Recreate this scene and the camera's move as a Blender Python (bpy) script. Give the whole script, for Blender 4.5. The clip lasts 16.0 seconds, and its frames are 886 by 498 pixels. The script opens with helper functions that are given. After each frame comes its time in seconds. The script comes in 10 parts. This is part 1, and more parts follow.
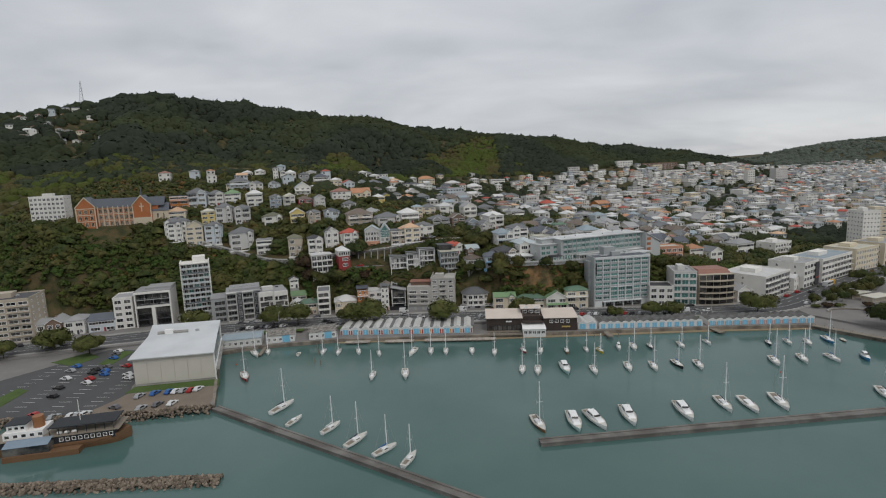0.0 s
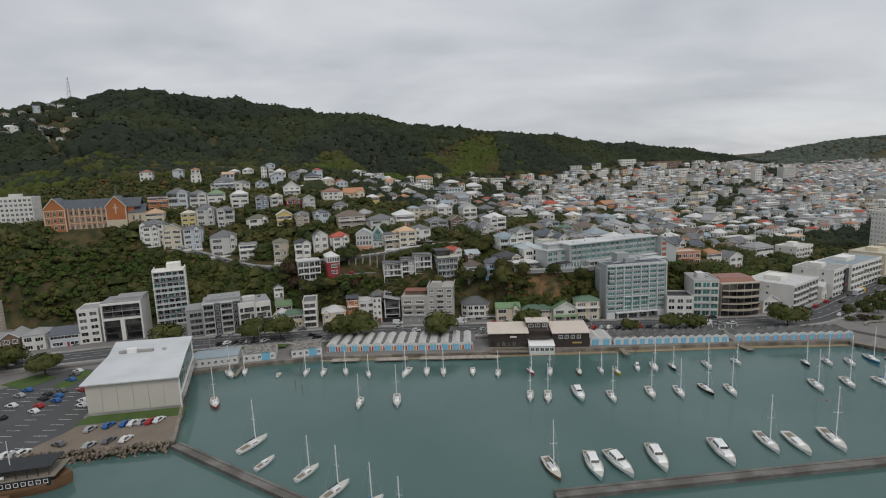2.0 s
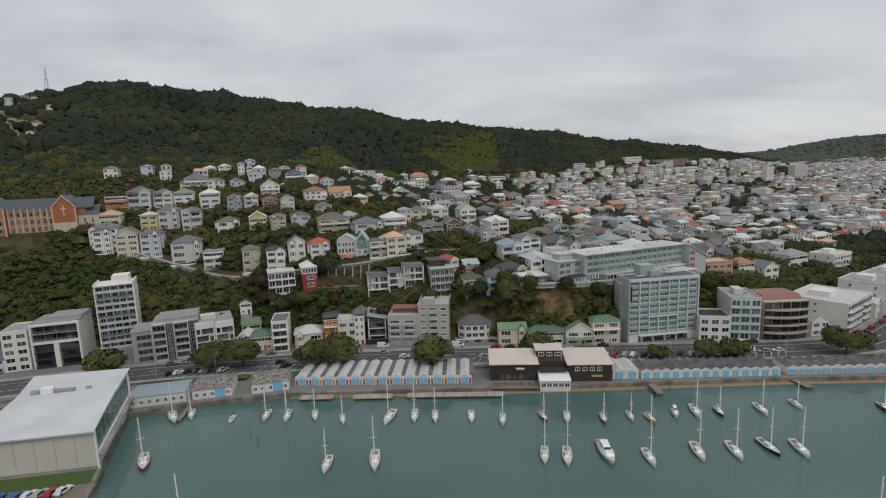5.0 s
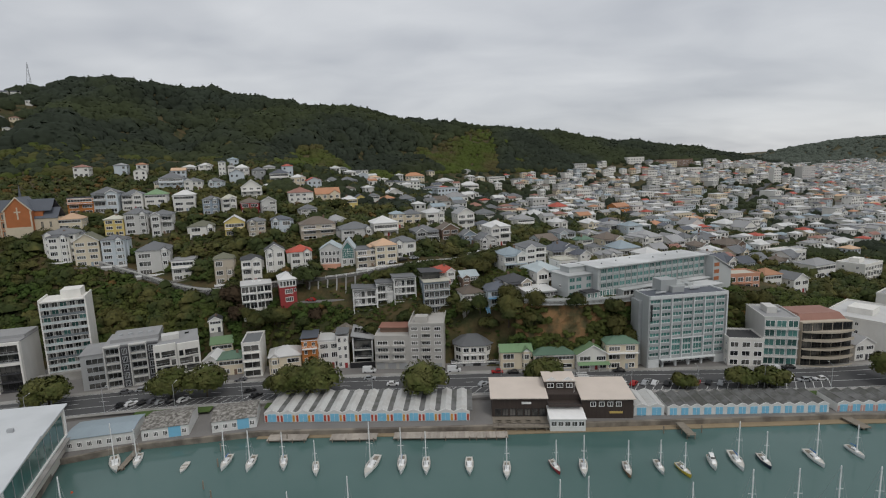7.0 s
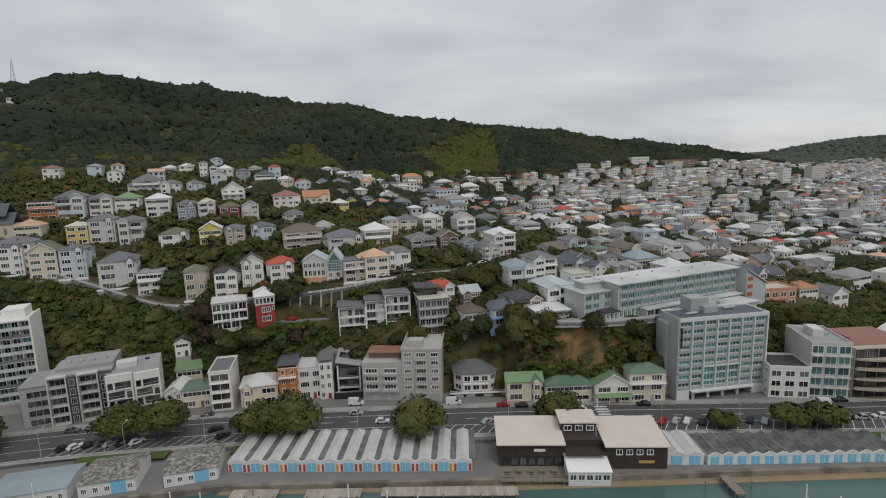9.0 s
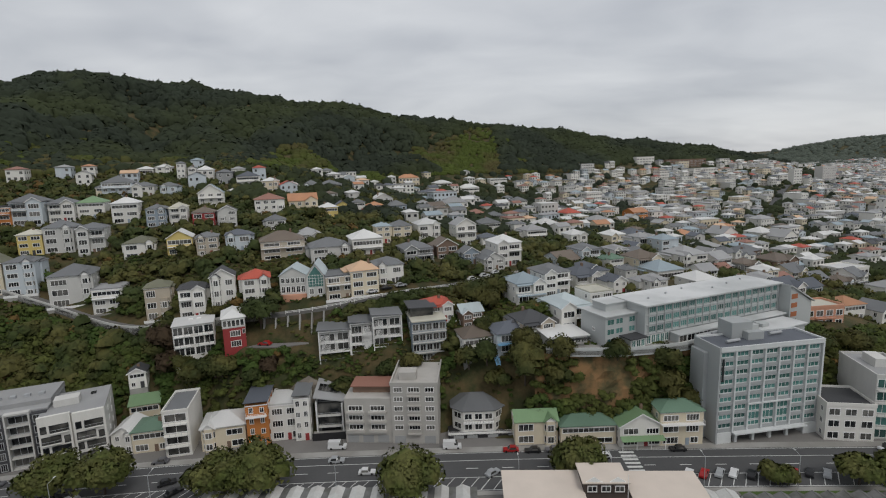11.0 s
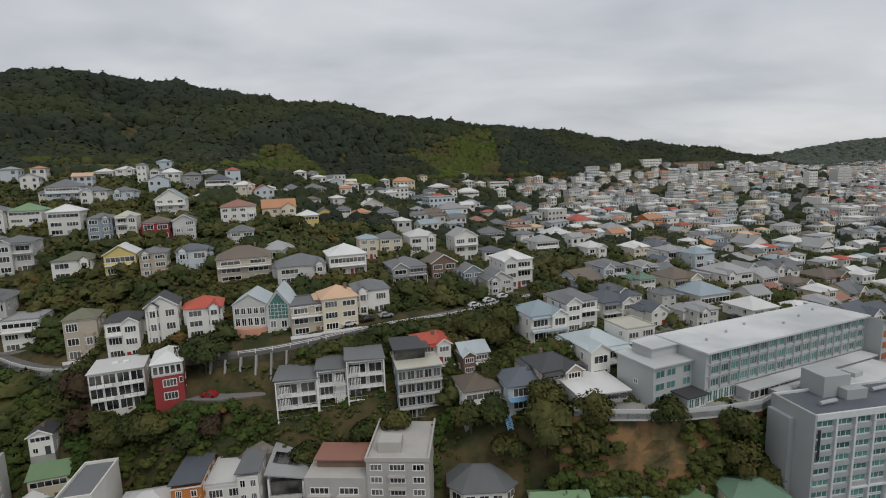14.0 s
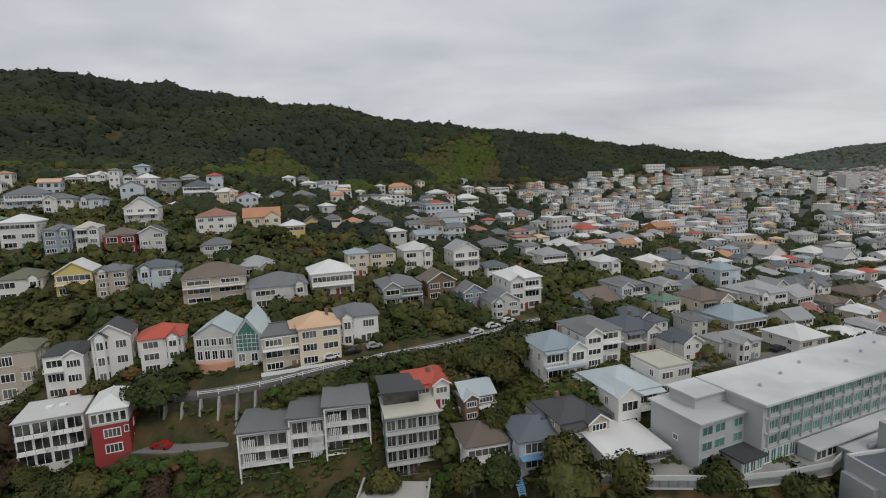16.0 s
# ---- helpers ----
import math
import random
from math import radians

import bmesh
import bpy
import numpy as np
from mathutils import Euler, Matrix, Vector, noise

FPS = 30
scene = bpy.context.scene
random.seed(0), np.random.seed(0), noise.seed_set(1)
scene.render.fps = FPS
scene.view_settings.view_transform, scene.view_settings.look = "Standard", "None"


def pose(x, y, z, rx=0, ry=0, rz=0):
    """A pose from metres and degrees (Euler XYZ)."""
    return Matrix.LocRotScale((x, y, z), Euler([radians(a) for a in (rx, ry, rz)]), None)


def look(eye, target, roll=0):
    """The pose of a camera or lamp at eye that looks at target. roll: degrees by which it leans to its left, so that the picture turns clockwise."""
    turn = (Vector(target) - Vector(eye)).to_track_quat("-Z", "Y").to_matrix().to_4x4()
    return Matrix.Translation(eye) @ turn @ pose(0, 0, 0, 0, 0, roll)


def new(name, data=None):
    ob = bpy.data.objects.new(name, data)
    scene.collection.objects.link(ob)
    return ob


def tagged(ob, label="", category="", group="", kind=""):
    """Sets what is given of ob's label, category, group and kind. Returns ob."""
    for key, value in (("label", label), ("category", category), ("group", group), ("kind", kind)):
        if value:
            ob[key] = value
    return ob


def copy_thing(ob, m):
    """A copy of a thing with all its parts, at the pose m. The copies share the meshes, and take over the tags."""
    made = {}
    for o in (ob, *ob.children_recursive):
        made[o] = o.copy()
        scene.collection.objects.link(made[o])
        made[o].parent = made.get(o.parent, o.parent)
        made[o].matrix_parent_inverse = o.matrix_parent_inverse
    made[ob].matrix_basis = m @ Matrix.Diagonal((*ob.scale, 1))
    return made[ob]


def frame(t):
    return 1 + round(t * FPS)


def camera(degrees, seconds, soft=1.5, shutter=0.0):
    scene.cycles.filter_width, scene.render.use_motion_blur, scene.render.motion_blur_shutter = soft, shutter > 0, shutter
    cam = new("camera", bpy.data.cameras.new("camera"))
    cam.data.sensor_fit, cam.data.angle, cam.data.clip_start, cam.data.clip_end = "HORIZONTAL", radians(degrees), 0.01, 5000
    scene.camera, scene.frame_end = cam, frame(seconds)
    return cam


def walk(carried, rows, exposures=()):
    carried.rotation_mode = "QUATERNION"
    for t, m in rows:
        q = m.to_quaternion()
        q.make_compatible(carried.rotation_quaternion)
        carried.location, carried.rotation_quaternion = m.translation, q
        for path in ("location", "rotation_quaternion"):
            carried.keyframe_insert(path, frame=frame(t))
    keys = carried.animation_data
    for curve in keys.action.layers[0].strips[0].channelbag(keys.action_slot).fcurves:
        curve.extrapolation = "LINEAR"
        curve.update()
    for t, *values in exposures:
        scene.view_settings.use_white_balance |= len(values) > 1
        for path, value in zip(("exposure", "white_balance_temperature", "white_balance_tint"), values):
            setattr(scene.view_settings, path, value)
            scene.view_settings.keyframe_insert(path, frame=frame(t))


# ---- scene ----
cam = camera(82.3, 16.0, soft=1.1)
PATH = [
    (0, (1.861, -1.001, 79.006), (1.763, 0.974, 78.709), -2.2),
    (0.5, (1.832, 5.107, 79.052), (1.736, 7.082, 78.751), -2.3),
    (1, (1.745, 11.344, 79.103), (1.649, 13.319, 78.802), -2.2),
    (1.5, (1.6, 17.534, 79.133), (1.505, 19.509, 78.832), -2.2),
    (2, (1.468, 23.811, 79.125), (1.374, 25.786, 78.823), -2.2),
    (2.5, (1.448, 29.992, 79.063), (1.357, 31.967, 78.758), -2.1),
    (3, (1.513, 36.361, 78.991), (1.425, 38.334, 78.681), -2.0),
    (5.5, (1.679, 69.486, 78.914), (1.595, 71.46, 78.602), -2.0),
    (6, (1.749, 76.197, 79.007), (1.669, 78.171, 78.696), -1.9),
    (6.5, (1.845, 82.785, 79.172), (1.767, 84.759, 78.859), -1.9),
    (7, (1.798, 89.436, 79.401), (1.723, 91.41, 79.087), -1.8),
    (7.5, (1.594, 95.919, 79.65), (1.519, 97.893, 79.337), -1.8),
    (8, (1.399, 102.451, 79.844), (1.327, 104.425, 79.53), -1.8),
    (8.5, (1.382, 108.73, 80.01), (1.31, 110.703, 79.695), -1.8),
    (9, (1.408, 115.248, 80.126), (1.337, 117.222, 79.811), -1.8),
    (11.5, (1.432, 147.923, 80.348), (1.364, 149.897, 80.036), -1.9),
    (12, (1.348, 154.312, 80.303), (1.28, 156.287, 79.993), -1.9),
    (12.5, (1.208, 160.432, 80.199), (1.142, 162.407, 79.89), -1.9),
    (13, (1.186, 166.57, 80.052), (1.121, 168.545, 79.743), -1.9),
    (13.5, (1.226, 172.469, 79.961), (1.163, 174.444, 79.654), -1.9),
    (14, (1.279, 178.362, 79.983), (1.218, 180.338, 79.681), -1.9),
    (14.5, (1.321, 183.966, 80.111), (1.262, 185.942, 79.813), -1.8),
    (15, (1.225, 189.429, 80.33), (1.169, 191.407, 80.037), -1.8),
    (15.5, (1.048, 194.472, 80.605), (0.992, 196.45, 80.317), -1.8),
    (16, (0.924, 199.437, 80.838), (0.871, 201.415, 80.553), -1.8),
]
walk(cam, [(t, look(eye, target, roll)) for t, eye, target, roll in PATH])

# ---- world, sun, exposure ----
scene.view_settings.exposure = 0.0
world = bpy.data.worlds.new("overcast_sky")
scene.world = world
world.use_nodes = True
wn, wl = world.node_tree.nodes, world.node_tree.links
wn.clear()


def wnode(kind, **values):
    node = wn.new(kind)
    for key, value in values.items():
        if key in node.inputs:
            node.inputs[key].default_value = value
    return node


def wmath(op, a, b=None, clamp=False):
    node = wn.new("ShaderNodeMath")
    node.operation, node.use_clamp = op, clamp
    for i, v in enumerate((a, b)):
        if v is None:
            continue
        if isinstance(v, (int, float)):
            node.inputs[i].default_value = v
        else:
            wl.new(v, node.inputs[i])
    return node.outputs[0]


SUN_ELEVATION, SUN_AZIMUTH = radians(52), radians(35)
sky = wn.new("ShaderNodeTexSky")
sky.sky_type = "NISHITA"
sky.sun_disc = False
sky.sun_elevation, sky.sun_rotation = SUN_ELEVATION, SUN_AZIMUTH
coords = wn.new("ShaderNodeTexCoord")
split = wn.new("ShaderNodeSeparateXYZ")
wl.new(coords.outputs["Generated"], split.inputs[0])
# the cloud deck is a flat layer, so it is laid out by where a line of sight meets it
lift = wmath("ADD", wmath("MAXIMUM", split.outputs[2], 0.0), 0.24)
deck = wn.new("ShaderNodeCombineXYZ")
wl.new(wmath("DIVIDE", split.outputs[0], lift), deck.inputs[0])
wl.new(wmath("MULTIPLY", wmath("DIVIDE", split.outputs[1], lift), 1.5), deck.inputs[1])
big = wnode("ShaderNodeTexNoise", Scale=0.75, Detail=3.0, Roughness=0.5, Distortion=0.5)
fine = wnode("ShaderNodeTexNoise", Scale=2.6, Detail=4.0, Roughness=0.55, Distortion=0.6)
wl.new(deck.outputs[0], big.inputs["Vector"])
wl.new(deck.outputs[0], fine.inputs["Vector"])
both = wmath("ADD", wmath("MULTIPLY", big.outputs["Fac"], 0.82), wmath("MULTIPLY", fine.outputs["Fac"], 0.18))
ramp = wn.new("ShaderNodeValToRGB")
ramp.color_ramp.elements[0].position, ramp.color_ramp.elements[0].color = 0.37, (0.43, 0.45, 0.485, 1)
ramp.color_ramp.elements[1].position, ramp.color_ramp.elements[1].color = 0.66, (0.635, 0.65, 0.67, 1)
wl.new(both, ramp.inputs[0])
cloud = wn.new("ShaderNodeBackground")
wl.new(ramp.outputs[0], cloud.inputs[0])
dim = wmath("MULTIPLY", wmath("MAXIMUM", split.outputs[2], 0.0), 4.0, True)
wl.new(wmath("ADD", wmath("MULTIPLY", dim, 0.09), 1.04), cloud.inputs[1])
clear = wn.new("ShaderNodeBackground")
wl.new(sky.outputs[0], clear.inputs[0])
clear.inputs[1].default_value = 0.08
mix = wn.new("ShaderNodeMixShader")
mix.inputs[0].default_value = 0.93
wl.new(clear.outputs[0], mix.inputs[1])
wl.new(cloud.outputs[0], mix.inputs[2])
wout = wn.new("ShaderNodeOutputWorld")
wl.new(mix.outputs[0], wout.inputs[0])

sun_data = bpy.data.lights.new("sun", "SUN")
sun_data.energy, sun_data.angle, sun_data.color = 1.0, radians(25), (1.0, 0.97, 0.92)
sun = new("sun", sun_data)
sun.matrix_world = look((300 * math.sin(SUN_AZIMUTH), -300 * math.cos(SUN_AZIMUTH), 420), (0, 0, 0))

# ---- materials ----
MATS = {}


def material(name, colour, rough=0.7, metal=0.0, vary=0.18, scale=0.6, fine_scale=9.0, bump=0.0, bump_scale=20.0, island=0.0, obj=0.0, second=None, second_scale=0.08, spec=0.3, stretch=(1, 1, 1)):
    """A surface of one colour with stains at a large and a small scale, a bump and a difference from piece to piece."""
    if name in MATS:
        return MATS[name]
    mat = bpy.data.materials.new(name)
    mat.use_nodes = True
    n, l = mat.node_tree.nodes, mat.node_tree.links
    b = n["Principled BSDF"]
    b.inputs["Roughness"].default_value, b.inputs["Metallic"].default_value = rough, metal
    b.inputs["Specular IOR Level"].default_value = spec
    geo = n.new("ShaderNodeNewGeometry")
    mapping = n.new("ShaderNodeMapping")
    mapping.inputs["Scale"].default_value = stretch
    l.new(geo.outputs["Position"], mapping.inputs["Vector"])

    def tex(s, detail=3.0):
        t = n.new("ShaderNodeTexNoise")
        t.inputs["Scale"].default_value, t.inputs["Detail"].default_value = s, detail
        l.new(mapping.outputs[0], t.inputs["Vector"])
        return t.outputs["Fac"]

    def val(op, a, c):
        m = n.new("ShaderNodeMath")
        m.operation = op
        for i, v in enumerate((a, c)):
            if isinstance(v, (int, float)):
                m.inputs[i].default_value = v
            else:
                l.new(v, m.inputs[i])
        return m.outputs[0]

    k = val("ADD", val("MULTIPLY", tex(scale), 0.62), val("MULTIPLY", tex(fine_scale), 0.38))
    k = val("ADD", val("MULTIPLY", val("SUBTRACT", k, 0.5), 2.4 * vary), 1.0)
    if island:
        k = val("MULTIPLY", k, val("ADD", val("MULTIPLY", geo.outputs["Random Per Island"], island), 1 - island / 2))
    if obj:
        info = n.new("ShaderNodeObjectInfo")
        k = val("MULTIPLY", k, val("ADD", val("MULTIPLY", info.outputs["Random"], obj), 1 - obj / 2))
    rgb = n.new("ShaderNodeMix")
    rgb.data_type, rgb.blend_type = "RGBA", "MIX"
    rgb.inputs["A"].default_value = (*colour, 1)
    rgb.inputs["B"].default_value = (*(second or colour), 1)
    if second:
        r = n.new("ShaderNodeMapRange")
        r.inputs["From Min"].default_value, r.inputs["From Max"].default_value = 0.42, 0.6
        l.new(tex(second_scale, 4.0), r.inputs["Value"])
        l.new(r.outputs[0], rgb.inputs["Factor"])
    else:
        rgb.inputs["Factor"].default_value = 0
    mul = n.new("ShaderNodeVectorMath")
    mul.operation = "SCALE"
    l.new(rgb.outputs["Result"], mul.inputs[0])
    l.new(k, mul.inputs["Scale"])
    l.new(mul.outputs[0], b.inputs["Base Color"])
    if bump:
        bn = n.new("ShaderNodeBump")
        bn.inputs["Strength"].default_value, bn.inputs["Distance"].default_value = 0.6, bump
        l.new(tex(bump_scale, 4.0), bn.inputs["Height"])
        l.new(bn.outputs[0], b.inputs["Normal"])
    MATS[name] = mat
    return mat


WALLS = {"white": (0.73, 0.71, 0.665), "cream": (0.66, 0.58, 0.44), "grey": (0.34, 0.345, 0.345), "palegrey": (0.56, 0.55, 0.525), "paleblue": (0.54, 0.585, 0.615), "greyblue": (0.29, 0.34, 0.39),
         "yellow": (0.66, 0.52, 0.19), "red": (0.30, 0.045, 0.045), "orange": (0.50, 0.19, 0.055), "beige": (0.46, 0.40, 0.32), "brown": (0.20, 0.135, 0.10), "dark": (0.06, 0.06, 0.065), "green": (0.28, 0.40, 0.33), "pink": (0.58, 0.30, 0.20), "brick": (0.36, 0.13, 0.06)}
ROOFS = {"grey": (0.155, 0.16, 0.165), "dark": (0.065, 0.066, 0.07), "white": (0.61, 0.605, 0.59), "palegrey": (0.31, 0.31, 0.31), "slate": (0.105, 0.115, 0.135), "sky": (0.29, 0.35, 0.385), "red": (0.42, 0.085, 0.055), "orange": (0.44, 0.22, 0.12),
         "rust": (0.28, 0.14, 0.105), "green": (0.13, 0.21, 0.15), "brown": (0.15, 0.12, 0.095), "olive": (0.16, 0.16, 0.11), "peach": (0.60, 0.40, 0.26), "cream": (0.52, 0.50, 0.42), "lime": (0.18, 0.28, 0.15), "paleblue": (0.47, 0.53, 0.545)}


def wall_mat(c):
    return material("wall_paint_" + c, WALLS[c], 0.75, vary=0.16, scale=0.35, fine_scale=5.0, stretch=(1, 1, 0.35), obj=0.10, bump=0.02, bump_scale=6.0)


def roof_mat(c):
    return material("roof_" + c, ROOFS[c], 0.55, vary=0.2, scale=0.25, fine_scale=6.0, obj=0.25, bump=0.03, bump_scale=5.0, stretch=(1, 0.3, 1))


TRIM = material("white_trim", (0.80, 0.79, 0.77), 0.6, vary=0.12)
GLASS = material("window_glass", (0.014, 0.016, 0.018), 0.08, vary=0.5, scale=0.5, obj=0.9, spec=0.45, second=(0.13, 0.125, 0.115), second_scale=0.16)
TEAL_GLASS = material("teal_glass", (0.085, 0.205, 0.185), 0.08, vary=0.5, scale=0.35, obj=1.0, spec=0.6)
CONCRETE = material("concrete", (0.36, 0.35, 0.33), 0.85, vary=0.3, scale=0.3, bump=0.03, bump_scale=4.0, second=(0.26, 0.25, 0.23), second_scale=0.15)
STONE = material("seawall_stone", (0.25, 0.22, 0.18), 0.9, vary=0.35, scale=0.25, bump=0.06, bump_scale=2.0, second=(0.14, 0.12, 0.10), second_scale=0.2)
ASPHALT = material("asphalt", (0.085, 0.085, 0.086), 0.85, vary=0.3, scale=0.08, fine_scale=2.5, bump=0.01)
PAVING = material("paving", (0.20, 0.19, 0.18), 0.85, vary=0.25, scale=0.15, fine_scale=2.0)
GRAVEL = material("gravel_yard", (0.20, 0.165, 0.13), 0.95, vary=0.3, scale=0.15, fine_scale=3.0)
GRASS = material("grass", (0.07, 0.11, 0.03), 0.95, vary=0.4, scale=0.2, fine_scale=3.0, bump=0.08, bump_scale=3.0)
PAINT_LINE = material("road_paint", (0.62, 0.62, 0.60), 0.7, vary=0.3, fine_scale=3.0)
TIMBER = material("weathered_timber", (0.23, 0.20, 0.16), 0.85, vary=0.35, scale=0.6, stretch=(1, 4, 1))
DARK_METAL = material("dark_metal", (0.03, 0.03, 0.032), 0.5)
GALV = material("galvanised_steel", (0.42, 0.43, 0.44), 0.5, metal=0.3)
GROUND = material("hillside_soil", (0.040, 0.045, 0.017), 0.95, vary=0.7, scale=0.12, fine_scale=1.1, bump=0.4, bump_scale=0.9, second=(0.088, 0.066, 0.030), second_scale=0.16)
LEAF = material("dark_leaves", (0.042, 0.056, 0.017), 0.75, vary=0.6, scale=0.14, fine_scale=1.3, island=0.5, second=(0.080, 0.076, 0.024), second_scale=0.07, spec=0.15)
SHRUB = material("bush_leaves", (0.044, 0.072, 0.016), 0.75, vary=0.7, scale=0.16, fine_scale=1.3, island=0.5, second=(0.068, 0.078, 0.020), second_scale=0.045, spec=0.15)
PINE = material("forest_leaves", (0.033, 0.041, 0.029), 0.9, vary=0.75, scale=0.03, fine_scale=0.3, second=(0.041, 0.050, 0.025), second_scale=0.007, spec=0.05)
# distance haze is put into this leaf colour: a paler, greyer green
HAZED_WOOD = material("hazed_wood_leaves", (0.085, 0.100, 0.080), 0.8, vary=0.4, scale=0.02, fine_scale=0.1, island=0.2, spec=0.1)
STREET_LEAF = material("street_tree_leaves", (0.066, 0.080, 0.019), 0.7, vary=0.5, scale=0.3, fine_scale=1.5, island=0.5, second=(0.098, 0.100, 0.030), second_scale=0.2, spec=0.2)
SCRUB = material("scrub_leaves", (0.064, 0.083, 0.021), 0.85, vary=0.5, scale=0.05, fine_scale=0.25, second=(0.078, 0.068, 0.030), second_scale=0.02, spec=0.05)
AUTUMN = material("autumn_leaves", (0.125, 0.078, 0.026), 0.75, vary=0.5, scale=0.2, island=0.6, spec=0.15)
BARK = material("bark", (0.07, 0.055, 0.042), 0.95, vary=0.4, bump=0.05)
CLAY = material("bare_clay_bank", (0.25, 0.145, 0.068), 0.95, vary=0.4, scale=0.12, bump=0.3, bump_scale=0.7, second=(0.085, 0.075, 0.036), second_scale=0.2)

from mathutils.geometry import tessellate_polygon


# ---- mesh helpers ----
class Geo:
    """Faces gathered into one mesh, with a material number each."""

    def __init__(self):
        self.v, self.f, self.m = [], [], []

    def face(self, pts, mat=0):
        k = len(self.v)
        self.v.extend(tuple(p) for p in pts)
        self.f.append(tuple(range(k, k + len(pts))))
        self.m.append(mat)
        return self

    def solid(self, pts, faces, mat=0):
        k = len(self.v)
        self.v.extend(tuple(p) for p in pts)
        for f in faces:
            self.f.append(tuple(k + i for i in f))
            self.m.append(mat)
        return self

    def box(self, x0, x1, y0, y1, z0, z1, mat=0):
        return self.solid([(x0, y0, z0), (x1, y0, z0), (x1, y1, z0), (x0, y1, z0), (x0, y0, z1), (x1, y0, z1), (x1, y1, z1), (x0, y1, z1)],
                          [(0, 3, 2, 1), (4, 5, 6, 7), (0, 1, 5, 4), (1, 2, 6, 5), (2, 3, 7, 6), (3, 0, 4, 7)], mat)

    def prism(self, outline, z0, z1, mat=0, top=None):
        """An upright solid over an outline that runs anticlockwise."""
        n = len(outline)
        pts = [(x, y, z0) for x, y in outline] + [(x, y, z1) for x, y in outline]
        self.solid(pts, [tuple(range(n))[::-1]] + [(i, (i + 1) % n, n + (i + 1) % n, n + i) for i in range(n)], mat)
        self.solid(pts[n:], [tuple(range(n))], mat if top is None else top)
        return self

    def tube(self, a, b, r0, r1, n=7, mat=0):
        a, b = Vector(a), Vector(b)
        d = (b - a).normalized()
        u = d.orthogonal().normalized()
        w = d.cross(u)
        pts = []
        for c, r in ((a, r0), (b, r1)):
            pts += [c + r * (math.cos(i * math.tau / n) * u + math.sin(i * math.tau / n) * w) for i in range(n)]
        return self.solid(pts, [(i, (i + 1) % n, n + (i + 1) % n, n + i) for i in range(n)] + [tuple(range(n))[::-1], tuple(range(n, 2 * n))], mat)

    def strip(self, line, left, right, z=0.0, mat=0, drop=0.0):
        """A ribbon along a line of (x, y), from left to right of it."""
        pts = []
        for i, (x, y) in enumerate(line):
            a, b = line[max(i - 1, 0)], line[min(i + 1, len(line) - 1)]
            d = Vector((b[0] - a[0], b[1] - a[1])).normalized()
            pts.append(((x - d.y * left, y + d.x * left), (x - d.y * right, y + d.x * right)))
        for (a, b), (c, d) in zip(pts, pts[1:]):
            if drop:
                k = [(*b, z - drop), (*d, z - drop), (*c, z - drop), (*a, z - drop), (*b, z), (*d, z), (*c, z), (*a, z)]
                self.solid(k, [(4, 5, 6, 7), (0, 1, 5, 4), (1, 2, 6, 5), (2, 3, 7, 6), (3, 0, 4, 7)], mat)
            else:
                self.face([(*b, z), (*d, z), (*c, z), (*a, z)], mat)
        return self

    def data(self, name, mats):
        me = bpy.data.meshes.new(name)
        me.from_pydata(self.v, [], self.f)
        for m in mats if isinstance(mats, (list, tuple)) else [mats]:
            me.materials.append(m)
        me.polygons.foreach_set("material_index", self.m)
        me.update()
        return me


def part(name, geo, mats, parent=None, label="", at=None):
    """Links geo (or a mesh) as ONE object, under a thing or a part."""
    ob = new(name, geo if isinstance(geo, bpy.types.Mesh) else geo.data(name, mats))
    ob.parent = parent
    if at is not None:
        ob.matrix_basis = at
    if label:
        ob["label"] = label
    return ob


def thing(name, m, label, category, group=""):
    ob = new(name)
    ob.empty_display_size = 0.5
    ob.matrix_basis = m
    return tagged(ob, label, category, group)


def quads(name, verts, faces, mat):
    """A mesh of many four-sided faces from arrays."""
    me = bpy.data.meshes.new(name)
    me.vertices.add(len(verts))
    me.vertices.foreach_set("co", np.ascontiguousarray(verts, dtype=np.float32).ravel())
    me.loops.add(faces.size)
    me.loops.foreach_set("vertex_index", np.ascontiguousarray(faces, dtype=np.int32).ravel())
    me.polygons.add(len(faces))
    me.polygons.foreach_set("loop_start", np.arange(0, faces.size, faces.shape[1], dtype=np.int32))
    me.update(calc_edges=True)
    me.validate()
    me.materials.append(mat)
    return me


def smoothstep(a, b, x):
    k = np.clip((x - a) / (b - a), 0, 1)
    return k * k * (3 - 2 * k)


# ---- land, water, road ----
FRONT = [(-420, 288, 6), (-300, 286, 5), (-200, 287, 5), (-140, 288, 5), (-90, 288, 5), (-45, 286, 6), (0, 286, 7), (25, 281, 8), (45, 281, 8), (66, 281, 8), (85, 291, 10), (120, 288, 8), (150, 292, 6), (180, 306, 5), (220, 332, 5), (260, 358, 5), (300, 382, 5), (400, 440, 5), (700, 620, 5)]
TERRACE = [(-420, 330, 40), (-320, 312, 42), (-262, 308, 48), (-200, 317, 45), (-174, 323, 37), (-142, 320, 30), (-94, 300, 21), (-68, 295, 22.5), (-44, 293, 19.5), (-7, 290, 20), (22, 289, 24), (32, 286, 26), (50, 285, 26), (90, 300, 28), (145, 305, 17),
           (-206, 338, 51), (-250, 322, 52), (-160, 348, 46), (-126, 358, 53), (-82, 366, 51), (-42, 338, 43), (-25, 325, 38), (4, 330, 33), (17, 358, 38), (50, 330, 33), (100, 370, 32), (160, 360, 19)]
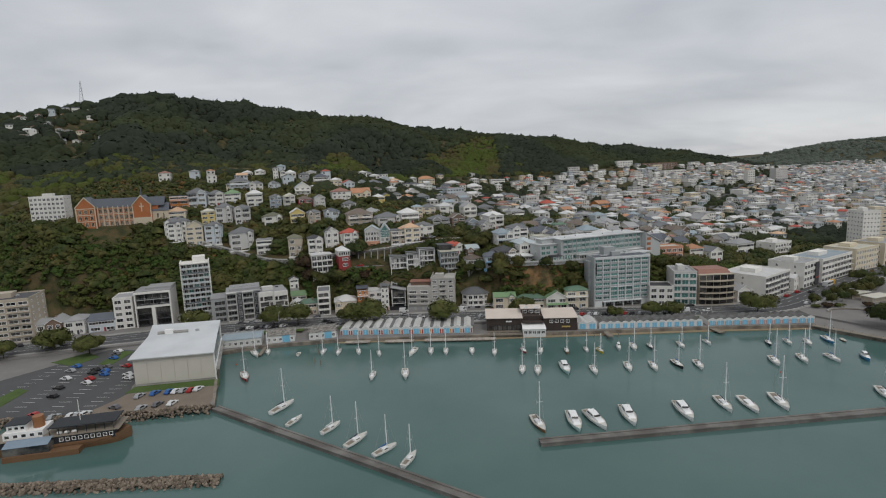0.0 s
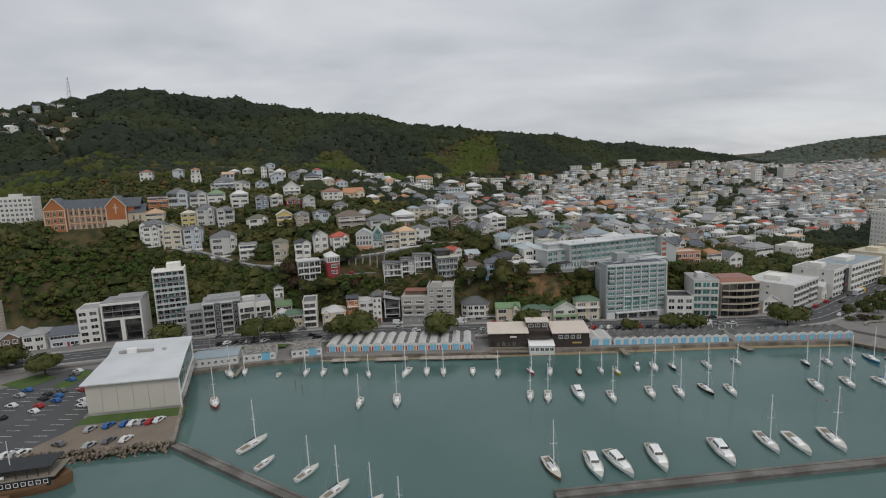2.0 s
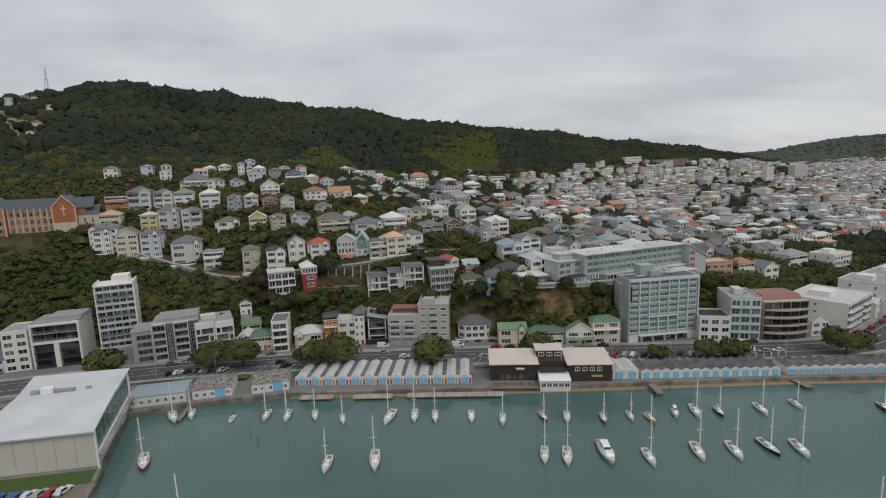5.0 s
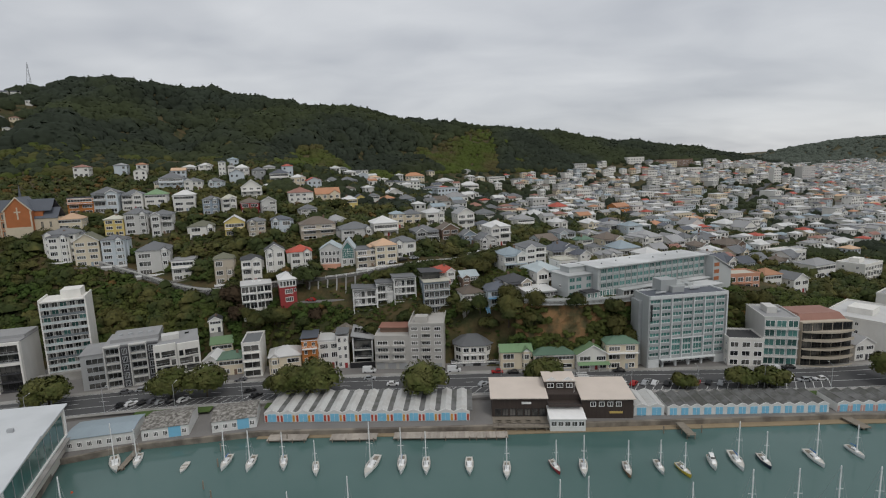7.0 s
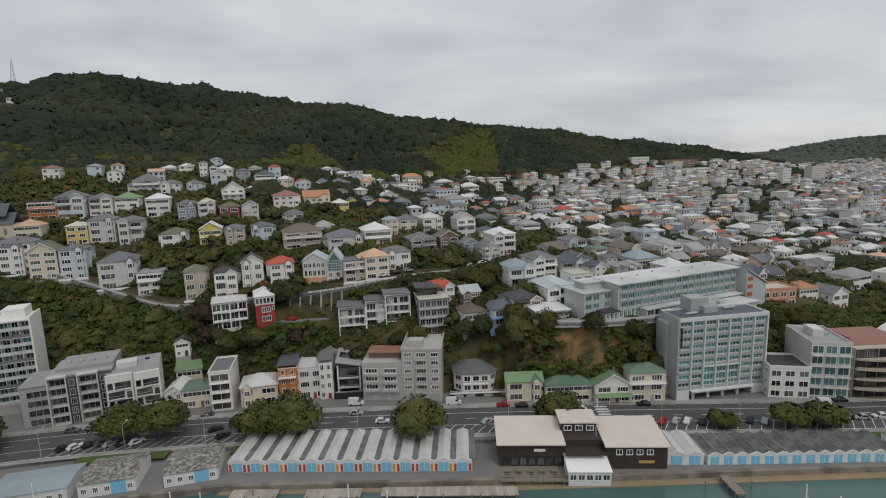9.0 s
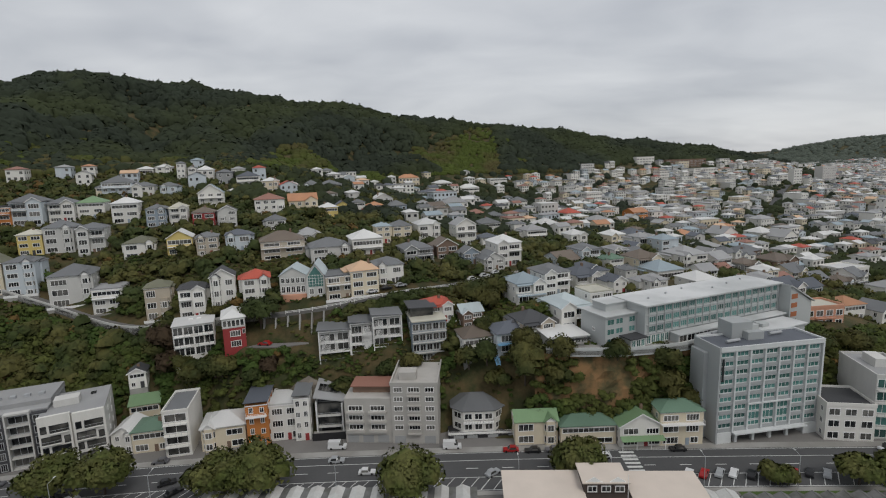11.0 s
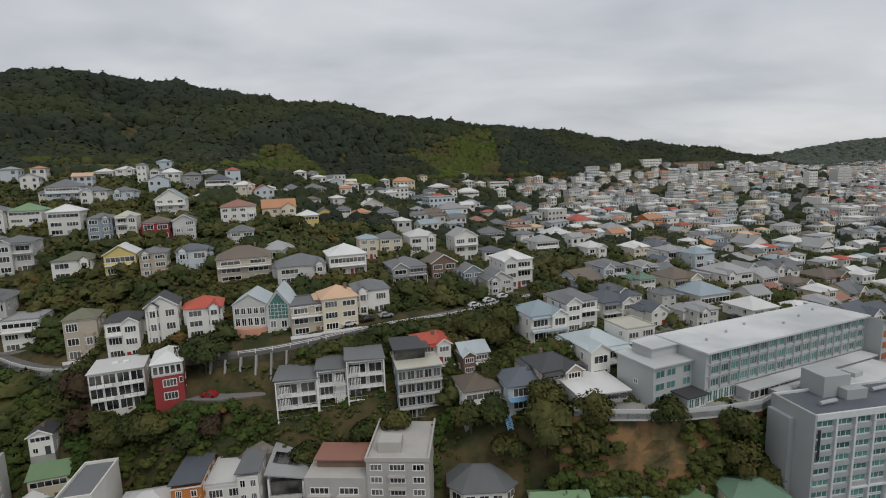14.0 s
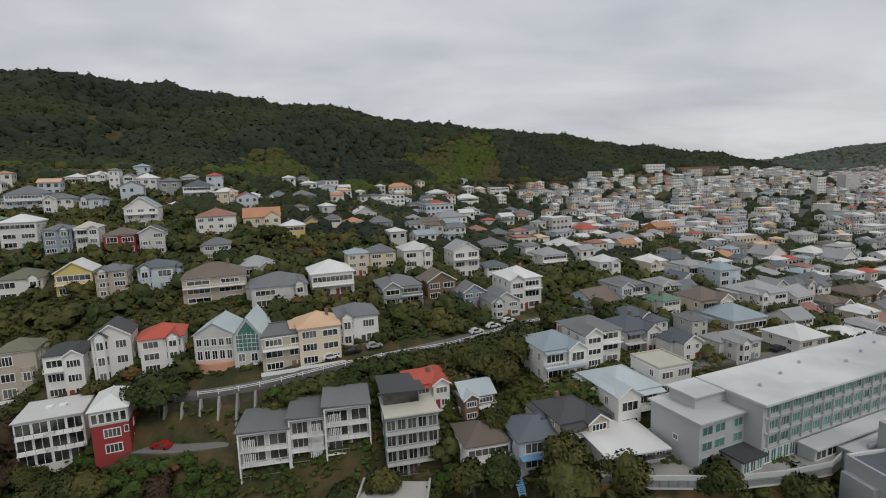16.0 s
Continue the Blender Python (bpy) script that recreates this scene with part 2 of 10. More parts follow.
HILL = [(-127, 425, 66), (-75, 440, 58), (-10, 420, 45), (79, 467, 36), (107, 410, 35), (-129, 504, 85), (-60, 540, 62), (20, 560, 48), (72, 647, 40), (177, 659, 30), (215, 516, 21), (210, 450, 15), (330, 560, 14), (-68, 625, 60),
        (-245, 420, 73), (-330, 480, 92), (-240, 520, 95), (416, 810, 38), (748, 1259, 38), (250, 850, 44), (60, 800, 66), (-440, 430, 70), (550, 800, 22), (900, 900, 16)]
RIDGE = [(-657, 882, 209), (-641, 880, 206), (-614, 873, 215), (-551, 855, 221), (-504, 866, 220), (-470, 874, 216), (-453, 878, 209), (-408, 888, 206), (-372, 896, 201), (-329, 905, 195), (-233, 929, 179), (-184, 940, 173), (-120, 955, 168), (-84, 963, 153), (-32, 975, 148), (11, 984, 147), (90, 1003, 135), (200, 1090, 134), (255, 1130, 123), (299, 1160, 114), (361, 1200, 117), (417, 1234, 113), (504, 1272, 98), (570, 1300, 96), (621, 1321, 85), (691, 1350, 79)]
BEYOND = [(-829, 900, 210), (-760, 893, 203), (-699, 886, 209), (-700, 700, 135), (-500, 640, 145), (-330, 700, 140), (-150, 760, 110), (-950, 1200, 190), (-400, 1400, 110), (250, 1600, 80), (900, 1700, 52), (1300, 1500, 40)]
FAR = [(1316, 2400, 78), (1475, 2400, 112), (1622, 2400, 131), (1744, 2400, 148), (1884, 2400, 153), (2300, 2400, 165), (1150, 2500, 66), (1000, 3000, 50), (1700, 3200, 100), (2600, 3300, 130), (1600, 2000, 60), (2100, 1900, 65)]


def hill_weights():
    pts = np.array(FRONT + TERRACE + HILL + RIDGE + BEYOND + FAR, float)
    p, z = pts[:, :2] / 100.0, pts[:, 2]
    r = np.hypot(p[:, None, 0] - p[None, :, 0], p[:, None, 1] - p[None, :, 1])
    n = len(p)
    a = np.zeros((n + 3, n + 3))
    a[:n, :n] = r + 0.02 * np.eye(n)
    a[:n, n], a[:n, n + 1:], a[n, :n], a[n + 1:, :n] = 1, p, 1, p.T
    return p, np.linalg.solve(a, np.concatenate([z, np.zeros(3)]))


HP, HW = hill_weights()


PADS = [(-10, 293, 7, 18.6), (6.5, 291, 5, 21.4), (18, 290.5, 6, 23.0), (31, 290, 10, 27.0), (44, 290, 10, 27.0), (58, 293, 11, 27.0), (70, 298, 11, 27.0), (83, 304, 12, 27.0), (97, 311, 12, 27.0), (-64, 299.5, 5, 24.2), (-56, 300, 5, 24.2), (-48.5, 301.5, 5, 24.6), (-284, 330, 16, 54), (-266, 330, 14, 53)]


CITY_EDGE = [(-330, 430), (-230, 470), (-156, 500), (-117, 505), (-100, 600), (-58, 700), (36, 800), (150, 860), (288, 970), (413, 1000), (700, 1250), (1130, 1900), (1700, 2100)]


def spurs(x, y):
    """Spurs and gullies down the wooded hillside, fading out towards the ridge and the houses."""
    edge = np.interp(x, [p[0] for p in CITY_EDGE], [p[1] for p in CITY_EDGE])
    ridge = np.interp(x, [p[0] for p in RIDGE], [p[1] for p in RIDGE])
    k = np.clip((y - edge - 40) / 90, 0, 1) * np.clip((ridge - 25 - y) / 110, 0, 1) * np.clip((900 - x) / 200, 0, 1)
    return k * (16 * np.sin(x / 34 + 1.4 * np.sin(y / 95) + 0.6 * np.sin(x / 71)) + 6 * np.sin(x / 15 + y / 60 + 2 * np.sin(y / 48)) - 3)


def front_line(x):
    return np.interp(x, [q[0] for q in FRONT], [q[1] for q in FRONT])


def height(x, y):
    """Ground height: the flat shore road, then the hill behind the front line."""
    x, y = np.atleast_1d(np.asarray(x, float)), np.atleast_1d(np.asarray(y, float))
    px, py = x / 100.0, y / 100.0
    n = len(HP)
    z = HW[n] + HW[n + 1] * px + HW[n + 2] * py
    for i in range(n):
        z = z + HW[i] * np.hypot(px - HP[i, 0], py - HP[i, 1])
    z = z + spurs(x, y)
    for cx, cy, r, pz in PADS:
        k = np.clip(1.6 - np.hypot(x - cx, y - cy) / r, 0, 1)
        k = k * k * (3 - 2 * k)
        z = z + (pz - z) * k
    k = np.clip((y - front_line(x) + 4) / 8.0, 0, 1)
    k = k * k * (3 - 2 * k)
    return 2.5 + (np.maximum(z, 2.7) - 2.5) * k


SHORE = [(-900, 120), (-330, 140), (-200, 149), (-157, 153), (-116, 157), (-88.5, 162.5), (-113.4, 217.5), (-96.5, 225), (-62, 231.8), (4, 233.5), (53.5, 235.3), (114, 237.8), (163, 237.6), (168, 229.4), (173.5, 223), (179, 217), (190, 204), (260, 150), (900, -60)]


QUAY = 1.55


def shore_line():
    """The quay edge, finely divided."""
    out = []
    for (ax, ay), (bx, by) in zip(SHORE, SHORE[1:]):
        n = max(1, int(math.hypot(bx - ax, by - ay) / 8))
        out += [(ax + (bx - ax) * i / n, ay + (by - ay) * i / n) for i in range(n)]
    return out + [SHORE[-1]]


def ground_sheet():
    """One sheet: flat land inside the quay edge, the hill behind it, on to the horizon."""
    xs = np.unique(np.concatenate([np.arange(-1600, -440, 40), np.arange(-440, 260, 5), np.arange(260, 700, 16), np.arange(700, 4001, 75)]))
    ys = np.unique(np.concatenate([np.arange(274, 400, 4), np.arange(400, 700, 12), np.arange(700, 1400, 28), np.arange(1400, 3601, 80)]))
    gx, gy = np.meshgrid(xs, ys)
    z = height(gx.ravel(), gy.ravel())
    z = np.where(z < 2.56, 2.3, z)
    v = np.stack([gx.ravel(), gy.ravel(), z], 1)
    nx, ny = len(xs), len(ys)
    i = (np.arange(ny - 1)[:, None] * nx + np.arange(nx - 1)[None, :]).ravel()
    return quads("ground", v, np.stack([i, i + 1, i + nx + 1, i + nx], 1), GROUND), xs


ground_mesh, GX = ground_sheet()
ground = tagged(new("ground", ground_mesh), "green and brown hillside falling to the harbour", "ground", kind="structure")
for p in ground_mesh.polygons:
    p.use_smooth = True

edge = shore_line()
outline = [(-1600, 120)] + edge + [(4000, -60), (4000, 284), (-1600, 284)]
flat = Geo()
for tri in tessellate_polygon([[Vector((x, y, 0)) for x, y in outline]]):
    p = [outline[i] for i in tri]
    if (p[1][0] - p[0][0]) * (p[2][1] - p[0][1]) - (p[1][1] - p[0][1]) * (p[2][0] - p[0][0]) < 0:
        p.reverse()
    flat.face([(x, y, QUAY) for x, y in p])
tagged(part("pavement", flat, PAVING), "grey paved flat land along the waterfront", "pavement", kind="structure")
BENCH = [(-1600, 120), (-420, 160), (-300, 181), (-260, 195), (-200, 215), (-160, 229), (-128, 240), (-112, 244), (-60, 249.5), (20, 251.5), (130, 251.5), (158, 252.5), (172, 249), (180, 238), (196, 216), (275, 160), (900, -50), (4000, -50)]
bench = Geo().prism(BENCH + [(4000, 284.5), (-1600, 284.5)], 0.5, 2.5)
tagged(part("street_terrace", bench, PAVING), "raised paved terrace that carries the waterfront road", "pavement", kind="structure")

right = Geo().prism([(140, 284.4), (900, 284.4), (900, 735), (400, 437), (300, 379), (260, 355), (220, 329), (180, 303), (150, 289)], 0.5, 2.5)
tagged(part("street_terrace", right, PAVING), "paved flat land beside the road along the bend", "pavement", kind="structure")

wall = Geo()
wall.strip(edge, 0.8, -0.25, QUAY + 0.12, 0, drop=5.0)
tagged(part("sea_wall", wall, STONE), "weathered stone sea wall with a low coping", "sea wall", kind="structure")
sand = material("wet_sand", (0.28, 0.22, 0.14), 0.9, vary=0.3, scale=0.3)
beach = Geo()
beach.strip([(-62, 231.6), (-30, 232.2), (4, 232.3), (53, 234.1), (114, 236.6), (163, 236.8)], 1.4, -1.4, 0.22, 0, drop=1.5)
tagged(part("tide_ledge", beach, sand), "narrow sandy tide ledge at the foot of the wall", "ledge", kind="structure")

water_mat = bpy.data.materials.new("harbour_water")
water_mat.use_nodes = True
n, l = water_mat.node_tree.nodes, water_mat.node_tree.links
b = n["Principled BSDF"]
b.inputs["Roughness"].default_value = 0.10
b.inputs["IOR"].default_value = 1.33
geo = n.new("ShaderNodeNewGeometry")
patch = n.new("ShaderNodeTexNoise")
patch.inputs["Scale"].default_value, patch.inputs["Detail"].default_value = 0.018, 4.0
l.new(geo.outputs["Position"], patch.inputs["Vector"])
tone = n.new("ShaderNodeValToRGB")
tone.color_ramp.elements[0].position, tone.color_ramp.elements[0].color = 0.3, (0.060, 0.120, 0.110, 1)
tone.color_ramp.elements[1].position, tone.color_ramp.elements[1].color = 0.7, (0.094, 0.158, 0.146, 1)
l.new(patch.outputs["Fac"], tone.inputs[0])
l.new(tone.outputs[0], b.inputs["Base Color"])
waves = n.new("ShaderNodeTexNoise")
waves.inputs["Scale"].default_value, waves.inputs["Detail"].default_value = 0.7, 6.0
l.new(geo.outputs["Position"], waves.inputs["Vector"])
swell = n.new("ShaderNodeBump")
swell.inputs["Strength"].default_value, swell.inputs["Distance"].default_value = 0.3, 0.07
l.new(waves.outputs["Fac"], swell.inputs["Height"])
l.new(swell.outputs[0], b.inputs["Normal"])
sea = Geo().face([(-4000, -3000, 0), (4000, -3000, 0), (4000, 300, 0), (-4000, 300, 0)])
tagged(part("water", sea, water_mat), "calm teal harbour water", "water", kind="structure")

ROAD = [(-420, 178), (-300, 198), (-260, 211), (-200, 230), (-160, 243), (-120, 253), (-80, 259), (-40, 262), (20, 264), (80, 264), (130, 264), (160, 268), (178, 277.5), (195, 290), (214, 304.5), (242, 325), (267, 340.5), (300, 359), (420, 426)]


def curve(line, step=6.0):
    """The line rounded off (Catmull-Rom)."""
    out = []
    for i in range(len(line) - 1):
        p = [Vector(line[min(max(j, 0), len(line) - 1)]) for j in (i - 1, i, i + 1, i + 2)]
        n = max(1, int((p[2] - p[1]).length / step))
        for k in range(n):
            t = k / n
            out.append(tuple(0.5 * (2 * p[1] + (p[2] - p[0]) * t + (2 * p[0] - 5 * p[1] + 4 * p[2] - p[3]) * t * t + (3 * p[1] - p[0] - 3 * p[2] + p[3]) * t ** 3)))
    return out + [tuple(line[-1])]


road_line = curve(ROAD)
tagged(part("road", Geo().strip(road_line, 7.5, -9.5, 2.60, 0, drop=0.09), ASPHALT), "dark asphalt waterfront road", "road", kind="structure")

tagged(part("footpath", Geo().strip(road_line, -9.6, -11.2, 2.64, 0, drop=0.12), CONCRETE), "pale concrete footpath beside the parking bays", "pavement", kind="structure")
tagged(part("footpath", Geo().strip(road_line, 10.2, 7.6, 2.64, 0, drop=0.12), CONCRETE), "pale concrete footpath in front of the buildings", "pavement", kind="structure")


# ---- kinds of things ----
WINDOW_MESH = {}


def window(parent, x, y, z, w, h, turn=0, glass=None, frame_mat=None, bars=1, name="window", deep=0.10, joined=False):
    """A framed window: casing, sill and glazing bars, with its pane as a part. x, y, z: the middle of its foot on the wall."""
    glass, frame_mat = glass or GLASS, frame_mat or TRIM
    key = (round(w, 1), round(h, 1), bars, glass.name, frame_mat.name, deep, joined)
    if key not in WINDOW_MESH:
        t = min(0.17, w * 0.11)
        lights = bars + 1
        tb = t * 0.65
        lw = (w - 2 * t - bars * tb) / lights
        xs = [-w / 2]
        for i in range(lights):
            xs += [-w / 2 + t + i * (lw + tb), -w / 2 + t + i * (lw + tb) + lw]
        xs.append(w / 2)
        zs = [-0.06, t * 0.8, h - t, h]
        g, nx = Geo(), len(xs)
        pts = [(a, -deep, c) for c in zs for a in xs]
        k = len(pts)
        pts += [(a, -deep * 0.3, c) for c in zs for a in xs] + [(-w / 2, 0.02, -0.06), (w / 2, 0.02, -0.06), (w / 2, 0.02, h), (-w / 2, 0.02, h)]
        faces, panes = [], []
        for r in range(3):
            for i in range(nx - 1):
                q = (r * nx + i, r * nx + i + 1, (r + 1) * nx + i + 1, (r + 1) * nx + i)
                if r == 1 and i % 2 == 1:
                    d = tuple(v + k for v in q)
                    panes.append(d)
                    faces += [(q[0], q[1], d[1], d[0]), (q[1], q[2], d[2], d[1]), (q[2], q[3], d[3], d[2]), (q[3], q[0], d[0], d[3])]
                else:
                    faces.append(q)
        e = 2 * k
        o = (0, nx - 1, 4 * nx - 1, 3 * nx)
        faces += [(e, e + 1, o[1], o[0]), (e + 1, e + 2, o[2], o[1]), (e + 2, e + 3, o[3], o[2]), (e + 3, e, o[0], o[3])]
        g.solid(pts, faces)
        if joined:
            g.f += panes
            g.m += [1] * len(panes)
            WINDOW_MESH[key] = (g.data("window", [frame_mat, glass]), None)
        else:
            p = Geo().box(-w / 2 + t * 0.9, w / 2 - t * 0.9, -deep * 0.28, 0.015, t * 0.7, h - t * 0.9)
            WINDOW_MESH[key] = (g.data("window_frame", frame_mat), p.data("pane", glass))
    f, p = WINDOW_MESH[key]
    fr = part(name, f, None, parent, at=pose(x, y, z, 0, 0, turn))
    if p:
        part("pane", p, None, fr)
    return fr


def hip_roof(g, x0, x1, y0, y1, z, rise, over=0.45, th=0.16, mat=0):
    x0, x1, y0, y1 = x0 - over, x1 + over, y0 - over, y1 + over
    w, d = x1 - x0, y1 - y0
    s = min(w, d) / 2
    cx, cy = (x0 + x1) / 2, (y0 + y1) / 2
    a, b = ((x0 + s, cy), (x1 - s, cy)) if w >= d else ((cx, y0 + s), (cx, y1 - s))
    if abs(w - d) < 0.6:
        a, b = (cx - 0.3, cy), (cx + 0.3, cy)
        w = d + 1
    base = [(x0, y0), (x1, y0), (x1, y1), (x0, y1)]
    pts = [(*p, z) for p in base] + [(*p, z + th) for p in base] + [(*a, z + th + rise), (*b, z + th + rise)]
    top = [(4, 5, 9, 8), (5, 6, 9), (6, 7, 8, 9), (7, 4, 8)] if w >= d else [(4, 5, 8), (5, 6, 9, 8), (6, 7, 9), (7, 4, 8, 9)]
    g.solid(pts, [(3, 2, 1, 0), (0, 1, 5, 4), (1, 2, 6, 5), (2, 3, 7, 6), (3, 0, 4, 7)] + top, mat)
    # ridge cap
    g.box(min(a[0], b[0]) - 0.1, max(a[0], b[0]) + 0.1, min(a[1], b[1]) - 0.1, max(a[1], b[1]) + 0.1, z + th + rise - 0.05, z + th + rise + 0.09, mat)


def gable_roof(g, x0, x1, y0, y1, z, rise, along="y", over=0.4, th=0.16, mat=0):
    """Two sloping slabs; the ridge runs along y (gable to the front) or along x."""
    if along == "y":
        c = (x0 + x1) / 2
        k = over * rise / (c - x0)
        for a, s in ((x0 - over, 1), (x1 + over, -1)):
            za = z - k
            p = [(a, y0 - over, za), (c, y0 - over, z + rise), (c, y1 + over, z + rise), (a, y1 + over, za)]
            q = [(x, y, zz + th) for x, y, zz in p]
            g.solid(p + q, [(0, 3, 2, 1), (4, 5, 6, 7), (0, 1, 5, 4), (1, 2, 6, 5), (2, 3, 7, 6), (3, 0, 4, 7)], mat)
    else:
        c = (y0 + y1) / 2
        k = over * rise / (c - y0)
        for a in (y0 - over, y1 + over):
            za = z - k
            p = [(x0 - over, a, za), (x1 + over, a, za), (x1 + over, c, z + rise), (x0 - over, c, z + rise)]
            q = [(x, y, zz + th) for x, y, zz in p]
            g.solid(p + q, [(0, 3, 2, 1), (4, 5, 6, 7), (0, 1, 5, 4), (1, 2, 6, 5), (2, 3, 7, 6), (3, 0, 4, 7)], mat)


def gable_wall(g, x0, x1, y0, y1, z, rise, along="y", mat=0):
    """The wall triangles under a gable roof."""
    if along == "y":
        c = (x0 + x1) / 2
        g.solid([(x0, y0, z), (x1, y0, z), (c, y0, z + rise), (x0, y1, z), (x1, y1, z), (c, y1, z + rise)], [(0, 1, 2), (4, 3, 5), (0, 2, 5, 3), (1, 4, 5, 2)], mat)
    else:
        c = (y0 + y1) / 2
        g.solid([(x0, y0, z), (x0, y1, z), (x0, c, z + rise), (x1, y0, z), (x1, y1, z), (x1, c, z + rise)], [(1, 0, 2), (3, 4, 5), (0, 3, 5, 2), (4, 1, 2, 5)], mat)


def rail(parent, x0, x1, y, z, name="balcony", depth=1.3, mat=None, slab=None, posts=True):
    """A balcony: slab, posts and rails."""
    g = Geo().box(x0, x1, y - depth, y + 0.02, z - 0.18, z)
    ob = part(name, g, slab or TRIM, parent)
    r = Geo()
    r.box(x0, x1, y - depth, y - depth + 0.06, z + 0.92, z + 1.0)
    r.box(x0, x0 + 0.06, y - depth, y, z + 0.92, z + 1.0).box(x1 - 0.06, x1, y - depth, y, z + 0.92, z + 1.0)
    n = max(2, int((x1 - x0) / (0.45 if posts else 1.4)))
    for i in range(n + 1):
        c = x0 + (x1 - x0 - 0.05) * i / n
        r.box(c, c + 0.05, y - depth, y - depth + 0.05, z, z + 0.93)
    tagged(part("railing", r, mat or TRIM, ob), kind="stuff")
    return ob


PLACED = []


def house(x, y, turn, w, d, floors, storey, roof, wall, tile, style="", base=None, label="", windows=True):
    """A hillside house: walls on a plinth, roof, windows on the sides that are seen, and what its style names."""
    rng = random.Random(int(x * 31 + y * 17))
    c, s = math.cos(radians(turn)), math.sin(radians(turn))
    corners = [(x + c * a - s * b, y + s * a + c * b) for a, b in ((-w / 2, 0), (w / 2, 0), (0, 0))]
    z = float(min(height([p[0] for p in corners], [p[1] for p in corners]))) if base is None else base
    PLACED.append((x - s * d / 2, y + c * d / 2, max(w, d) / 2))
    top = floors * storey
    joined = True
    names = {"palegrey": "pale grey", "paleblue": "pale blue", "greyblue": "blue-grey", "sky": "sky-blue"}
    kinds = {"hip": "hipped", "gable": "gabled", "gablex": "gabled", "flat": "flat", "mono": "sloping"}
    many = {1: "one-storey", 2: "two-storey", 3: "three-storey", 4: "four-storey"}.get(floors, "tall")
    h = thing("house", pose(x, y, z, 0, 0, turn), label or f"{many} {names.get(wall, wall)} house with a {names.get(tile, tile)} {kinds[roof]} roof", "house", "houses on the hillside")
    wm, rm = wall_mat(wall), roof_mat(tile)
    g = Geo().box(-w / 2, w / 2, 0, d, -0.2 if y < 420 else -7, top)
    rise = min(w, d) * rng.uniform(0.20, 0.28)
    if roof in ("gable", "gablex"):
        rise = w * rng.uniform(0.27, 0.36) if roof == "gable" else d * rng.uniform(0.22, 0.28)
        gable_wall(g, -w / 2, w / 2, 0, d, top, rise, "y" if roof == "gable" else "x")
    r = Geo()
    rng2 = random.Random(int(x * 7 + y * 3))
    out, w0, w1, o0, o1 = 0.0, 9e9, 9e9, -w / 2, w / 2
    if roof in ("hip", "gablex") and "bay" not in style and w > 7 and y < 430 and rng2.random() < 0.7 and base is None:
        # a gabled wing that comes forward on one side
        out, ww = rng2.uniform(1.1, 1.9), w * rng2.uniform(0.42, 0.48)
        w0 = -w / 2 if rng2.random() < 0.5 else w / 2 - ww
        w1 = w0 + ww
        o0, o1 = (w1, w / 2) if w0 < 0 and w1 < w / 2 - 0.1 else (-w / 2, w0)
        g.box(w0, w1, -out, 0.02, -0.2, top)
        gable_wall(g, w0, w1, -out, d * 0.5, top, ww * 0.33, "y")
        gable_roof(r, w0, w1, -out, d * 0.5, top + 0.03, ww * 0.33, "y", 0.35)
    if roof in ("hip", "gable", "gablex") and y < 430 and base is None and rng2.random() < 0.75:
        # a lower wing at the back
        e = rng2.choice((-1, 1))
        a, b = sorted((e * w * 0.08, e * (w / 2 + rng2.uniform(0.6, 1.8))))
        low = top - rng2.uniform(0.5, 1.1)
        g.box(a, b, d * 0.45, d + 1.6, -0.2, low)
        hip_roof(r, a, b, d * 0.45, d + 1.6, low, 1.5, 0.35)
    part("wall", g, wm, h)
    if y < 420:
        pl = Geo().box(-w / 2 - 0.06, w / 2 + 0.06, -0.06, d + 0.06, -9, 0.02)
        if out:
            pl.box(w0 - 0.05, w1 + 0.05, -out - 0.06, -0.07, -9, 0.02)
        part("plinth", pl, CONCRETE, h, "grey concrete plinth")
    if roof == "hip":
        hip_roof(r, -w / 2, w / 2, 0, d, top, rise)
    elif roof == "gable":
        gable_roof(r, -w / 2, w / 2, 0, d, top, rise, "y")
    elif roof == "gablex":
        gable_roof(r, -w / 2, w / 2, 0, d, top, rise, "x")
    elif roof == "mono":
        p = [(-w / 2 - 0.4, -0.6, top + 0.9), (w / 2 + 0.4, -0.6, top + 0.9), (w / 2 + 0.4, d + 0.3, top), (-w / 2 - 0.4, d + 0.3, top)]
        r.solid(p + [(a, b, q + 0.2) for a, b, q in p], [(0, 3, 2, 1), (4, 5, 6, 7), (0, 1, 5, 4), (1, 2, 6, 5), (2, 3, 7, 6), (3, 0, 4, 7)])
    else:
        r.box(-w / 2 - 0.15, w / 2 + 0.15, -0.15, d + 0.15, top, top + 0.18)
        r.box(-w / 2 - 0.15, w / 2 + 0.15, -0.15, 0.1, top + 0.18, top + 0.5).box(-w / 2 - 0.15, w / 2 + 0.15, d - 0.1, d + 0.15, top + 0.18, top + 0.5)
        r.box(-w / 2 - 0.15, -w / 2 + 0.1, 0.1, d - 0.1, top + 0.18, top + 0.5).box(w / 2 - 0.1, w / 2 + 0.15, 0.1, d - 0.1, top + 0.18, top + 0.5)
    part("roof", r, rm, h)
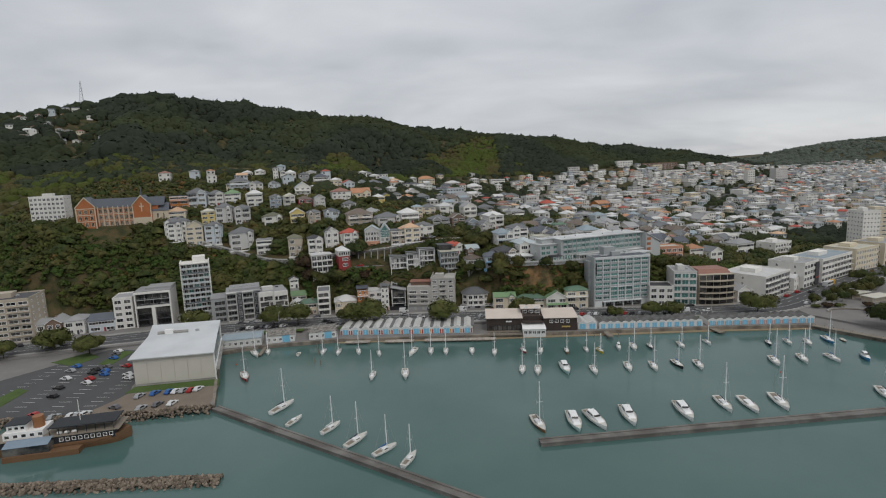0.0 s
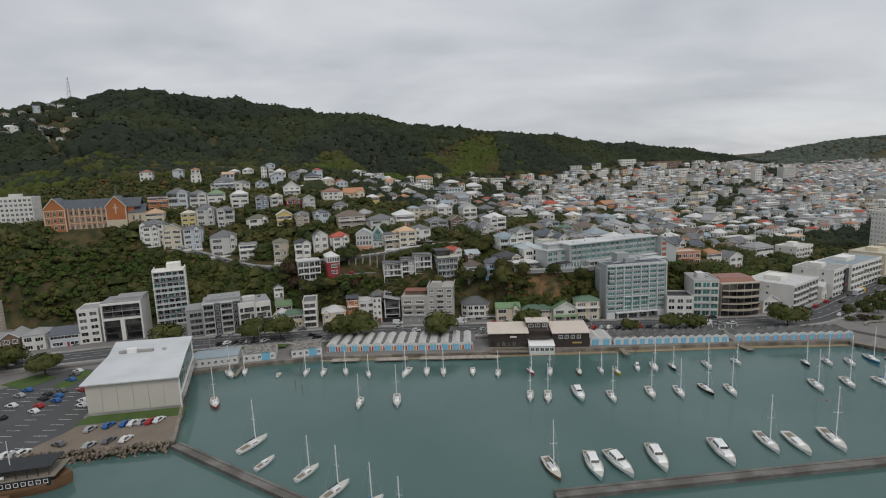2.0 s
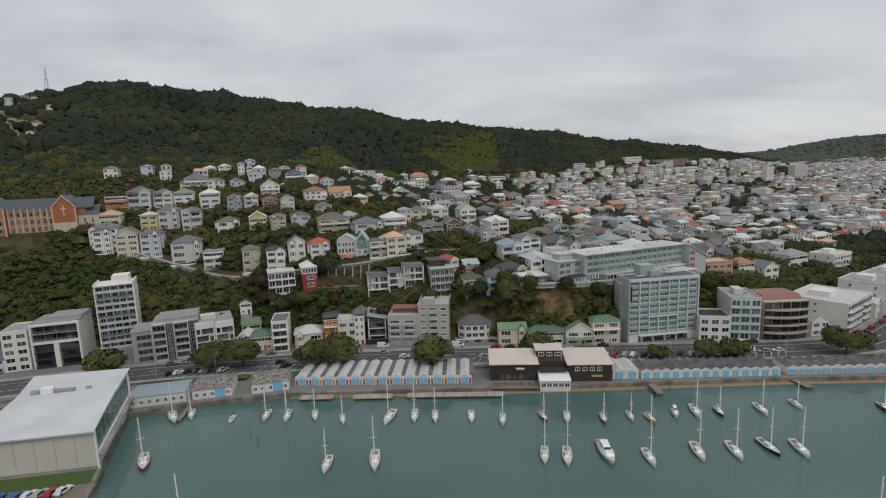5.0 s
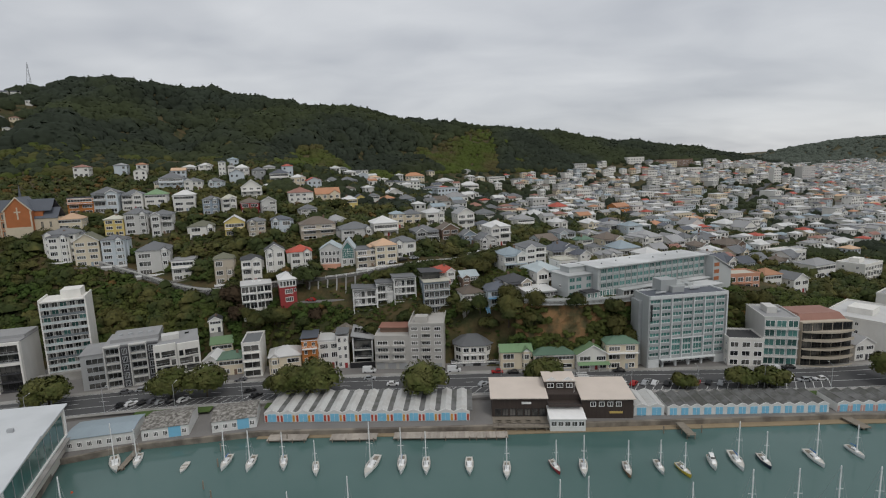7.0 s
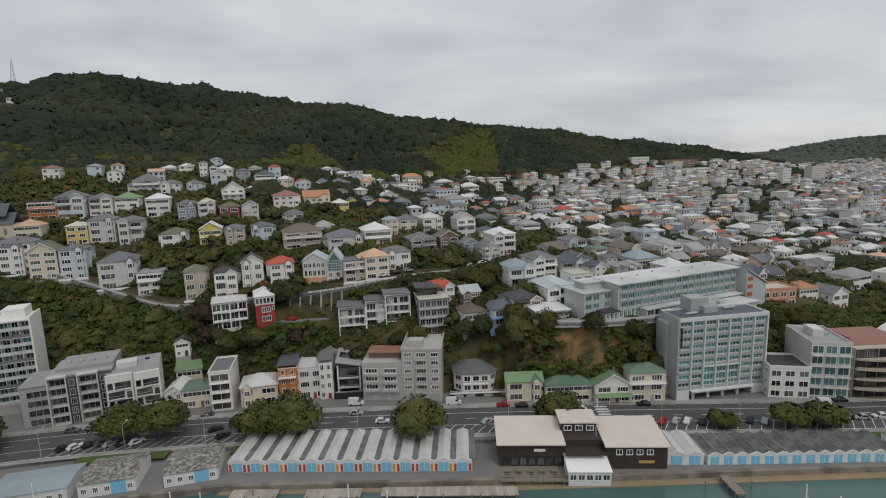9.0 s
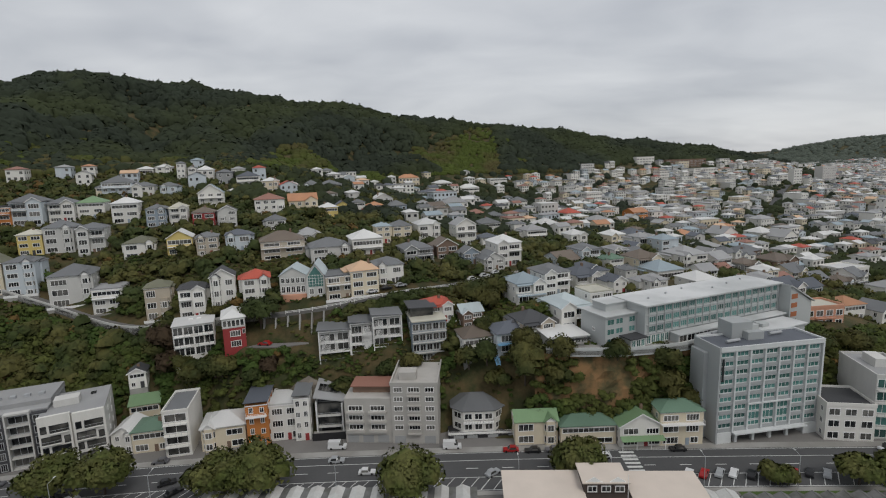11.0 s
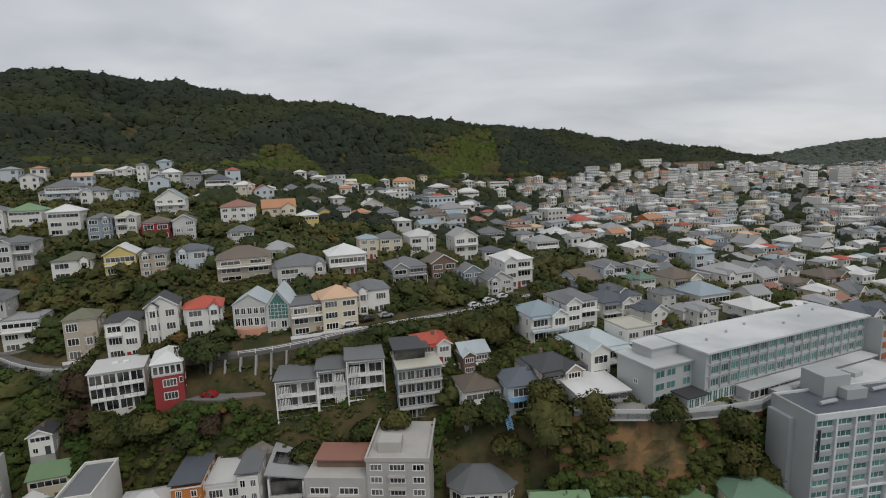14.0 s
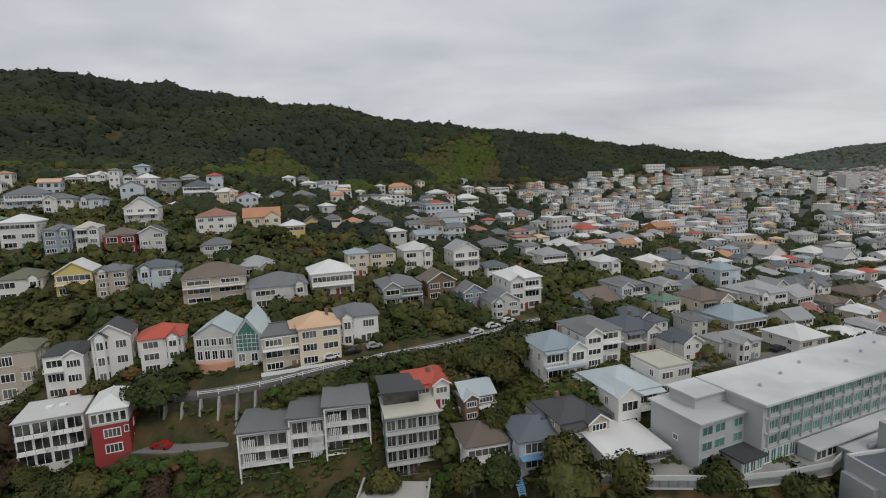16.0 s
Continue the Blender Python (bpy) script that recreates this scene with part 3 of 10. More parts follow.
    if y < 420:
        # white boards along the eaves and up the gables
        fb = Geo()
        if roof != "gable":
            fb.box(o0 - 0.1, o1 + 0.1, -0.14, -0.004, top - 0.32, top - 0.02)
            fb.box(w / 2 + 0.004, w / 2 + 0.12, -0.14, d, top - 0.32, top - 0.02).box(-w / 2 - 0.12, -w / 2 - 0.004, -0.14, d, top - 0.32, top - 0.02)
        for a, b, q, up in ([(w0, w1, -out, (w1 - w0) * 0.33)] if out else []) + ([(-w / 2, w / 2, 0.0, rise)] if roof == "gable" else []):
            c = (a + b) / 2
            for e in (a, b):
                k = 0.4 * up / abs(c - e)
                o = -0.4 if e < c else 0.4
                p = [(c, q - 0.5, top + up - 0.12), (e + o, q - 0.5, top - k - 0.12), (e + o, q - 0.5, top - k + 0.22), (c, q - 0.5, top + up + 0.24)]
                p = p if e < c else p[::-1]
                fb.solid(p + [(i, j + 0.1, l) for i, j, l in p], [(3, 2, 1, 0), (4, 5, 6, 7), (0, 1, 5, 4), (1, 2, 6, 5), (2, 3, 7, 6), (3, 0, 4, 7)])
        part("fascia", fb, TRIM, h)

    if base is None and y < 345:
        gw = thing("garden_wall", pose(x, y, z, 0, 0, turn), "low grey concrete retaining wall before a house", "retaining wall", "garden walls")
        reach = out + rng2.uniform(1.2, 2.2)
        part("terrace", Geo().box(-w / 2 - 0.5, w / 2 + 0.5, -reach, -out - 0.07, -5, 0.02), CONCRETE, gw)
        part("coping", Geo().box(-w / 2 - 0.6, w / 2 + 0.6, -reach - 0.15, -reach + 0.15, 0.02, rng2.choice((0.25, 0.7, 0.9))), TRIM if rng2.random() < 0.5 else CONCRETE, gw)

    def front(c):
        return -out if w0 < c < w1 else 0.0

    side = 90 if x < 0 else -90
    sx = w / 2 if x < 0 else -w / 2
    used = []
    if "bay" in style:
        bw = min(3.4, w * 0.36)
        bx = -w / 2 + bw / 2 + 0.5 if rng.random() < 0.5 else w / 2 - bw / 2 - 0.5
        bf = floors if floors < 3 else floors - rng.choice((0, 1))
        o = [(bx - bw / 2, 0), (bx - bw / 3.2, -1.0), (bx + bw / 3.2, -1.0), (bx + bw / 2, 0)]
        bay = part("bay_window", Geo().prism(o, 0, bf * storey + 0.1), wm, h)
        if bf == floors and roof != "flat":
            gg = Geo()
            gable_roof(gg, bx - bw / 2, bx + bw / 2, -0.9, d * 0.45, top + 0.1, bw * 0.42, "y", 0.3)
            part("bay_roof", gg, rm, h)
            gw = Geo()
            gable_wall(gw, bx - bw / 2, bx + bw / 2, -0.85, d * 0.4, top + 0.05, bw * 0.42 - 0.05, "y")
            part("bay_gable", gw, TRIM, h, "white boarded gable")
        for f in range(bf):
            window(bay, bx, -1.0, f * storey + 0.75, bw * 0.56, storey * 0.56, bars=1, joined=joined)
            window(bay, bx - bw * 0.406, -0.5, f * storey + 0.75, 0.75, storey * 0.56, -57.5, bars=0, joined=joined)
            window(bay, bx + bw * 0.406, -0.5, f * storey + 0.75, 0.75, storey * 0.56, 57.5, bars=0, joined=joined)
        used.append((bx - bw / 2 - 0.2, bx + bw / 2 + 0.2))
    if windows:
        n = max(2, int(w / (2.5 if y < 400 else 3.2)))
        strip = rng.random() < 0.45 and not used and not out
        for f in range(floors):
            wide = rng.choice((1.4, 1.6, 1.9)) * (1 if y < 400 else 1.25) if w > 7 else 1.25
            if strip and f == floors - 1:
                k = max(4, int(w / 1.45))
                window(h, 0, 0, f * storey + 0.95, w - 0.7, storey * 0.5, bars=k - 1, joined=joined)
                continue
            if y < 400 and w > 6.5:
                for cx, ww, nb in ((-w * 0.25, w * 0.36, rng.choice((2, 3))), (w * 0.25, w * rng.choice((0.3, 0.38)), rng.choice((2, 3)))):
                    if out:
                        inside = (cx < 0) == (w0 < 0 and w1 < w / 2 - 0.1)
                        cx, ww = ((w0 + w1) / 2, (w1 - w0) * 0.74) if inside else ((o0 + o1) / 2, (o1 - o0) * 0.76)
                    if any(a - ww / 2 < cx < b + ww / 2 for a, b in used):
                        cx += w * 0.08 * (1 if cx > 0 else -1)
                        ww *= 0.7
                        if any(a - ww / 2 < cx < b + ww / 2 for a, b in used):
                            continue
                    if f == 0 and cx > 0:
                        part("door", Geo().box(cx - ww / 2, cx - ww / 2 + 1.0, front(cx) - 0.1, front(cx) + 0.02, 0, 2.2), wall_mat(rng.choice(("red", "dark", "greyblue", "brown"))), h)
                        window(h, cx + 0.6, front(cx), 0.6, ww - 1.3, storey * 0.56, bars=1, joined=joined)
                        continue
                    window(h, cx, front(cx), f * storey + 0.65, ww, storey * rng.choice((0.54, 0.6)), bars=nb, joined=joined)
                continue
            for i in range(n):
                cx = -w / 2 + w * (i + 0.5) / n
                if any(a - 0.5 < cx < b + 0.5 for a, b in used):
                    continue
                if f == 0 and i == n - 1 and "garage" not in style:
                    part("door", Geo().box(cx - 0.55, cx + 0.55, front(cx) - 0.1, front(cx) + 0.02, 0, 2.15), wall_mat(rng.choice(("red", "dark", "greyblue", "brown"))), h)
                    continue
                window(h, cx, front(cx), f * storey + 0.75, min(wide, w / n - 0.4), storey * rng.choice((0.5, 0.56)), bars=rng.choice((1, 1, 2)), joined=joined)
        m = max(1, int(d / (3.6 if y < 400 else 5.5)))
        for f in range(floors):
            for i in range(m):
                if rng.random() < 0.85:
                    window(h, sx, d * (i + 0.5) / m, f * storey + 0.85, 1.2, storey * 0.5, side, bars=1, joined=joined)
    if "deck" in style:
        f = floors - 1
        if f >= 1:
            rail(h, o0 + 0.2, o1 - 0.2, 0, f * storey, depth=1.5)
    elif out and floors > 1 and y < 400:
        # a balcony with a lean-to roof beside the wing
        rail(h, o0 + 0.1, o1 - 0.1, 0, (floors - 1) * storey, depth=out)
        p = [(o0, -out - 0.2, top - 0.55), (o1, -out - 0.2, top - 0.55), (o1, 0.0, top - 0.1), (o0, 0.0, top - 0.1)]
        part("porch_roof", Geo().solid(p + [(i, j, k + 0.1) for i, j, k in p], [(0, 3, 2, 1), (4, 5, 6, 7), (0, 1, 5, 4), (1, 2, 6, 5), (2, 3, 7, 6), (3, 0, 4, 7)]), rm, h)
    if "veranda" in style:
        vr = Geo()
        p = [(-w / 2, -2.0, storey - 0.5), (w / 2, -2.0, storey - 0.5), (w / 2, 0.02, storey + 0.1), (-w / 2, 0.02, storey + 0.1)]
        vr.solid(p + [(a, b, q + 0.1) for a, b, q in p], [(0, 3, 2, 1), (4, 5, 6, 7), (0, 1, 5, 4), (1, 2, 6, 5), (2, 3, 7, 6), (3, 0, 4, 7)])
        v = part("veranda", vr, rm, h)
        for i in range(4):
            cx = -w / 2 + 0.15 + (w - 0.3) * i / 3
            part("post", Geo().box(cx - 0.07, cx + 0.07, -1.95, -1.8, -4, storey - 0.48), TRIM, v)
    if "garage" in style:
        part("garage_door", Geo().box(w / 2 - 3.4, w / 2 - 0.6, -0.09, 0.02, 0, 2.2), DARK_METAL, h)
    if roof in ("hip", "gable", "gablex") and rng.random() < 0.35:
        cx, cy = rng.uniform(-w / 4, w / 4), d * rng.uniform(0.35, 0.7)
        part("chimney", Geo().box(cx - 0.4, cx + 0.4, cy - 0.35, cy + 0.35, top, top + rise + 0.7), wall_mat("brown"), h)
    return h


def block(x, y, turn, w, d, floors, storey, wall, label, cols=6, glass=None, base=2.5, name="apartment_block", balconies=(), side_cols=3, roof="palegrey", ground=0.0, win=(0.72, 0.6), side=None, plant=True, frame_mat=None):
    """A flat-roofed block of flats: walls, parapet, a window grid, balconies and a plant room."""
    rng = random.Random(int(x * 13 + y * 7))
    h = thing(name, pose(x, y, base, 0, 0, turn), label, "apartment block", "blocks along the waterfront")
    top = ground + floors * storey
    wm = wall_mat(wall)
    part("wall", Geo().box(-w / 2, w / 2, 0, d, -3, top), wm, h)
    g = Geo().box(-w / 2, w / 2, 0, d, top, top + 0.15)
    part("roof", g, roof_mat(roof), h)
    p = Geo()
    p.box(-w / 2 - 0.1, w / 2 + 0.1, -0.1, 0.2, top - 0.1, top + 0.8).box(-w / 2 - 0.1, w / 2 + 0.1, d - 0.2, d + 0.1, top - 0.1, top + 0.8)
    p.box(-w / 2 - 0.1, -w / 2 + 0.2, 0.2, d - 0.2, top - 0.1, top + 0.8).box(w / 2 - 0.2, w / 2 + 0.1, 0.2, d - 0.2, top - 0.1, top + 0.8)
    part("parapet", p, wm, h)
    if plant:
        a, b = -w * 0.2, w * 0.1
        pr = part("plant_room", Geo().box(a, b, d * 0.4, d * 0.75, top + 0.1, top + 2.6), wm, h)
        part("vent", Geo().box(b + 1, b + 2.2, d * 0.5, d * 0.6, top + 0.1, top + 1.0), GALV, pr)
    cw = w / cols
    for f in range(floors):
        for i in range(cols):
            cx = -w / 2 + cw * (i + 0.5)
            window(h, cx, 0, ground + f * storey + 0.55, cw * win[0], storey * win[1], glass=glass, bars=1, frame_mat=frame_mat, joined=True)
            if i in balconies and f:
                rail(h, cx - cw * 0.46, cx + cw * 0.46, 0, ground + f * storey + 0.1, depth=1.4, slab=wm, posts=False, mat=GALV)
    if ground:
        for i in range(cols):
            cx = -w / 2 + cw * (i + 0.5)
            window(h, cx, 0, 0.1, cw * 0.8, ground - 0.7, glass=GLASS, bars=1, name="shop_window", joined=True)
    sgn = side if side is not None else (1 if x < 0 else -1)
    sx = sgn * w / 2
    for f in range(floors):
        for i in range(side_cols):
            window(h, sx, d * (i + 0.5) / side_cols, ground + f * storey + 0.9, 1.3, storey * 0.45, 90 * sgn, glass=glass, bars=1, joined=True)
    PLACED.append((x - math.sin(radians(turn)) * d / 2, y + math.cos(radians(turn)) * d / 2, max(w, d) / 2))
    return h


# -- plants --
G = (1 + 5 ** 0.5) / 2
ICO_V = np.array([(-1, G, 0), (1, G, 0), (-1, -G, 0), (1, -G, 0), (0, -1, G), (0, 1, G), (0, -1, -G), (0, 1, -G), (G, 0, -1), (G, 0, 1), (-G, 0, -1), (-G, 0, 1)]) / math.sqrt(1 + G * G)
ICO_F = np.array([(0, 11, 5), (0, 5, 1), (0, 1, 7), (0, 7, 10), (0, 10, 11), (1, 5, 9), (5, 11, 4), (11, 10, 2), (10, 7, 6), (7, 1, 8), (3, 9, 4), (3, 4, 2), (3, 2, 6), (3, 6, 8), (3, 8, 9), (4, 9, 5), (2, 4, 11), (6, 2, 10), (8, 6, 7), (9, 8, 1)])


def leaf_ball(rng, rx, ry, rz, n, size, lobes=7, core=0.86):
    """An uneven crown with gaps: leaf clumps round several lobes of dense foliage. Rows: three corners, three normals."""
    out = []
    axes = np.array([rx, ry, rz])
    for k in range(lobes):
        a = rng.uniform(0, math.tau)
        r = rng.uniform(0.25, 0.7) if k else 0.0
        c = np.array([math.cos(a) * r * rx, math.sin(a) * r * ry, rng.uniform(-0.15, 0.42) * rz])
        s = rng.uniform(0.36, 0.56) if k else 0.68
        m = max(2, n // lobes)
        u = rng.normal(size=(m, 3))
        u /= np.linalg.norm(u, axis=1)[:, None]
        u[:, 2] = np.where(u[:, 2] < -0.35, -u[:, 2], u[:, 2])
        p = c + u * axes * s * rng.uniform(0.86, 1.1, (m, 1))
        nrm = u + rng.normal(size=(m, 3)) * 0.5
        nrm /= np.linalg.norm(nrm, axis=1)[:, None]
        t = np.cross(nrm, rng.normal(size=(m, 3)))
        t /= np.linalg.norm(t, axis=1)[:, None]
        q = np.cross(nrm, t)
        e = size * rng.uniform(0.6, 1.35, (m, 1))
        away = p / axes + np.array([0, 0, 0.35])
        face = u * 0.9 + away * 0.9 + rng.normal(size=(m, 3)) * 0.2
        out.append(np.stack([p - t * e * 1.1 - q * e * 0.8, p + t * e * 1.2 - q * e * 0.5, p + t * e * 0.1 + q * e * 1.2, face, face, face], 1))
        # the dense inside of the lobe
        w = ICO_V * axes * s * core * rng.uniform(0.85, 1.1, (12, 1)) + c
        f = ICO_F[ICO_V[ICO_F].mean(1)[:, 2] > -0.2]
        wn = ICO_V * 0.9 + (w / axes + np.array([0, 0, 0.35])) * 0.9
        out.append(np.concatenate([w[f], wn[f]], 1))
    rows = np.concatenate(out)
    rows[:, 3:] /= np.linalg.norm(rows[:, 3:], axis=2)[..., None]
    return rows


def leaf_mesh(name, rows, mat):
    """Leaves as triangles that are shaded with the rounding of their clump."""
    v = np.ascontiguousarray(rows[:, :3]).reshape(-1, 3)
    me = quads(name, v, np.arange(len(v), dtype=np.int32).reshape(-1, 3), mat)
    a = me.attributes.new("custom_normal", "FLOAT_VECTOR", "POINT")
    a.data.foreach_set("vector", np.ascontiguousarray(rows[:, 3:], dtype=np.float32).ravel())
    me.update()
    return me


def many(name, mat, variants, spots, label, category):
    """One object of plants too many to count: spots are rows of x, y, z, scale, turn, variant."""
    chunks = []
    for x, y, z, s, a, k in spots:
        v = variants[int(k)]
        c, sn = math.cos(a) * s, math.sin(a) * s
        w = np.empty_like(v)
        w[..., 0] = x + c * v[..., 0] - sn * v[..., 1]
        w[..., 1] = y + sn * v[..., 0] + c * v[..., 1]
        w[..., 2] = z + s * v[..., 2]
        w[:, 3:] -= (x, y, z)
        w[:, 3:] /= s
        chunks.append(w)
    ob = new(name, leaf_mesh(name, np.concatenate(chunks), mat))
    return tagged(ob, label, category, kind="stuff")


def tree(x, y, z, radius, tall, label, leaf=None, seed=1, name="tree", n=2600, size=0.32, trunk=0.3):
    """A tapered trunk, limbs and a crown of leaf clumps."""
    rng = np.random.default_rng(seed)
    t = thing(name, pose(x, y, z), label, "tree", "street trees")
    g = Geo().tube((0, 0, -0.4), (0.1, 0, tall * 0.45), trunk, trunk * 0.6)
    for i in range(5):
        a = i * math.tau / 5 + rng.uniform(-0.4, 0.4)
        g.tube((0.08, 0, tall * 0.3), (math.cos(a) * radius * 0.55, math.sin(a) * radius * 0.55, tall * 0.62), trunk * 0.5, trunk * 0.15, 5)
    part("trunk", g, BARK, t)
    v = leaf_ball(rng, radius * 0.95, radius * 0.92, tall * 0.54, n, size, 17)
    v[:, :3, 2] += tall * 0.47
    part("crown", leaf_mesh("crown", v, leaf or LEAF), None, t)
    return t


# ---- boats and vehicles ----
GEL = {c: material("gelcoat_" + c, v, 0.3, vary=0.1, spec=0.5) for c, v in {"white": (0.78, 0.78, 0.77), "navy": (0.02, 0.03, 0.06), "red": (0.35, 0.03, 0.04), "blue": (0.05, 0.22, 0.42), "yellow": (0.6, 0.45, 0.05), "wood": (0.22, 0.11, 0.05), "mint": (0.45, 0.6, 0.58), "black": (0.02, 0.02, 0.022)}.items()}
DECK = material("boat_deck", (0.55, 0.53, 0.48), 0.6, vary=0.15)
SPAR = material("white_painted_spar", (0.80, 0.80, 0.79), 0.45, vary=0.08)
CANVAS = {c: material("canvas_" + c, v, 0.8, vary=0.2) for c, v in {"blue": (0.03, 0.12, 0.32), "navy": (0.02, 0.025, 0.05), "white": (0.6, 0.6, 0.58), "grey": (0.2, 0.2, 0.2)}.items()}
ANTIFOUL = material("bottom_paint", (0.05, 0.06, 0.10), 0.6)
BOAT_MESH = {}


def hull_mesh(l, b, fb, paint):
    """A lofted hull with a pointed bow, a narrowed stern, sheer and a deck with a rim. Bow along +y."""
    key = (round(l, 1), round(b, 1), paint)
    if key in BOAT_MESH:
        return BOAT_MESH[key]
    g = Geo()
    rows = []
    for i in range(11):
        t = i / 10
        y = -l / 2 + l * t
        half = b / 2 * (0.72 + 0.28 * math.sin(min(t / 0.45, 1) * math.pi / 2)) * (1 - max(0, (t - 0.45) / 0.55) ** 2.1) + 0.02
        top = fb * (0.92 + 0.35 * t * t)
        keel = -0.35 * math.sin(math.pi * min(t * 1.05, 1)) - 0.05
        rake = 0.35 * max(0, t - 0.8) * 5 * 0.6
        rows.append([(-half, y + rake, top), (-half * 0.93, y + rake * 0.7, top * 0.45), (-half * 0.62, y, -0.02), (0, y - rake * 0.3, keel), (half * 0.62, y, -0.02), (half * 0.93, y + rake * 0.7, top * 0.45), (half, y + rake, top)])
    for a, c in zip(rows, rows[1:]):
        for j in range(6):
            g.face([a[j + 1], a[j], c[j], c[j + 1]], 0 if j in (0, 1, 4, 5) and True else 1)
    g.face(rows[0], 0)
    for a, c in zip(rows, rows[1:]):
        g.face([(a[0][0] * 0.94, a[0][1], a[0][2] - 0.06), (a[6][0] * 0.94, a[6][1], a[6][2] - 0.06), (c[6][0] * 0.94, c[6][1], c[6][2] - 0.06), (c[0][0] * 0.94, c[0][1], c[0][2] - 0.06)], 2)
    BOAT_MESH[key] = g.data("hull", [GEL[paint], ANTIFOUL, DECK])
    return BOAT_MESH[key]


def house_top(l, b, z, k0, k1, h, taper=0.8):
    """A rounded cabin trunk from k0 to k1 of the length."""
    y0, y1 = -l / 2 + l * k0, -l / 2 + l * k1
    w = b * 0.32
    g = Geo()
    g.solid([(-w, y0, z), (w, y0, z), (w * taper, y1, z), (-w * taper, y1, z), (-w * 0.86, y0 + 0.1, z + h), (w * 0.86, y0 + 0.1, z + h), (w * taper * 0.8, y1 - h, z + h * 0.8), (-w * taper * 0.8, y1 - h, z + h * 0.8)],
            [(0, 3, 2, 1), (4, 5, 6, 7), (0, 1, 5, 4), (1, 2, 6, 5), (2, 3, 7, 6), (3, 0, 4, 7)])
    return g


def yacht(x, y, heading, l, mast=1.25, paint="white", cover="blue", label=""):
    """A moored sailing boat: hull, cabin, cockpit, mast with spreaders, boom with a covered sail, stays."""
    b, fb = l * 0.31, 0.75 + l * 0.022
    t = thing("sailing_boat", pose(x, y, 0, 0, 0, heading), label or f"{paint} sailing boat on its mooring with a bare mast", "sailboat", "boats on moorings")
    hull = part("hull", hull_mesh(l, b, fb, paint), None, t)
    cab = part("cabin", house_top(l, b, fb - 0.05, 0.36, 0.68, 0.45 + l * 0.01), GEL["white"], t)
    for s in (-1, 1):
        part("cabin_window", Geo().box(s * b * 0.315 - 0.03, s * b * 0.315 + 0.03, -l * 0.08, l * 0.08, fb + 0.12, fb + 0.32), GLASS, cab)
    part("cockpit", Geo().box(-b * 0.22, b * 0.22, -l * 0.40, -l * 0.15, fb - 0.03, fb + 0.03), TIMBER, t)
    if mast:
        h = l * mast
        my = l * 0.10
        m = part("mast", Geo().tube((0, my, fb), (0, my - 0.15, fb + h), 0.17, 0.13, 7), SPAR, t)
        part("spreader", Geo().box(-b * 0.3, b * 0.3, my - 0.13, my - 0.05, fb + h * 0.52, fb + h * 0.52 + 0.07), SPAR, m)
        bm = part("boom", Geo().tube((0, my - 0.1, fb + 1.1), (0, my - l * 0.38, fb + 1.0), 0.06, 0.06, 5), SPAR, t)
        part("sail_cover", Geo().tube((0, my - 0.15, fb + 1.26), (0, my - l * 0.36, fb + 1.12), 0.19, 0.11, 6), CANVAS[cover], bm)
        st = Geo().tube((0, l * 0.5, fb + 0.2), (0, my - 0.1, fb + h * 0.97), 0.022, 0.022, 3)
        st.tube((0, -l * 0.49, fb), (0, my - 0.15, fb + h), 0.022, 0.022, 3)
        for s in (-1, 1):
            st.tube((s * b * 0.46, my, fb), (s * b * 0.3, my - 0.08, fb + h * 0.52), 0.02, 0.02, 3).tube((s * b * 0.3, my - 0.08, fb + h * 0.52), (0, my - 0.14, fb + h * 0.95), 0.02, 0.02, 3)
        part("rigging", st, GALV, t)
    ra = Geo()
    for s in (-1, 1):
        for k in (0.05, 0.3, 0.55, 0.8):
            hw = b * 0.46 * (1 if k < 0.6 else 0.66)
            ra.tube((s * hw, -l / 2 + l * k, fb), (s * hw, -l / 2 + l * k, fb + 0.6), 0.02, 0.02, 3)
    part("guard_rail", ra, GALV, t)
    return t


def launch(x, y, heading, l, paint="white", label=""):
    """A motor launch: hull, long cabin with windows, wheelhouse, mast stub."""
    b, fb = l * 0.33, 0.95 + l * 0.02
    t = thing("motor_launch", pose(x, y, 0, 0, 0, heading), label or f"{paint} motor launch on its mooring with a long cabin", "motorboat", "boats on moorings")
    part("hull", hull_mesh(l, b, fb, paint), None, t)
    cab = part("cabin", house_top(l, b * 1.12, fb - 0.05, 0.2, 0.80, 0.75), GEL["white"], t)
    wh = part("wheelhouse", house_top(l, b * 1.0, fb + 0.6, 0.24, 0.56, 0.85, 0.95), GEL["white"], t)
    for s in (-1, 1):
        for i in range(3):
            part("cabin_window", Geo().box(s * b * 0.315 - 0.03, s * b * 0.315 + 0.03, -l * 0.22 + i * l * 0.09, -l * 0.15 + i * l * 0.09, fb + 0.75, fb + 1.2), GLASS, wh)
    part("windscreen", Geo().box(-b * 0.24, b * 0.24, l * 0.045, l * 0.075, fb + 0.75, fb + 1.15), GLASS, wh)
    part("mast", Geo().tube((0, -l * 0.1, fb + 1.4), (0, -l * 0.12, fb + 2.9), 0.04, 0.03, 5), SPAR, t)
    part("cockpit", Geo().box(-b * 0.3, b * 0.3, -l * 0.46, -l * 0.31, fb - 0.03, fb + 0.04), TIMBER, t)
    return t


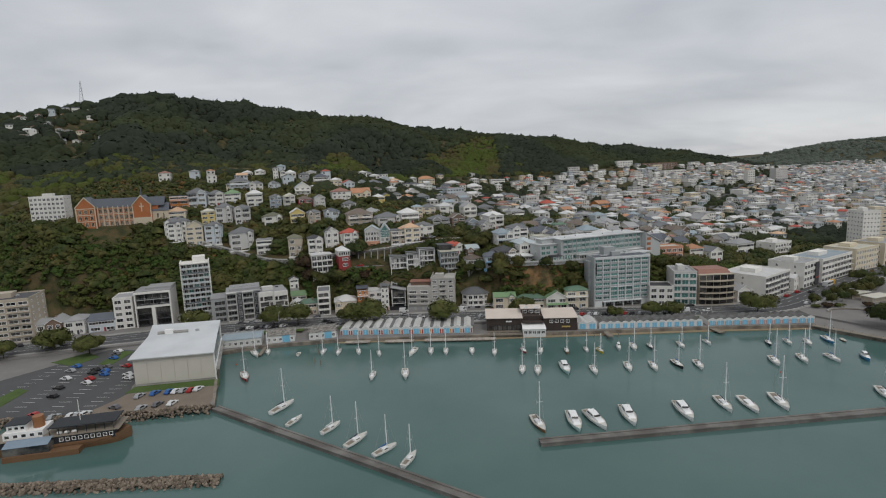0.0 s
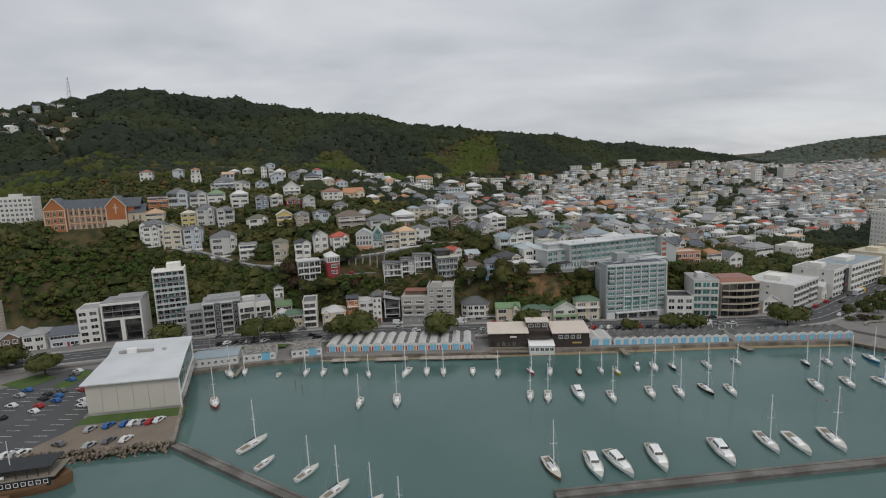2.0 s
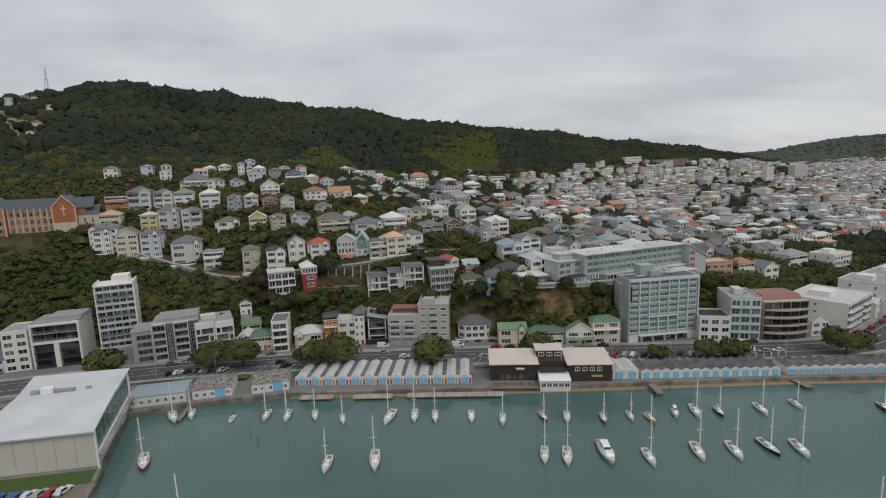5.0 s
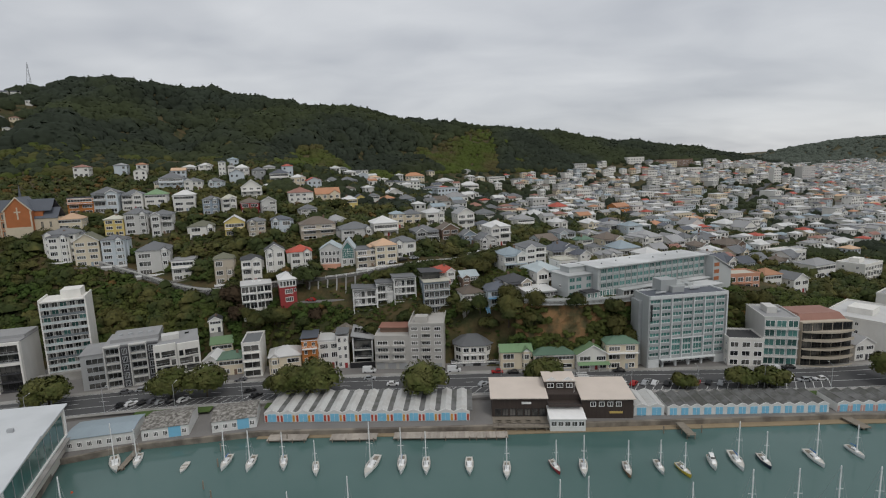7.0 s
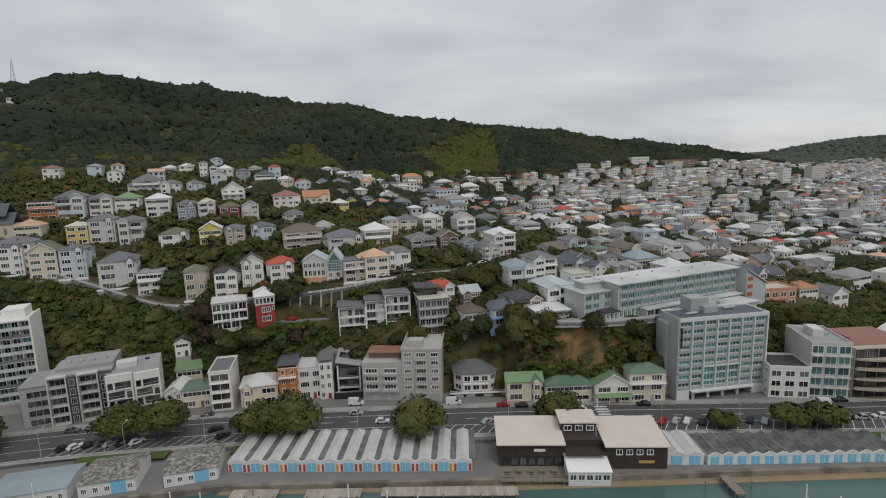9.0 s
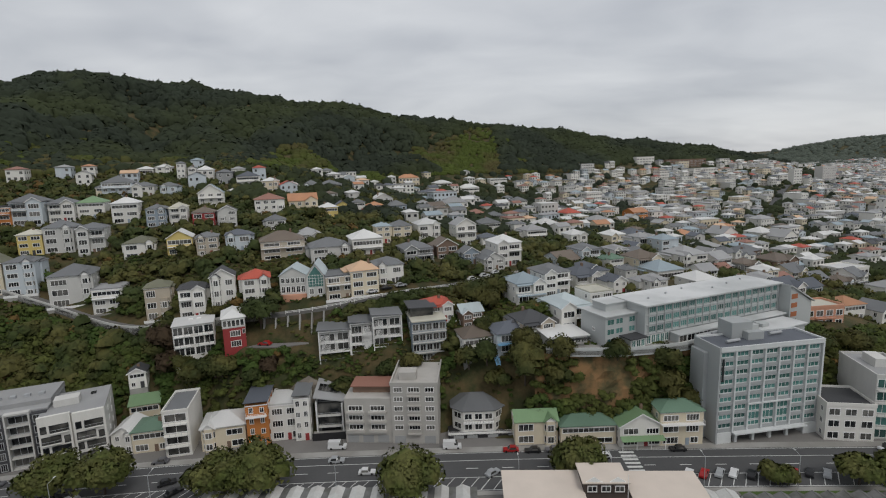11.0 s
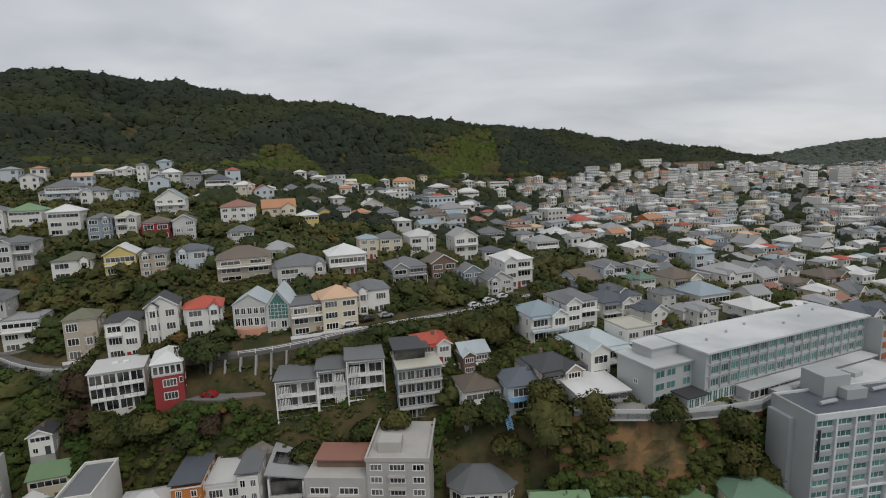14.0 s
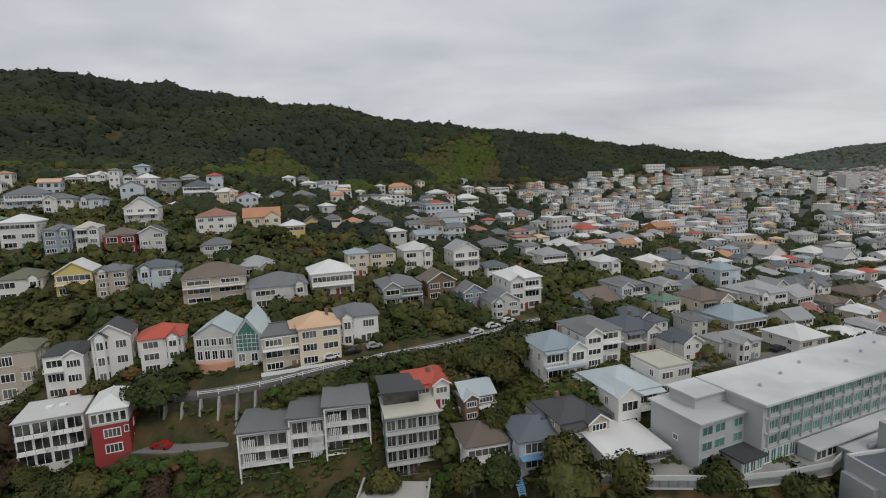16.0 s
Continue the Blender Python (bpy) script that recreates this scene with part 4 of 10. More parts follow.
def dinghy(x, y, heading, l=3.6, paint="white"):
    t = thing("dinghy", pose(x, y, 0, 0, 0, heading), f"small {paint} open dinghy on the water", "dinghy", "boats on moorings")
    part("hull", hull_mesh(l, l * 0.38, 0.5, paint), None, t)
    for k in (-0.15, 0.15):
        part("thwart", Geo().box(-l * 0.16, l * 0.16, l * k - 0.1, l * k + 0.1, 0.46, 0.55), TIMBER, t)
    return t


CAR_PAINT = {c: material("car_paint_" + c, v, 0.3, vary=0.05, spec=0.5) for c, v in {"white": (0.65, 0.65, 0.65), "silver": (0.35, 0.36, 0.37), "black": (0.015, 0.015, 0.017), "red": (0.35, 0.02, 0.02), "blue": (0.03, 0.12, 0.35), "grey": (0.12, 0.12, 0.13)}.items()}
TYRE = material("tyre_rubber", (0.02, 0.02, 0.02), 0.9)
LAMP = material("lamp_lens", (0.6, 0.6, 0.58), 0.2)
TAIL = material("tail_lens", (0.3, 0.01, 0.01), 0.3)
CAR_PROTO = {}


def car(x, y, heading, paint, z=2.52, van=False):
    """A parked car or van: body, glasshouse, windows, wheels and lamps. The nose points along +y."""
    key = (paint, van)
    if key in CAR_PROTO:
        return copy_thing(CAR_PROTO[key], pose(x, y, z, 0, 0, heading))
    l, w, hb, ht = (5.3, 1.95, 1.15, 2.3) if van else (4.4, 1.78, 0.88, 1.46)
    t = thing("van" if van else "car", pose(x, y, z, 0, 0, heading), f"{paint} {'delivery van' if van else 'parked car'} on the asphalt", "van" if van else "car", "parked cars")
    g = Geo()
    prof = [(-l / 2, 0.35), (-l / 2 + 0.06, hb * 0.9), (l / 2 - 0.15, hb * 0.82), (l / 2, 0.5), (l / 2 - 0.03, 0.25), (-l / 2 + 0.05, 0.25)]
    n = len(prof)
    pts = [(-w / 2, a, c) for a, c in prof] + [(w / 2, a, c) for a, c in prof]
    g.solid(pts, [tuple(range(n)), tuple(range(n, 2 * n))[::-1]] + [(i, n + i, n + (i + 1) % n, (i + 1) % n) for i in range(n)])
    part("body", g, CAR_PAINT[paint], t)
    a0, a1, b0, b1 = (-l / 2 + 0.1, l / 2 - 1.0, -l / 2 + 0.16, l / 2 - 1.75) if van else (-l * 0.40, l * 0.2, -l * 0.28, l * 0.05)
    z0 = hb * 0.84
    c = Geo().solid([(-w * 0.47, a0, z0), (w * 0.47, a0, z0), (w * 0.47, a1, z0), (-w * 0.47, a1, z0), (-w * 0.40, b0, ht), (w * 0.40, b0, ht), (w * 0.40, b1, ht), (-w * 0.40, b1, ht)],
                    [(4, 5, 6, 7), (0, 1, 5, 4), (1, 2, 6, 5), (2, 3, 7, 6), (3, 0, 4, 7)])
    cab = part("cab", c, CAR_PAINT[paint], t)
    for s in (-1, 1):
        if van:
            part("side_window", Geo().box(s * w * 0.455 - 0.03, s * w * 0.455 + 0.03, l * 0.12, l * 0.27, 1.3, 1.9), GLASS, cab)
        else:
            part("side_window", Geo().solid([(s * w * 0.475, -l * 0.34, z0 + 0.08), (s * w * 0.475, l * 0.13, z0 + 0.08), (s * w * 0.42, l * 0.035, ht - 0.1), (s * w * 0.42, -l * 0.265, ht - 0.1), (s * w * 0.44, -l * 0.34, z0 + 0.08), (s * w * 0.44, l * 0.13, z0 + 0.08), (s * w * 0.39, l * 0.035, ht - 0.1), (s * w * 0.39, -l * 0.265, ht - 0.1)],
                                            [(0, 1, 2, 3), (7, 6, 5, 4), (0, 4, 5, 1), (1, 5, 6, 2), (2, 6, 7, 3), (3, 7, 4, 0)]), GLASS, cab)
    part("windscreen", Geo().solid([(-w * 0.42, a1 - 0.02, z0 + 0.06), (w * 0.42, a1 - 0.02, z0 + 0.06), (w * 0.37, b1 + 0.06, ht - 0.08), (-w * 0.37, b1 + 0.06, ht - 0.08), (-w * 0.42, a1 + 0.03, z0 + 0.06), (w * 0.42, a1 + 0.03, z0 + 0.06), (w * 0.37, b1 + 0.11, ht - 0.08), (-w * 0.37, b1 + 0.11, ht - 0.08)],
                                   [(7, 6, 5, 4), (0, 1, 2, 3), (0, 4, 5, 1), (1, 5, 6, 2), (2, 6, 7, 3), (3, 7, 4, 0)]), GLASS, cab)
    for s in (-1, 1):
        for k in (-0.31, 0.31):
            part("wheel", Geo().tube((s * (w / 2 - 0.18), l * k, 0.32), (s * (w / 2 + 0.01), l * k, 0.32), 0.32, 0.32, 10), TYRE, t)
    CAR_PROTO[key] = t
    return t


# ---- the waterfront ----
BLUE_DOOR = material("pale_blue_door", (0.20, 0.48, 0.66), 0.6, vary=0.12)
RED_DOOR = material("red_panel", (0.42, 0.07, 0.04), 0.6)
ORANGE_DOOR = material("ochre_panel", (0.60, 0.30, 0.06), 0.6)
PINK_PANEL = material("faded_pink_panel", (0.52, 0.33, 0.29), 0.7, vary=0.2)
SHED_WALL = material("shed_white_paint", (0.66, 0.66, 0.64), 0.7, vary=0.2)
SHED_ROOF = material("shed_roof_sheet", (0.56, 0.56, 0.54), 0.65, vary=0.3, scale=0.3, fine_scale=2.0, second=(0.45, 0.44, 0.42), second_scale=0.3)
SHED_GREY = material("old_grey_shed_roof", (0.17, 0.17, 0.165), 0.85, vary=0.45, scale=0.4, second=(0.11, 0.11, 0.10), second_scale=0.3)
LICHEN = material("lichened_old_roof", (0.13, 0.12, 0.105), 0.95, vary=0.7, scale=0.9, fine_scale=3.0, second=(0.30, 0.285, 0.26), second_scale=1.1)


def gable_sheds(ax, ay, bx, by, n, depth, hgt, rise, name, roof, label, doors, valley=None, z=1.6):
    """A terrace of boat sheds in one roofed row, each bay with its own little gable and doors to the water."""
    L, turn = math.hypot(bx - ax, by - ay), math.degrees(math.atan2(by - ay, bx - ax))
    t = thing(name, pose(ax, ay, z, 0, 0, turn), label, "boat sheds", "boat sheds")
    w = L / n
    body = Geo().box(0, L, 0, depth, -1, hgt)
    part("wall", body, SHED_WALL, t)
    for i in range(n):
        x0, x1 = i * w, (i + 1) * w
        c = (x0 + x1) / 2
        g = Geo()
        gable_wall(g, x0 + 0.02, x1 - 0.02, -0.02, depth, hgt, rise, "y")
        part("gable", g, SHED_WALL, t)
        r = Geo()
        gable_roof(r, x0 + 0.03, x1 - 0.03, 0.0, depth, hgt, rise, "y", 0.0, 0.1)
        r.box(c - 0.12, c + 0.12, -0.2, depth, hgt + rise + 0.06, hgt + rise + 0.16)
        part("roof", r, roof, t)
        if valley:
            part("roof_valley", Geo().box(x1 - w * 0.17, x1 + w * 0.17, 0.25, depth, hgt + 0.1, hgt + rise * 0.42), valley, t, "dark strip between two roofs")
        bb = Geo()
        k = math.atan2(rise, w / 2)
        for s in (-1, 1):
            p = [(c, -0.14, hgt + rise + 0.16), (c + s * w / 2, -0.14, hgt + 0.16), (c + s * w / 2, -0.14, hgt - 0.14), (c, -0.14, hgt + rise - 0.14)]
            bb.solid(p + [(a, b + 0.1, q) for a, b, q in p], [(0, 1, 2, 3), (7, 6, 5, 4), (0, 4, 5, 1), (1, 5, 6, 2), (2, 6, 7, 3), (3, 7, 4, 0)])
        part("bargeboard", bb, TRIM, t)
        dw = w * (0.52 if doors == "mixed" else 0.6)
        d = part("door", Geo().box(c - dw / 2, c + dw / 2, -0.1, 0.01, 0.05, hgt * 0.86), BLUE_DOOR, t)
        part("door_joint", Geo().box(c - 0.03, c + 0.03, -0.12, -0.095, 0.06, hgt * 0.86), TRIM, d)
        if doors in ("mixed", "red"):
            for s, m in ((-0.385, RED_DOOR), (0.385, ORANGE_DOOR if i % 3 and doors == "mixed" else RED_DOOR)):
                part("side_panel", Geo().box(c + s * w - 0.32, c + s * w + 0.32, -0.08, 0.01, 0.1, hgt * 0.72), m if doors == "mixed" else PINK_PANEL, t)
    return t


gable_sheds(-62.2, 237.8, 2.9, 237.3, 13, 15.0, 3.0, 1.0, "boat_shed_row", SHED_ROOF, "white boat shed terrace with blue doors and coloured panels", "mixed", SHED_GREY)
gable_sheds(64.2, 238.9, 113.4, 239.6, 14, 10.0, 2.7, 0.9, "boat_shed_row", SHED_GREY, "white boat shed terrace with blue doors and a grey roof", "blue")
gable_sheds(116.0, 239.8, 166.0, 240.6, 13, 9.0, 2.7, 0.9, "boat_shed_row", SHED_GREY, "white boat shed terrace with red trims and a grey roof", "red")
gable_sheds(53.9, 239.0, 63.2, 239.0, 2, 11.0, 3.0, 0.9, "boat_shed", SHED_ROOF, "pale blue-white pair of boat sheds beside the clubhouse", "blue")


def long_shed(ax, ay, bx, by, depth, hgt, roof, label, rise=1.2, open_door=True):
    L, turn = math.hypot(bx - ax, by - ay), math.degrees(math.atan2(by - ay, bx - ax))
    t = thing("club_shed", pose(ax, ay, 1.6, 0, 0, turn), label, "boat shed", "boat sheds")
    part("wall", Geo().box(0, L, 0, depth, -1, hgt), SHED_WALL, t)
    g = Geo()
    gable_wall(g, 0, L, 0, depth, hgt, rise, "x")
    part("gable", g, SHED_WALL, t)
    r = Geo()
    gable_roof(r, 0, L, 0, depth, hgt, rise, "x", 0.25, 0.12)
    part("roof", r, roof, t)
    n = int(L / 2.3)
    for i in range(n):
        cx = L * (i + 0.5) / n
        if open_door and abs(cx - L * 0.7) < 1.6:
            continue
        window(t, cx, 0, 0.9, 1.4, 1.5, bars=2)
    if open_door:
        part("door", Geo().box(L * 0.7 - 1.7, L * 0.7 + 1.7, -0.1, 0.01, 0.05, hgt - 0.2), BLUE_DOOR, t, "wide pale blue door")
    return t


long_shed(-114.6, 221.6, -97.4, 226.4, 11, 3.6, roof_mat("sky"), "white waterside clubhouse with a row of small windows", 0.7, False)
long_shed(-95.4, 227.2, -82.8, 230.6, 12, 3.5, LICHEN, "white boat shed with a lichened old roof and a blue door")
long_shed(-76, 231.4, -63.6, 234.9, 12, 3.5, LICHEN, "white boat shed with a crumbling grey roof and a blue door")


def clubhouse():
    """The dark timber clubhouse with cream roofs, a raised middle, a terrace and a white glazed front."""
    t = thing("clubhouse", pose(10.0, 239.4, 1.6, 0, 0, -1), "dark timber waterfront clubhouse with cream roofs and a terrace", "clubhouse")
    bm = material("dark_stained_boards", (0.055, 0.042, 0.036), 0.7, vary=0.4, scale=0.5, stretch=(4, 4, 0.3))
    cream = material("cream_membrane_roof", (0.62, 0.54, 0.47), 0.75, vary=0.15, scale=0.2)
    part("wall", Geo().box(0, 17, 0, 13, -1, 6.2), bm, t)
    part("wing_wall", Geo().box(27.5, 43.2, -1.2, 12, -1, 6.3), bm, t)
    part("middle_wall", Geo().box(17, 27.5, 1.5, 12, -1, 6.6), bm, t)
    for a, b, y0, y1, z in ((-0.6, 17.4, -0.8, 13, 6.2), (27.2, 43.7, -2, 12.4, 6.3)):
        r = Geo().solid([(a, y0, z), (b, y0, z), (b, y1, z + 1.1), (a, y1, z + 1.1), (a, y0, z + 0.3), (b, y0, z + 0.3), (b, y1, z + 1.4), (a, y1, z + 1.4)], [(0, 3, 2, 1), (4, 5, 6, 7), (0, 1, 5, 4), (1, 2, 6, 5), (2, 3, 7, 6), (3, 0, 4, 7)])
        part("roof", r, cream, t)
    part("upper_room", Geo().box(17.2, 26.8, 5.5, 12.5, 6.6, 9.2), bm, t)
    part("upper_roof", Geo().box(16.8, 27.2, 5.1, 12.9, 9.2, 9.5), cream, t)
    for s in (17.0, 22.2):
        g = Geo()
        gable_wall(g, s, s + 4.7, 5.35, 5.5, 9.2, 1.5, "y")
        part("white_gable", g, TRIM, t)
    for i in range(7):
        window(t, 1.8 + i * 2.3, 0, 0.3, 1.9, 2.4, bars=1, frame_mat=DARK_METAL)
    for i in range(4):
        window(t, 31 + i * 2.6, -1.2, 3.9, 1.7, 1.5, bars=1)
    for i in range(3):
        window(t, 19 + i * 3, 5.5, 7.1, 2.1, 1.5, bars=1)
    rail(t, 17.2, 27.3, 1.5, 4.6, "terrace", 4.0, DARK_METAL, bm)
    sign = part("sign", Geo().box(9.2, 12.2, -0.12, 0.0, 4.2, 4.9), TRIM, t, "white painted sign")
    part("sign", Geo().box(36, 40, -1.32, -1.2, 1.6, 2.3), material("gilt_sign", (0.5, 0.36, 0.12), 0.5), t, "yellow painted sign")
    f = part("glazed_front", Geo().box(17.0, 27.6, -6.5, -0.5, -3.5, 2.6), SHED_WALL, t, "white glazed front room over the water")
    part("awning", Geo().solid([(16.8, -6.9, 2.5), (27.8, -6.9, 2.5), (27.8, 0.2, 3.6), (16.8, 0.2, 3.6), (16.8, -6.9, 2.65), (27.8, -6.9, 2.65), (27.8, 0.2, 3.75), (16.8, 0.2, 3.75)], [(0, 3, 2, 1), (4, 5, 6, 7), (0, 1, 5, 4), (1, 2, 6, 5), (2, 3, 7, 6), (3, 0, 4, 7)]), TRIM, f)
    for i in range(5):
        window(f, 18.2 + i * 2.05, -6.5, 0.2, 1.8, 1.6, bars=1)
    part("deck", Geo().box(0, 17, -6.5, -0.02, -0.3, 0.05), TIMBER, t, "grey timber deck")
    for i in range(6):
        part("post", Geo().tube((1 + i * 3, -6.2, -4), (1 + i * 3, -6.2, -0.3), 0.18, 0.18, 6), TIMBER, t)
    rail(t, 0.1, 16.9, -5.2, 0.06, "deck_railing", 1.2, DARK_METAL, TIMBER, False)
    for i in range(5):
        x = 2.0 + i * 3
        tb = part("picnic_table", Geo().box(x - 0.8, x + 0.8, -3.6, -2.8, 0.72, 0.78).box(x - 0.8, x + 0.8, -4.1, -3.8, 0.42, 0.46).box(x - 0.8, x + 0.8, -2.6, -2.3, 0.42, 0.46).box(x - 0.5, x - 0.42, -3.9, -2.5, 0.05, 0.72).box(x + 0.42, x + 0.5, -3.9, -2.5, 0.05, 0.72), TIMBER, t)
    part("flagpole", Geo().tube((26, 3, 6.6), (26, 3, 13), 0.06, 0.04, 5), TRIM, t)
    return t


clubhouse()


PALE_TIMBER = material("bleached_timber", (0.36, 0.32, 0.275), 0.85, vary=0.35, scale=0.6, obj=0.3)


def jetty(ax, ay, bx, by, w, label, z=1.1, piles=5, wood=TIMBER):
    L, turn = math.hypot(bx - ax, by - ay), math.degrees(math.atan2(by - ay, bx - ax))
    t = thing("jetty", pose(ax, ay, 0, 0, 0, turn), label, "jetty", "landing stages")
    n = max(3, int(L / 0.9))
    for i in range(n):
        part("plank", Geo().box(L * i / n + 0.02, L * (i + 1) / n - 0.02, -w / 2, w / 2, z - 0.1, z), wood, t)
    part("bearer", Geo().box(0, L, -w / 2 + 0.2, -w / 2 + 0.5, z - 0.45, z - 0.1).box(0, L, w / 2 - 0.5, w / 2 - 0.2, z - 0.45, z - 0.1), TIMBER, t)
    for i in range(piles):
        for s in (-1, 1):
            x = L * (i + 0.2) / max(piles - 0.6, 1)
            part("post", Geo().tube((x, s * (w / 2 - 0.1), -2.5), (x, s * (w / 2 - 0.1), z + 0.35), 0.15, 0.15, 6), TIMBER, t)
    return t


PIER = material("dark_pier_concrete", (0.12, 0.11, 0.10), 0.9, vary=0.4, scale=0.4, second=(0.19, 0.18, 0.165), second_scale=0.12)


def breakwater(line, w, label, z=1.0):
    g = Geo().strip(line, w / 2, -w / 2, z, 0, drop=3.5)
    t = thing("breakwater", pose(0, 0, 0), label, "breakwater")
    part("wall", g, PIER, t)
    part("coping", Geo().strip(line, w / 2 + 0.15, w / 2 - 0.55, z + 0.25, 0, drop=0.3), PIER, t)
    part("coping", Geo().strip(line, -w / 2 + 0.55, -w / 2 - 0.15, z + 0.25, 0, drop=0.3), PIER, t)
    part("walkway", Geo().strip(line, w / 2 - 0.56, -w / 2 + 0.56, z + 0.06, 0, drop=0.05), PIER, t)
    return t


breakwater([(-88, 162.2), (-60, 146), (-20, 123.4), (5, 109), (60, 77.5)], 2.6, "long narrow stone breakwater wall across the harbour")
breakwater([(21, 137), (68, 144), (128.5, 152.7), (180, 160), (230, 167)], 2.8, "dark stone breakwater arm with a concrete coping")


def warehouse():
    """The pale warehouse on the quay, its plan out of square, with a wide sloping roof."""
    t = thing("warehouse", pose(-128.6, 180.3, 1.55, 0, 0, 11.7), "large pale warehouse with a white sloping roof on the quay", "warehouse")
    clad = material("pale_cladding_panel", (0.56, 0.53, 0.47), 0.6, vary=0.1, scale=0.15, obj=0.06)
    sheet = material("white_roof_sheet", (0.60, 0.62, 0.63), 0.5, vary=0.1, scale=0.1, second=(0.54, 0.56, 0.57), second_scale=0.07)
    W, D, k = 29.5, 40.5, 23.5

    def lean(g):
        g.v = [(x - 0.196 * y, 0.981 * y, z) for x, y, z in g.v]
        return g

    def slab(pts, th=0.4):
        return lean(Geo().solid(list(pts) + [(a, b, c + th) for a, b, c in pts], [(0, 3, 2, 1), (4, 5, 6, 7), (0, 1, 5, 4), (1, 2, 6, 5), (2, 3, 7, 6), (3, 0, 4, 7)]))

    part("wall", lean(Geo().solid([(0, 0, -1), (W, 0, -1), (W, D, -1), (1.6, D, -1), (0, 0, 10.9), (W, 0, 10.9), (W, D, 11.6), (1.6, D, 11.6)], [(0, 3, 2, 1), (4, 5, 6, 7), (0, 1, 5, 4), (1, 2, 6, 5), (2, 3, 7, 6), (3, 0, 4, 7)])), clad, t)
    for i in range(6):
        part("panel", lean(Geo().box(W * i / 6 + 0.07, W * (i + 1) / 6 - 0.07, -0.18, -0.003, 0.9, 10.8)), clad, t)
    part("plinth", lean(Geo().box(0, W, -0.25, -0.19, -0.5, 0.8)), CONCRETE, t)
    part("roof", slab([(-1.3, -1.3, 11.0), (W + 0.5, -1.3, 11.0), (W + 0.5, k, 12.4), (1.6, k, 12.4)]), sheet, t)
    part("roof", slab([(1.6, k + 0.02, 12.1), (W + 0.5, k + 0.02, 12.1), (W + 0.5, D + 3.6, 12.1), (0.0, D + 3.6, 12.1)]), sheet, t)
    part("gutter", lean(Geo().box(1.8, W + 0.4, k - 0.1, k + 0.35, 12.52, 12.62)), GALV, t)
    fill = Geo().solid([(W, 0, 10.9), (W, D, 11.6), (W, k, 12.2), (W - 0.3, 0, 10.9), (W - 0.3, D, 11.6), (W - 0.3, k, 12.2)], [(0, 1, 2), (5, 4, 3)])
    part("side_gable", lean(fill), clad, t)
    part("side_glazing", lean(Geo().box(W - 0.05, W + 0.1, 1.2, D - 1.0, 4.6, 10.9)), TEAL_GLASS, t, "dark glazed side wall to the water")
    for i in range(9):
        part("mullion", lean(Geo().box(W + 0.1, W + 0.2, 1.2 + i * 4.75, 1.35 + i * 4.75, 4.6, 10.9)), GALV, t)
    part("edge_frame", lean(Geo().box(W + 0.02, W + 0.45, -0.4, 0.5, 0, 11.0).box(W + 0.02, W + 0.5, 0.5, D, 4.1, 4.6)), TRIM, t, "white frame along the glazed side")
    part("balcony", lean(Geo().box(W + 0.05, W + 1.7, 0.5, D, 3.6, 3.9)), CONCRETE, t)
    part("end_frame", lean(Geo().box(W - 0.6, W + 0.5, D + 0.02, D + 0.6, 0, 12.0)), TRIM, t)
    hut = part("roof_plant", lean(Geo().box(8, 11.5, k + 3, k + 5.2, 12.5, 14.2)), TRIM, t, "white roof plant")
    for a, b in ((5.0, 8.0), (11.5, 17.5)):
        g = Geo().tube((a, k + 4, 12.9), (b, k + 4, 12.9), 0.75, 0.75, 10)
        part("duct", lean(g), CONCRETE, hut, "tan duct")
    part("vent", lean(Geo().box(20.5, 22, k + 4, k + 5, 12.5, 13.4)), GALV, t)
    return t


warehouse()
PLACED.append((-122, 203, 26))
lawn = Geo().prism([(-128.5, 173.5), (-95.5, 180.0), (-98, 186.2), (-128.5, 179.8)], 1.45, 1.62)
tagged(part("lawn", lawn, GRASS), "strip of mown grass before the warehouse", "lawn", kind="structure")
yard = Geo().prism([(-132, 156), (-90.5, 163), (-95.3, 179.6), (-128.4, 173)], 1.45, 1.58)
tagged(part("gravel_yard", yard, GRAVEL), "brown gravel parking yard beside the quay", "car park", kind="structure")
lot = Geo().prism([(-212, 153), (-132.5, 156.5), (-128, 168.5), (-127, 175), (-130, 180), (-142, 221), (-170, 224)], 1.45, 1.59)
tagged(part("car_park", lot, ASPHALT), "grey asphalt car park with white bay lines", "car park", kind="structure")
for ring in ([(-260, 175), (-200, 165), (-196, 178), (-215, 205), (-262, 196)], [(-186, 208), (-172, 203), (-168, 214), (-178, 220)], [(-162, 205), (-155, 203), (-156, 220), (-163, 222)], [(-176, 164), (-168, 162), (-170, 178), (-176, 180)]):
    tagged(part("lawn", Geo().prism(ring, 1.45, 1.7), GRASS), "mown green grass in the waterfront park", "lawn", kind="structure")
lines = Geo()
for i in range(13):
    for x in (-134, -146, -160, -174):
        y = 160 + i * 3.6
        lines.box(x - 2.4 - i * 0.25, x + 2.4 - i * 0.25, y, y + 0.16, 1.592, 1.6)
tagged(part("bay_lines", lines, PAINT_LINE), "white parking bay lines", "road marking", kind="structure")


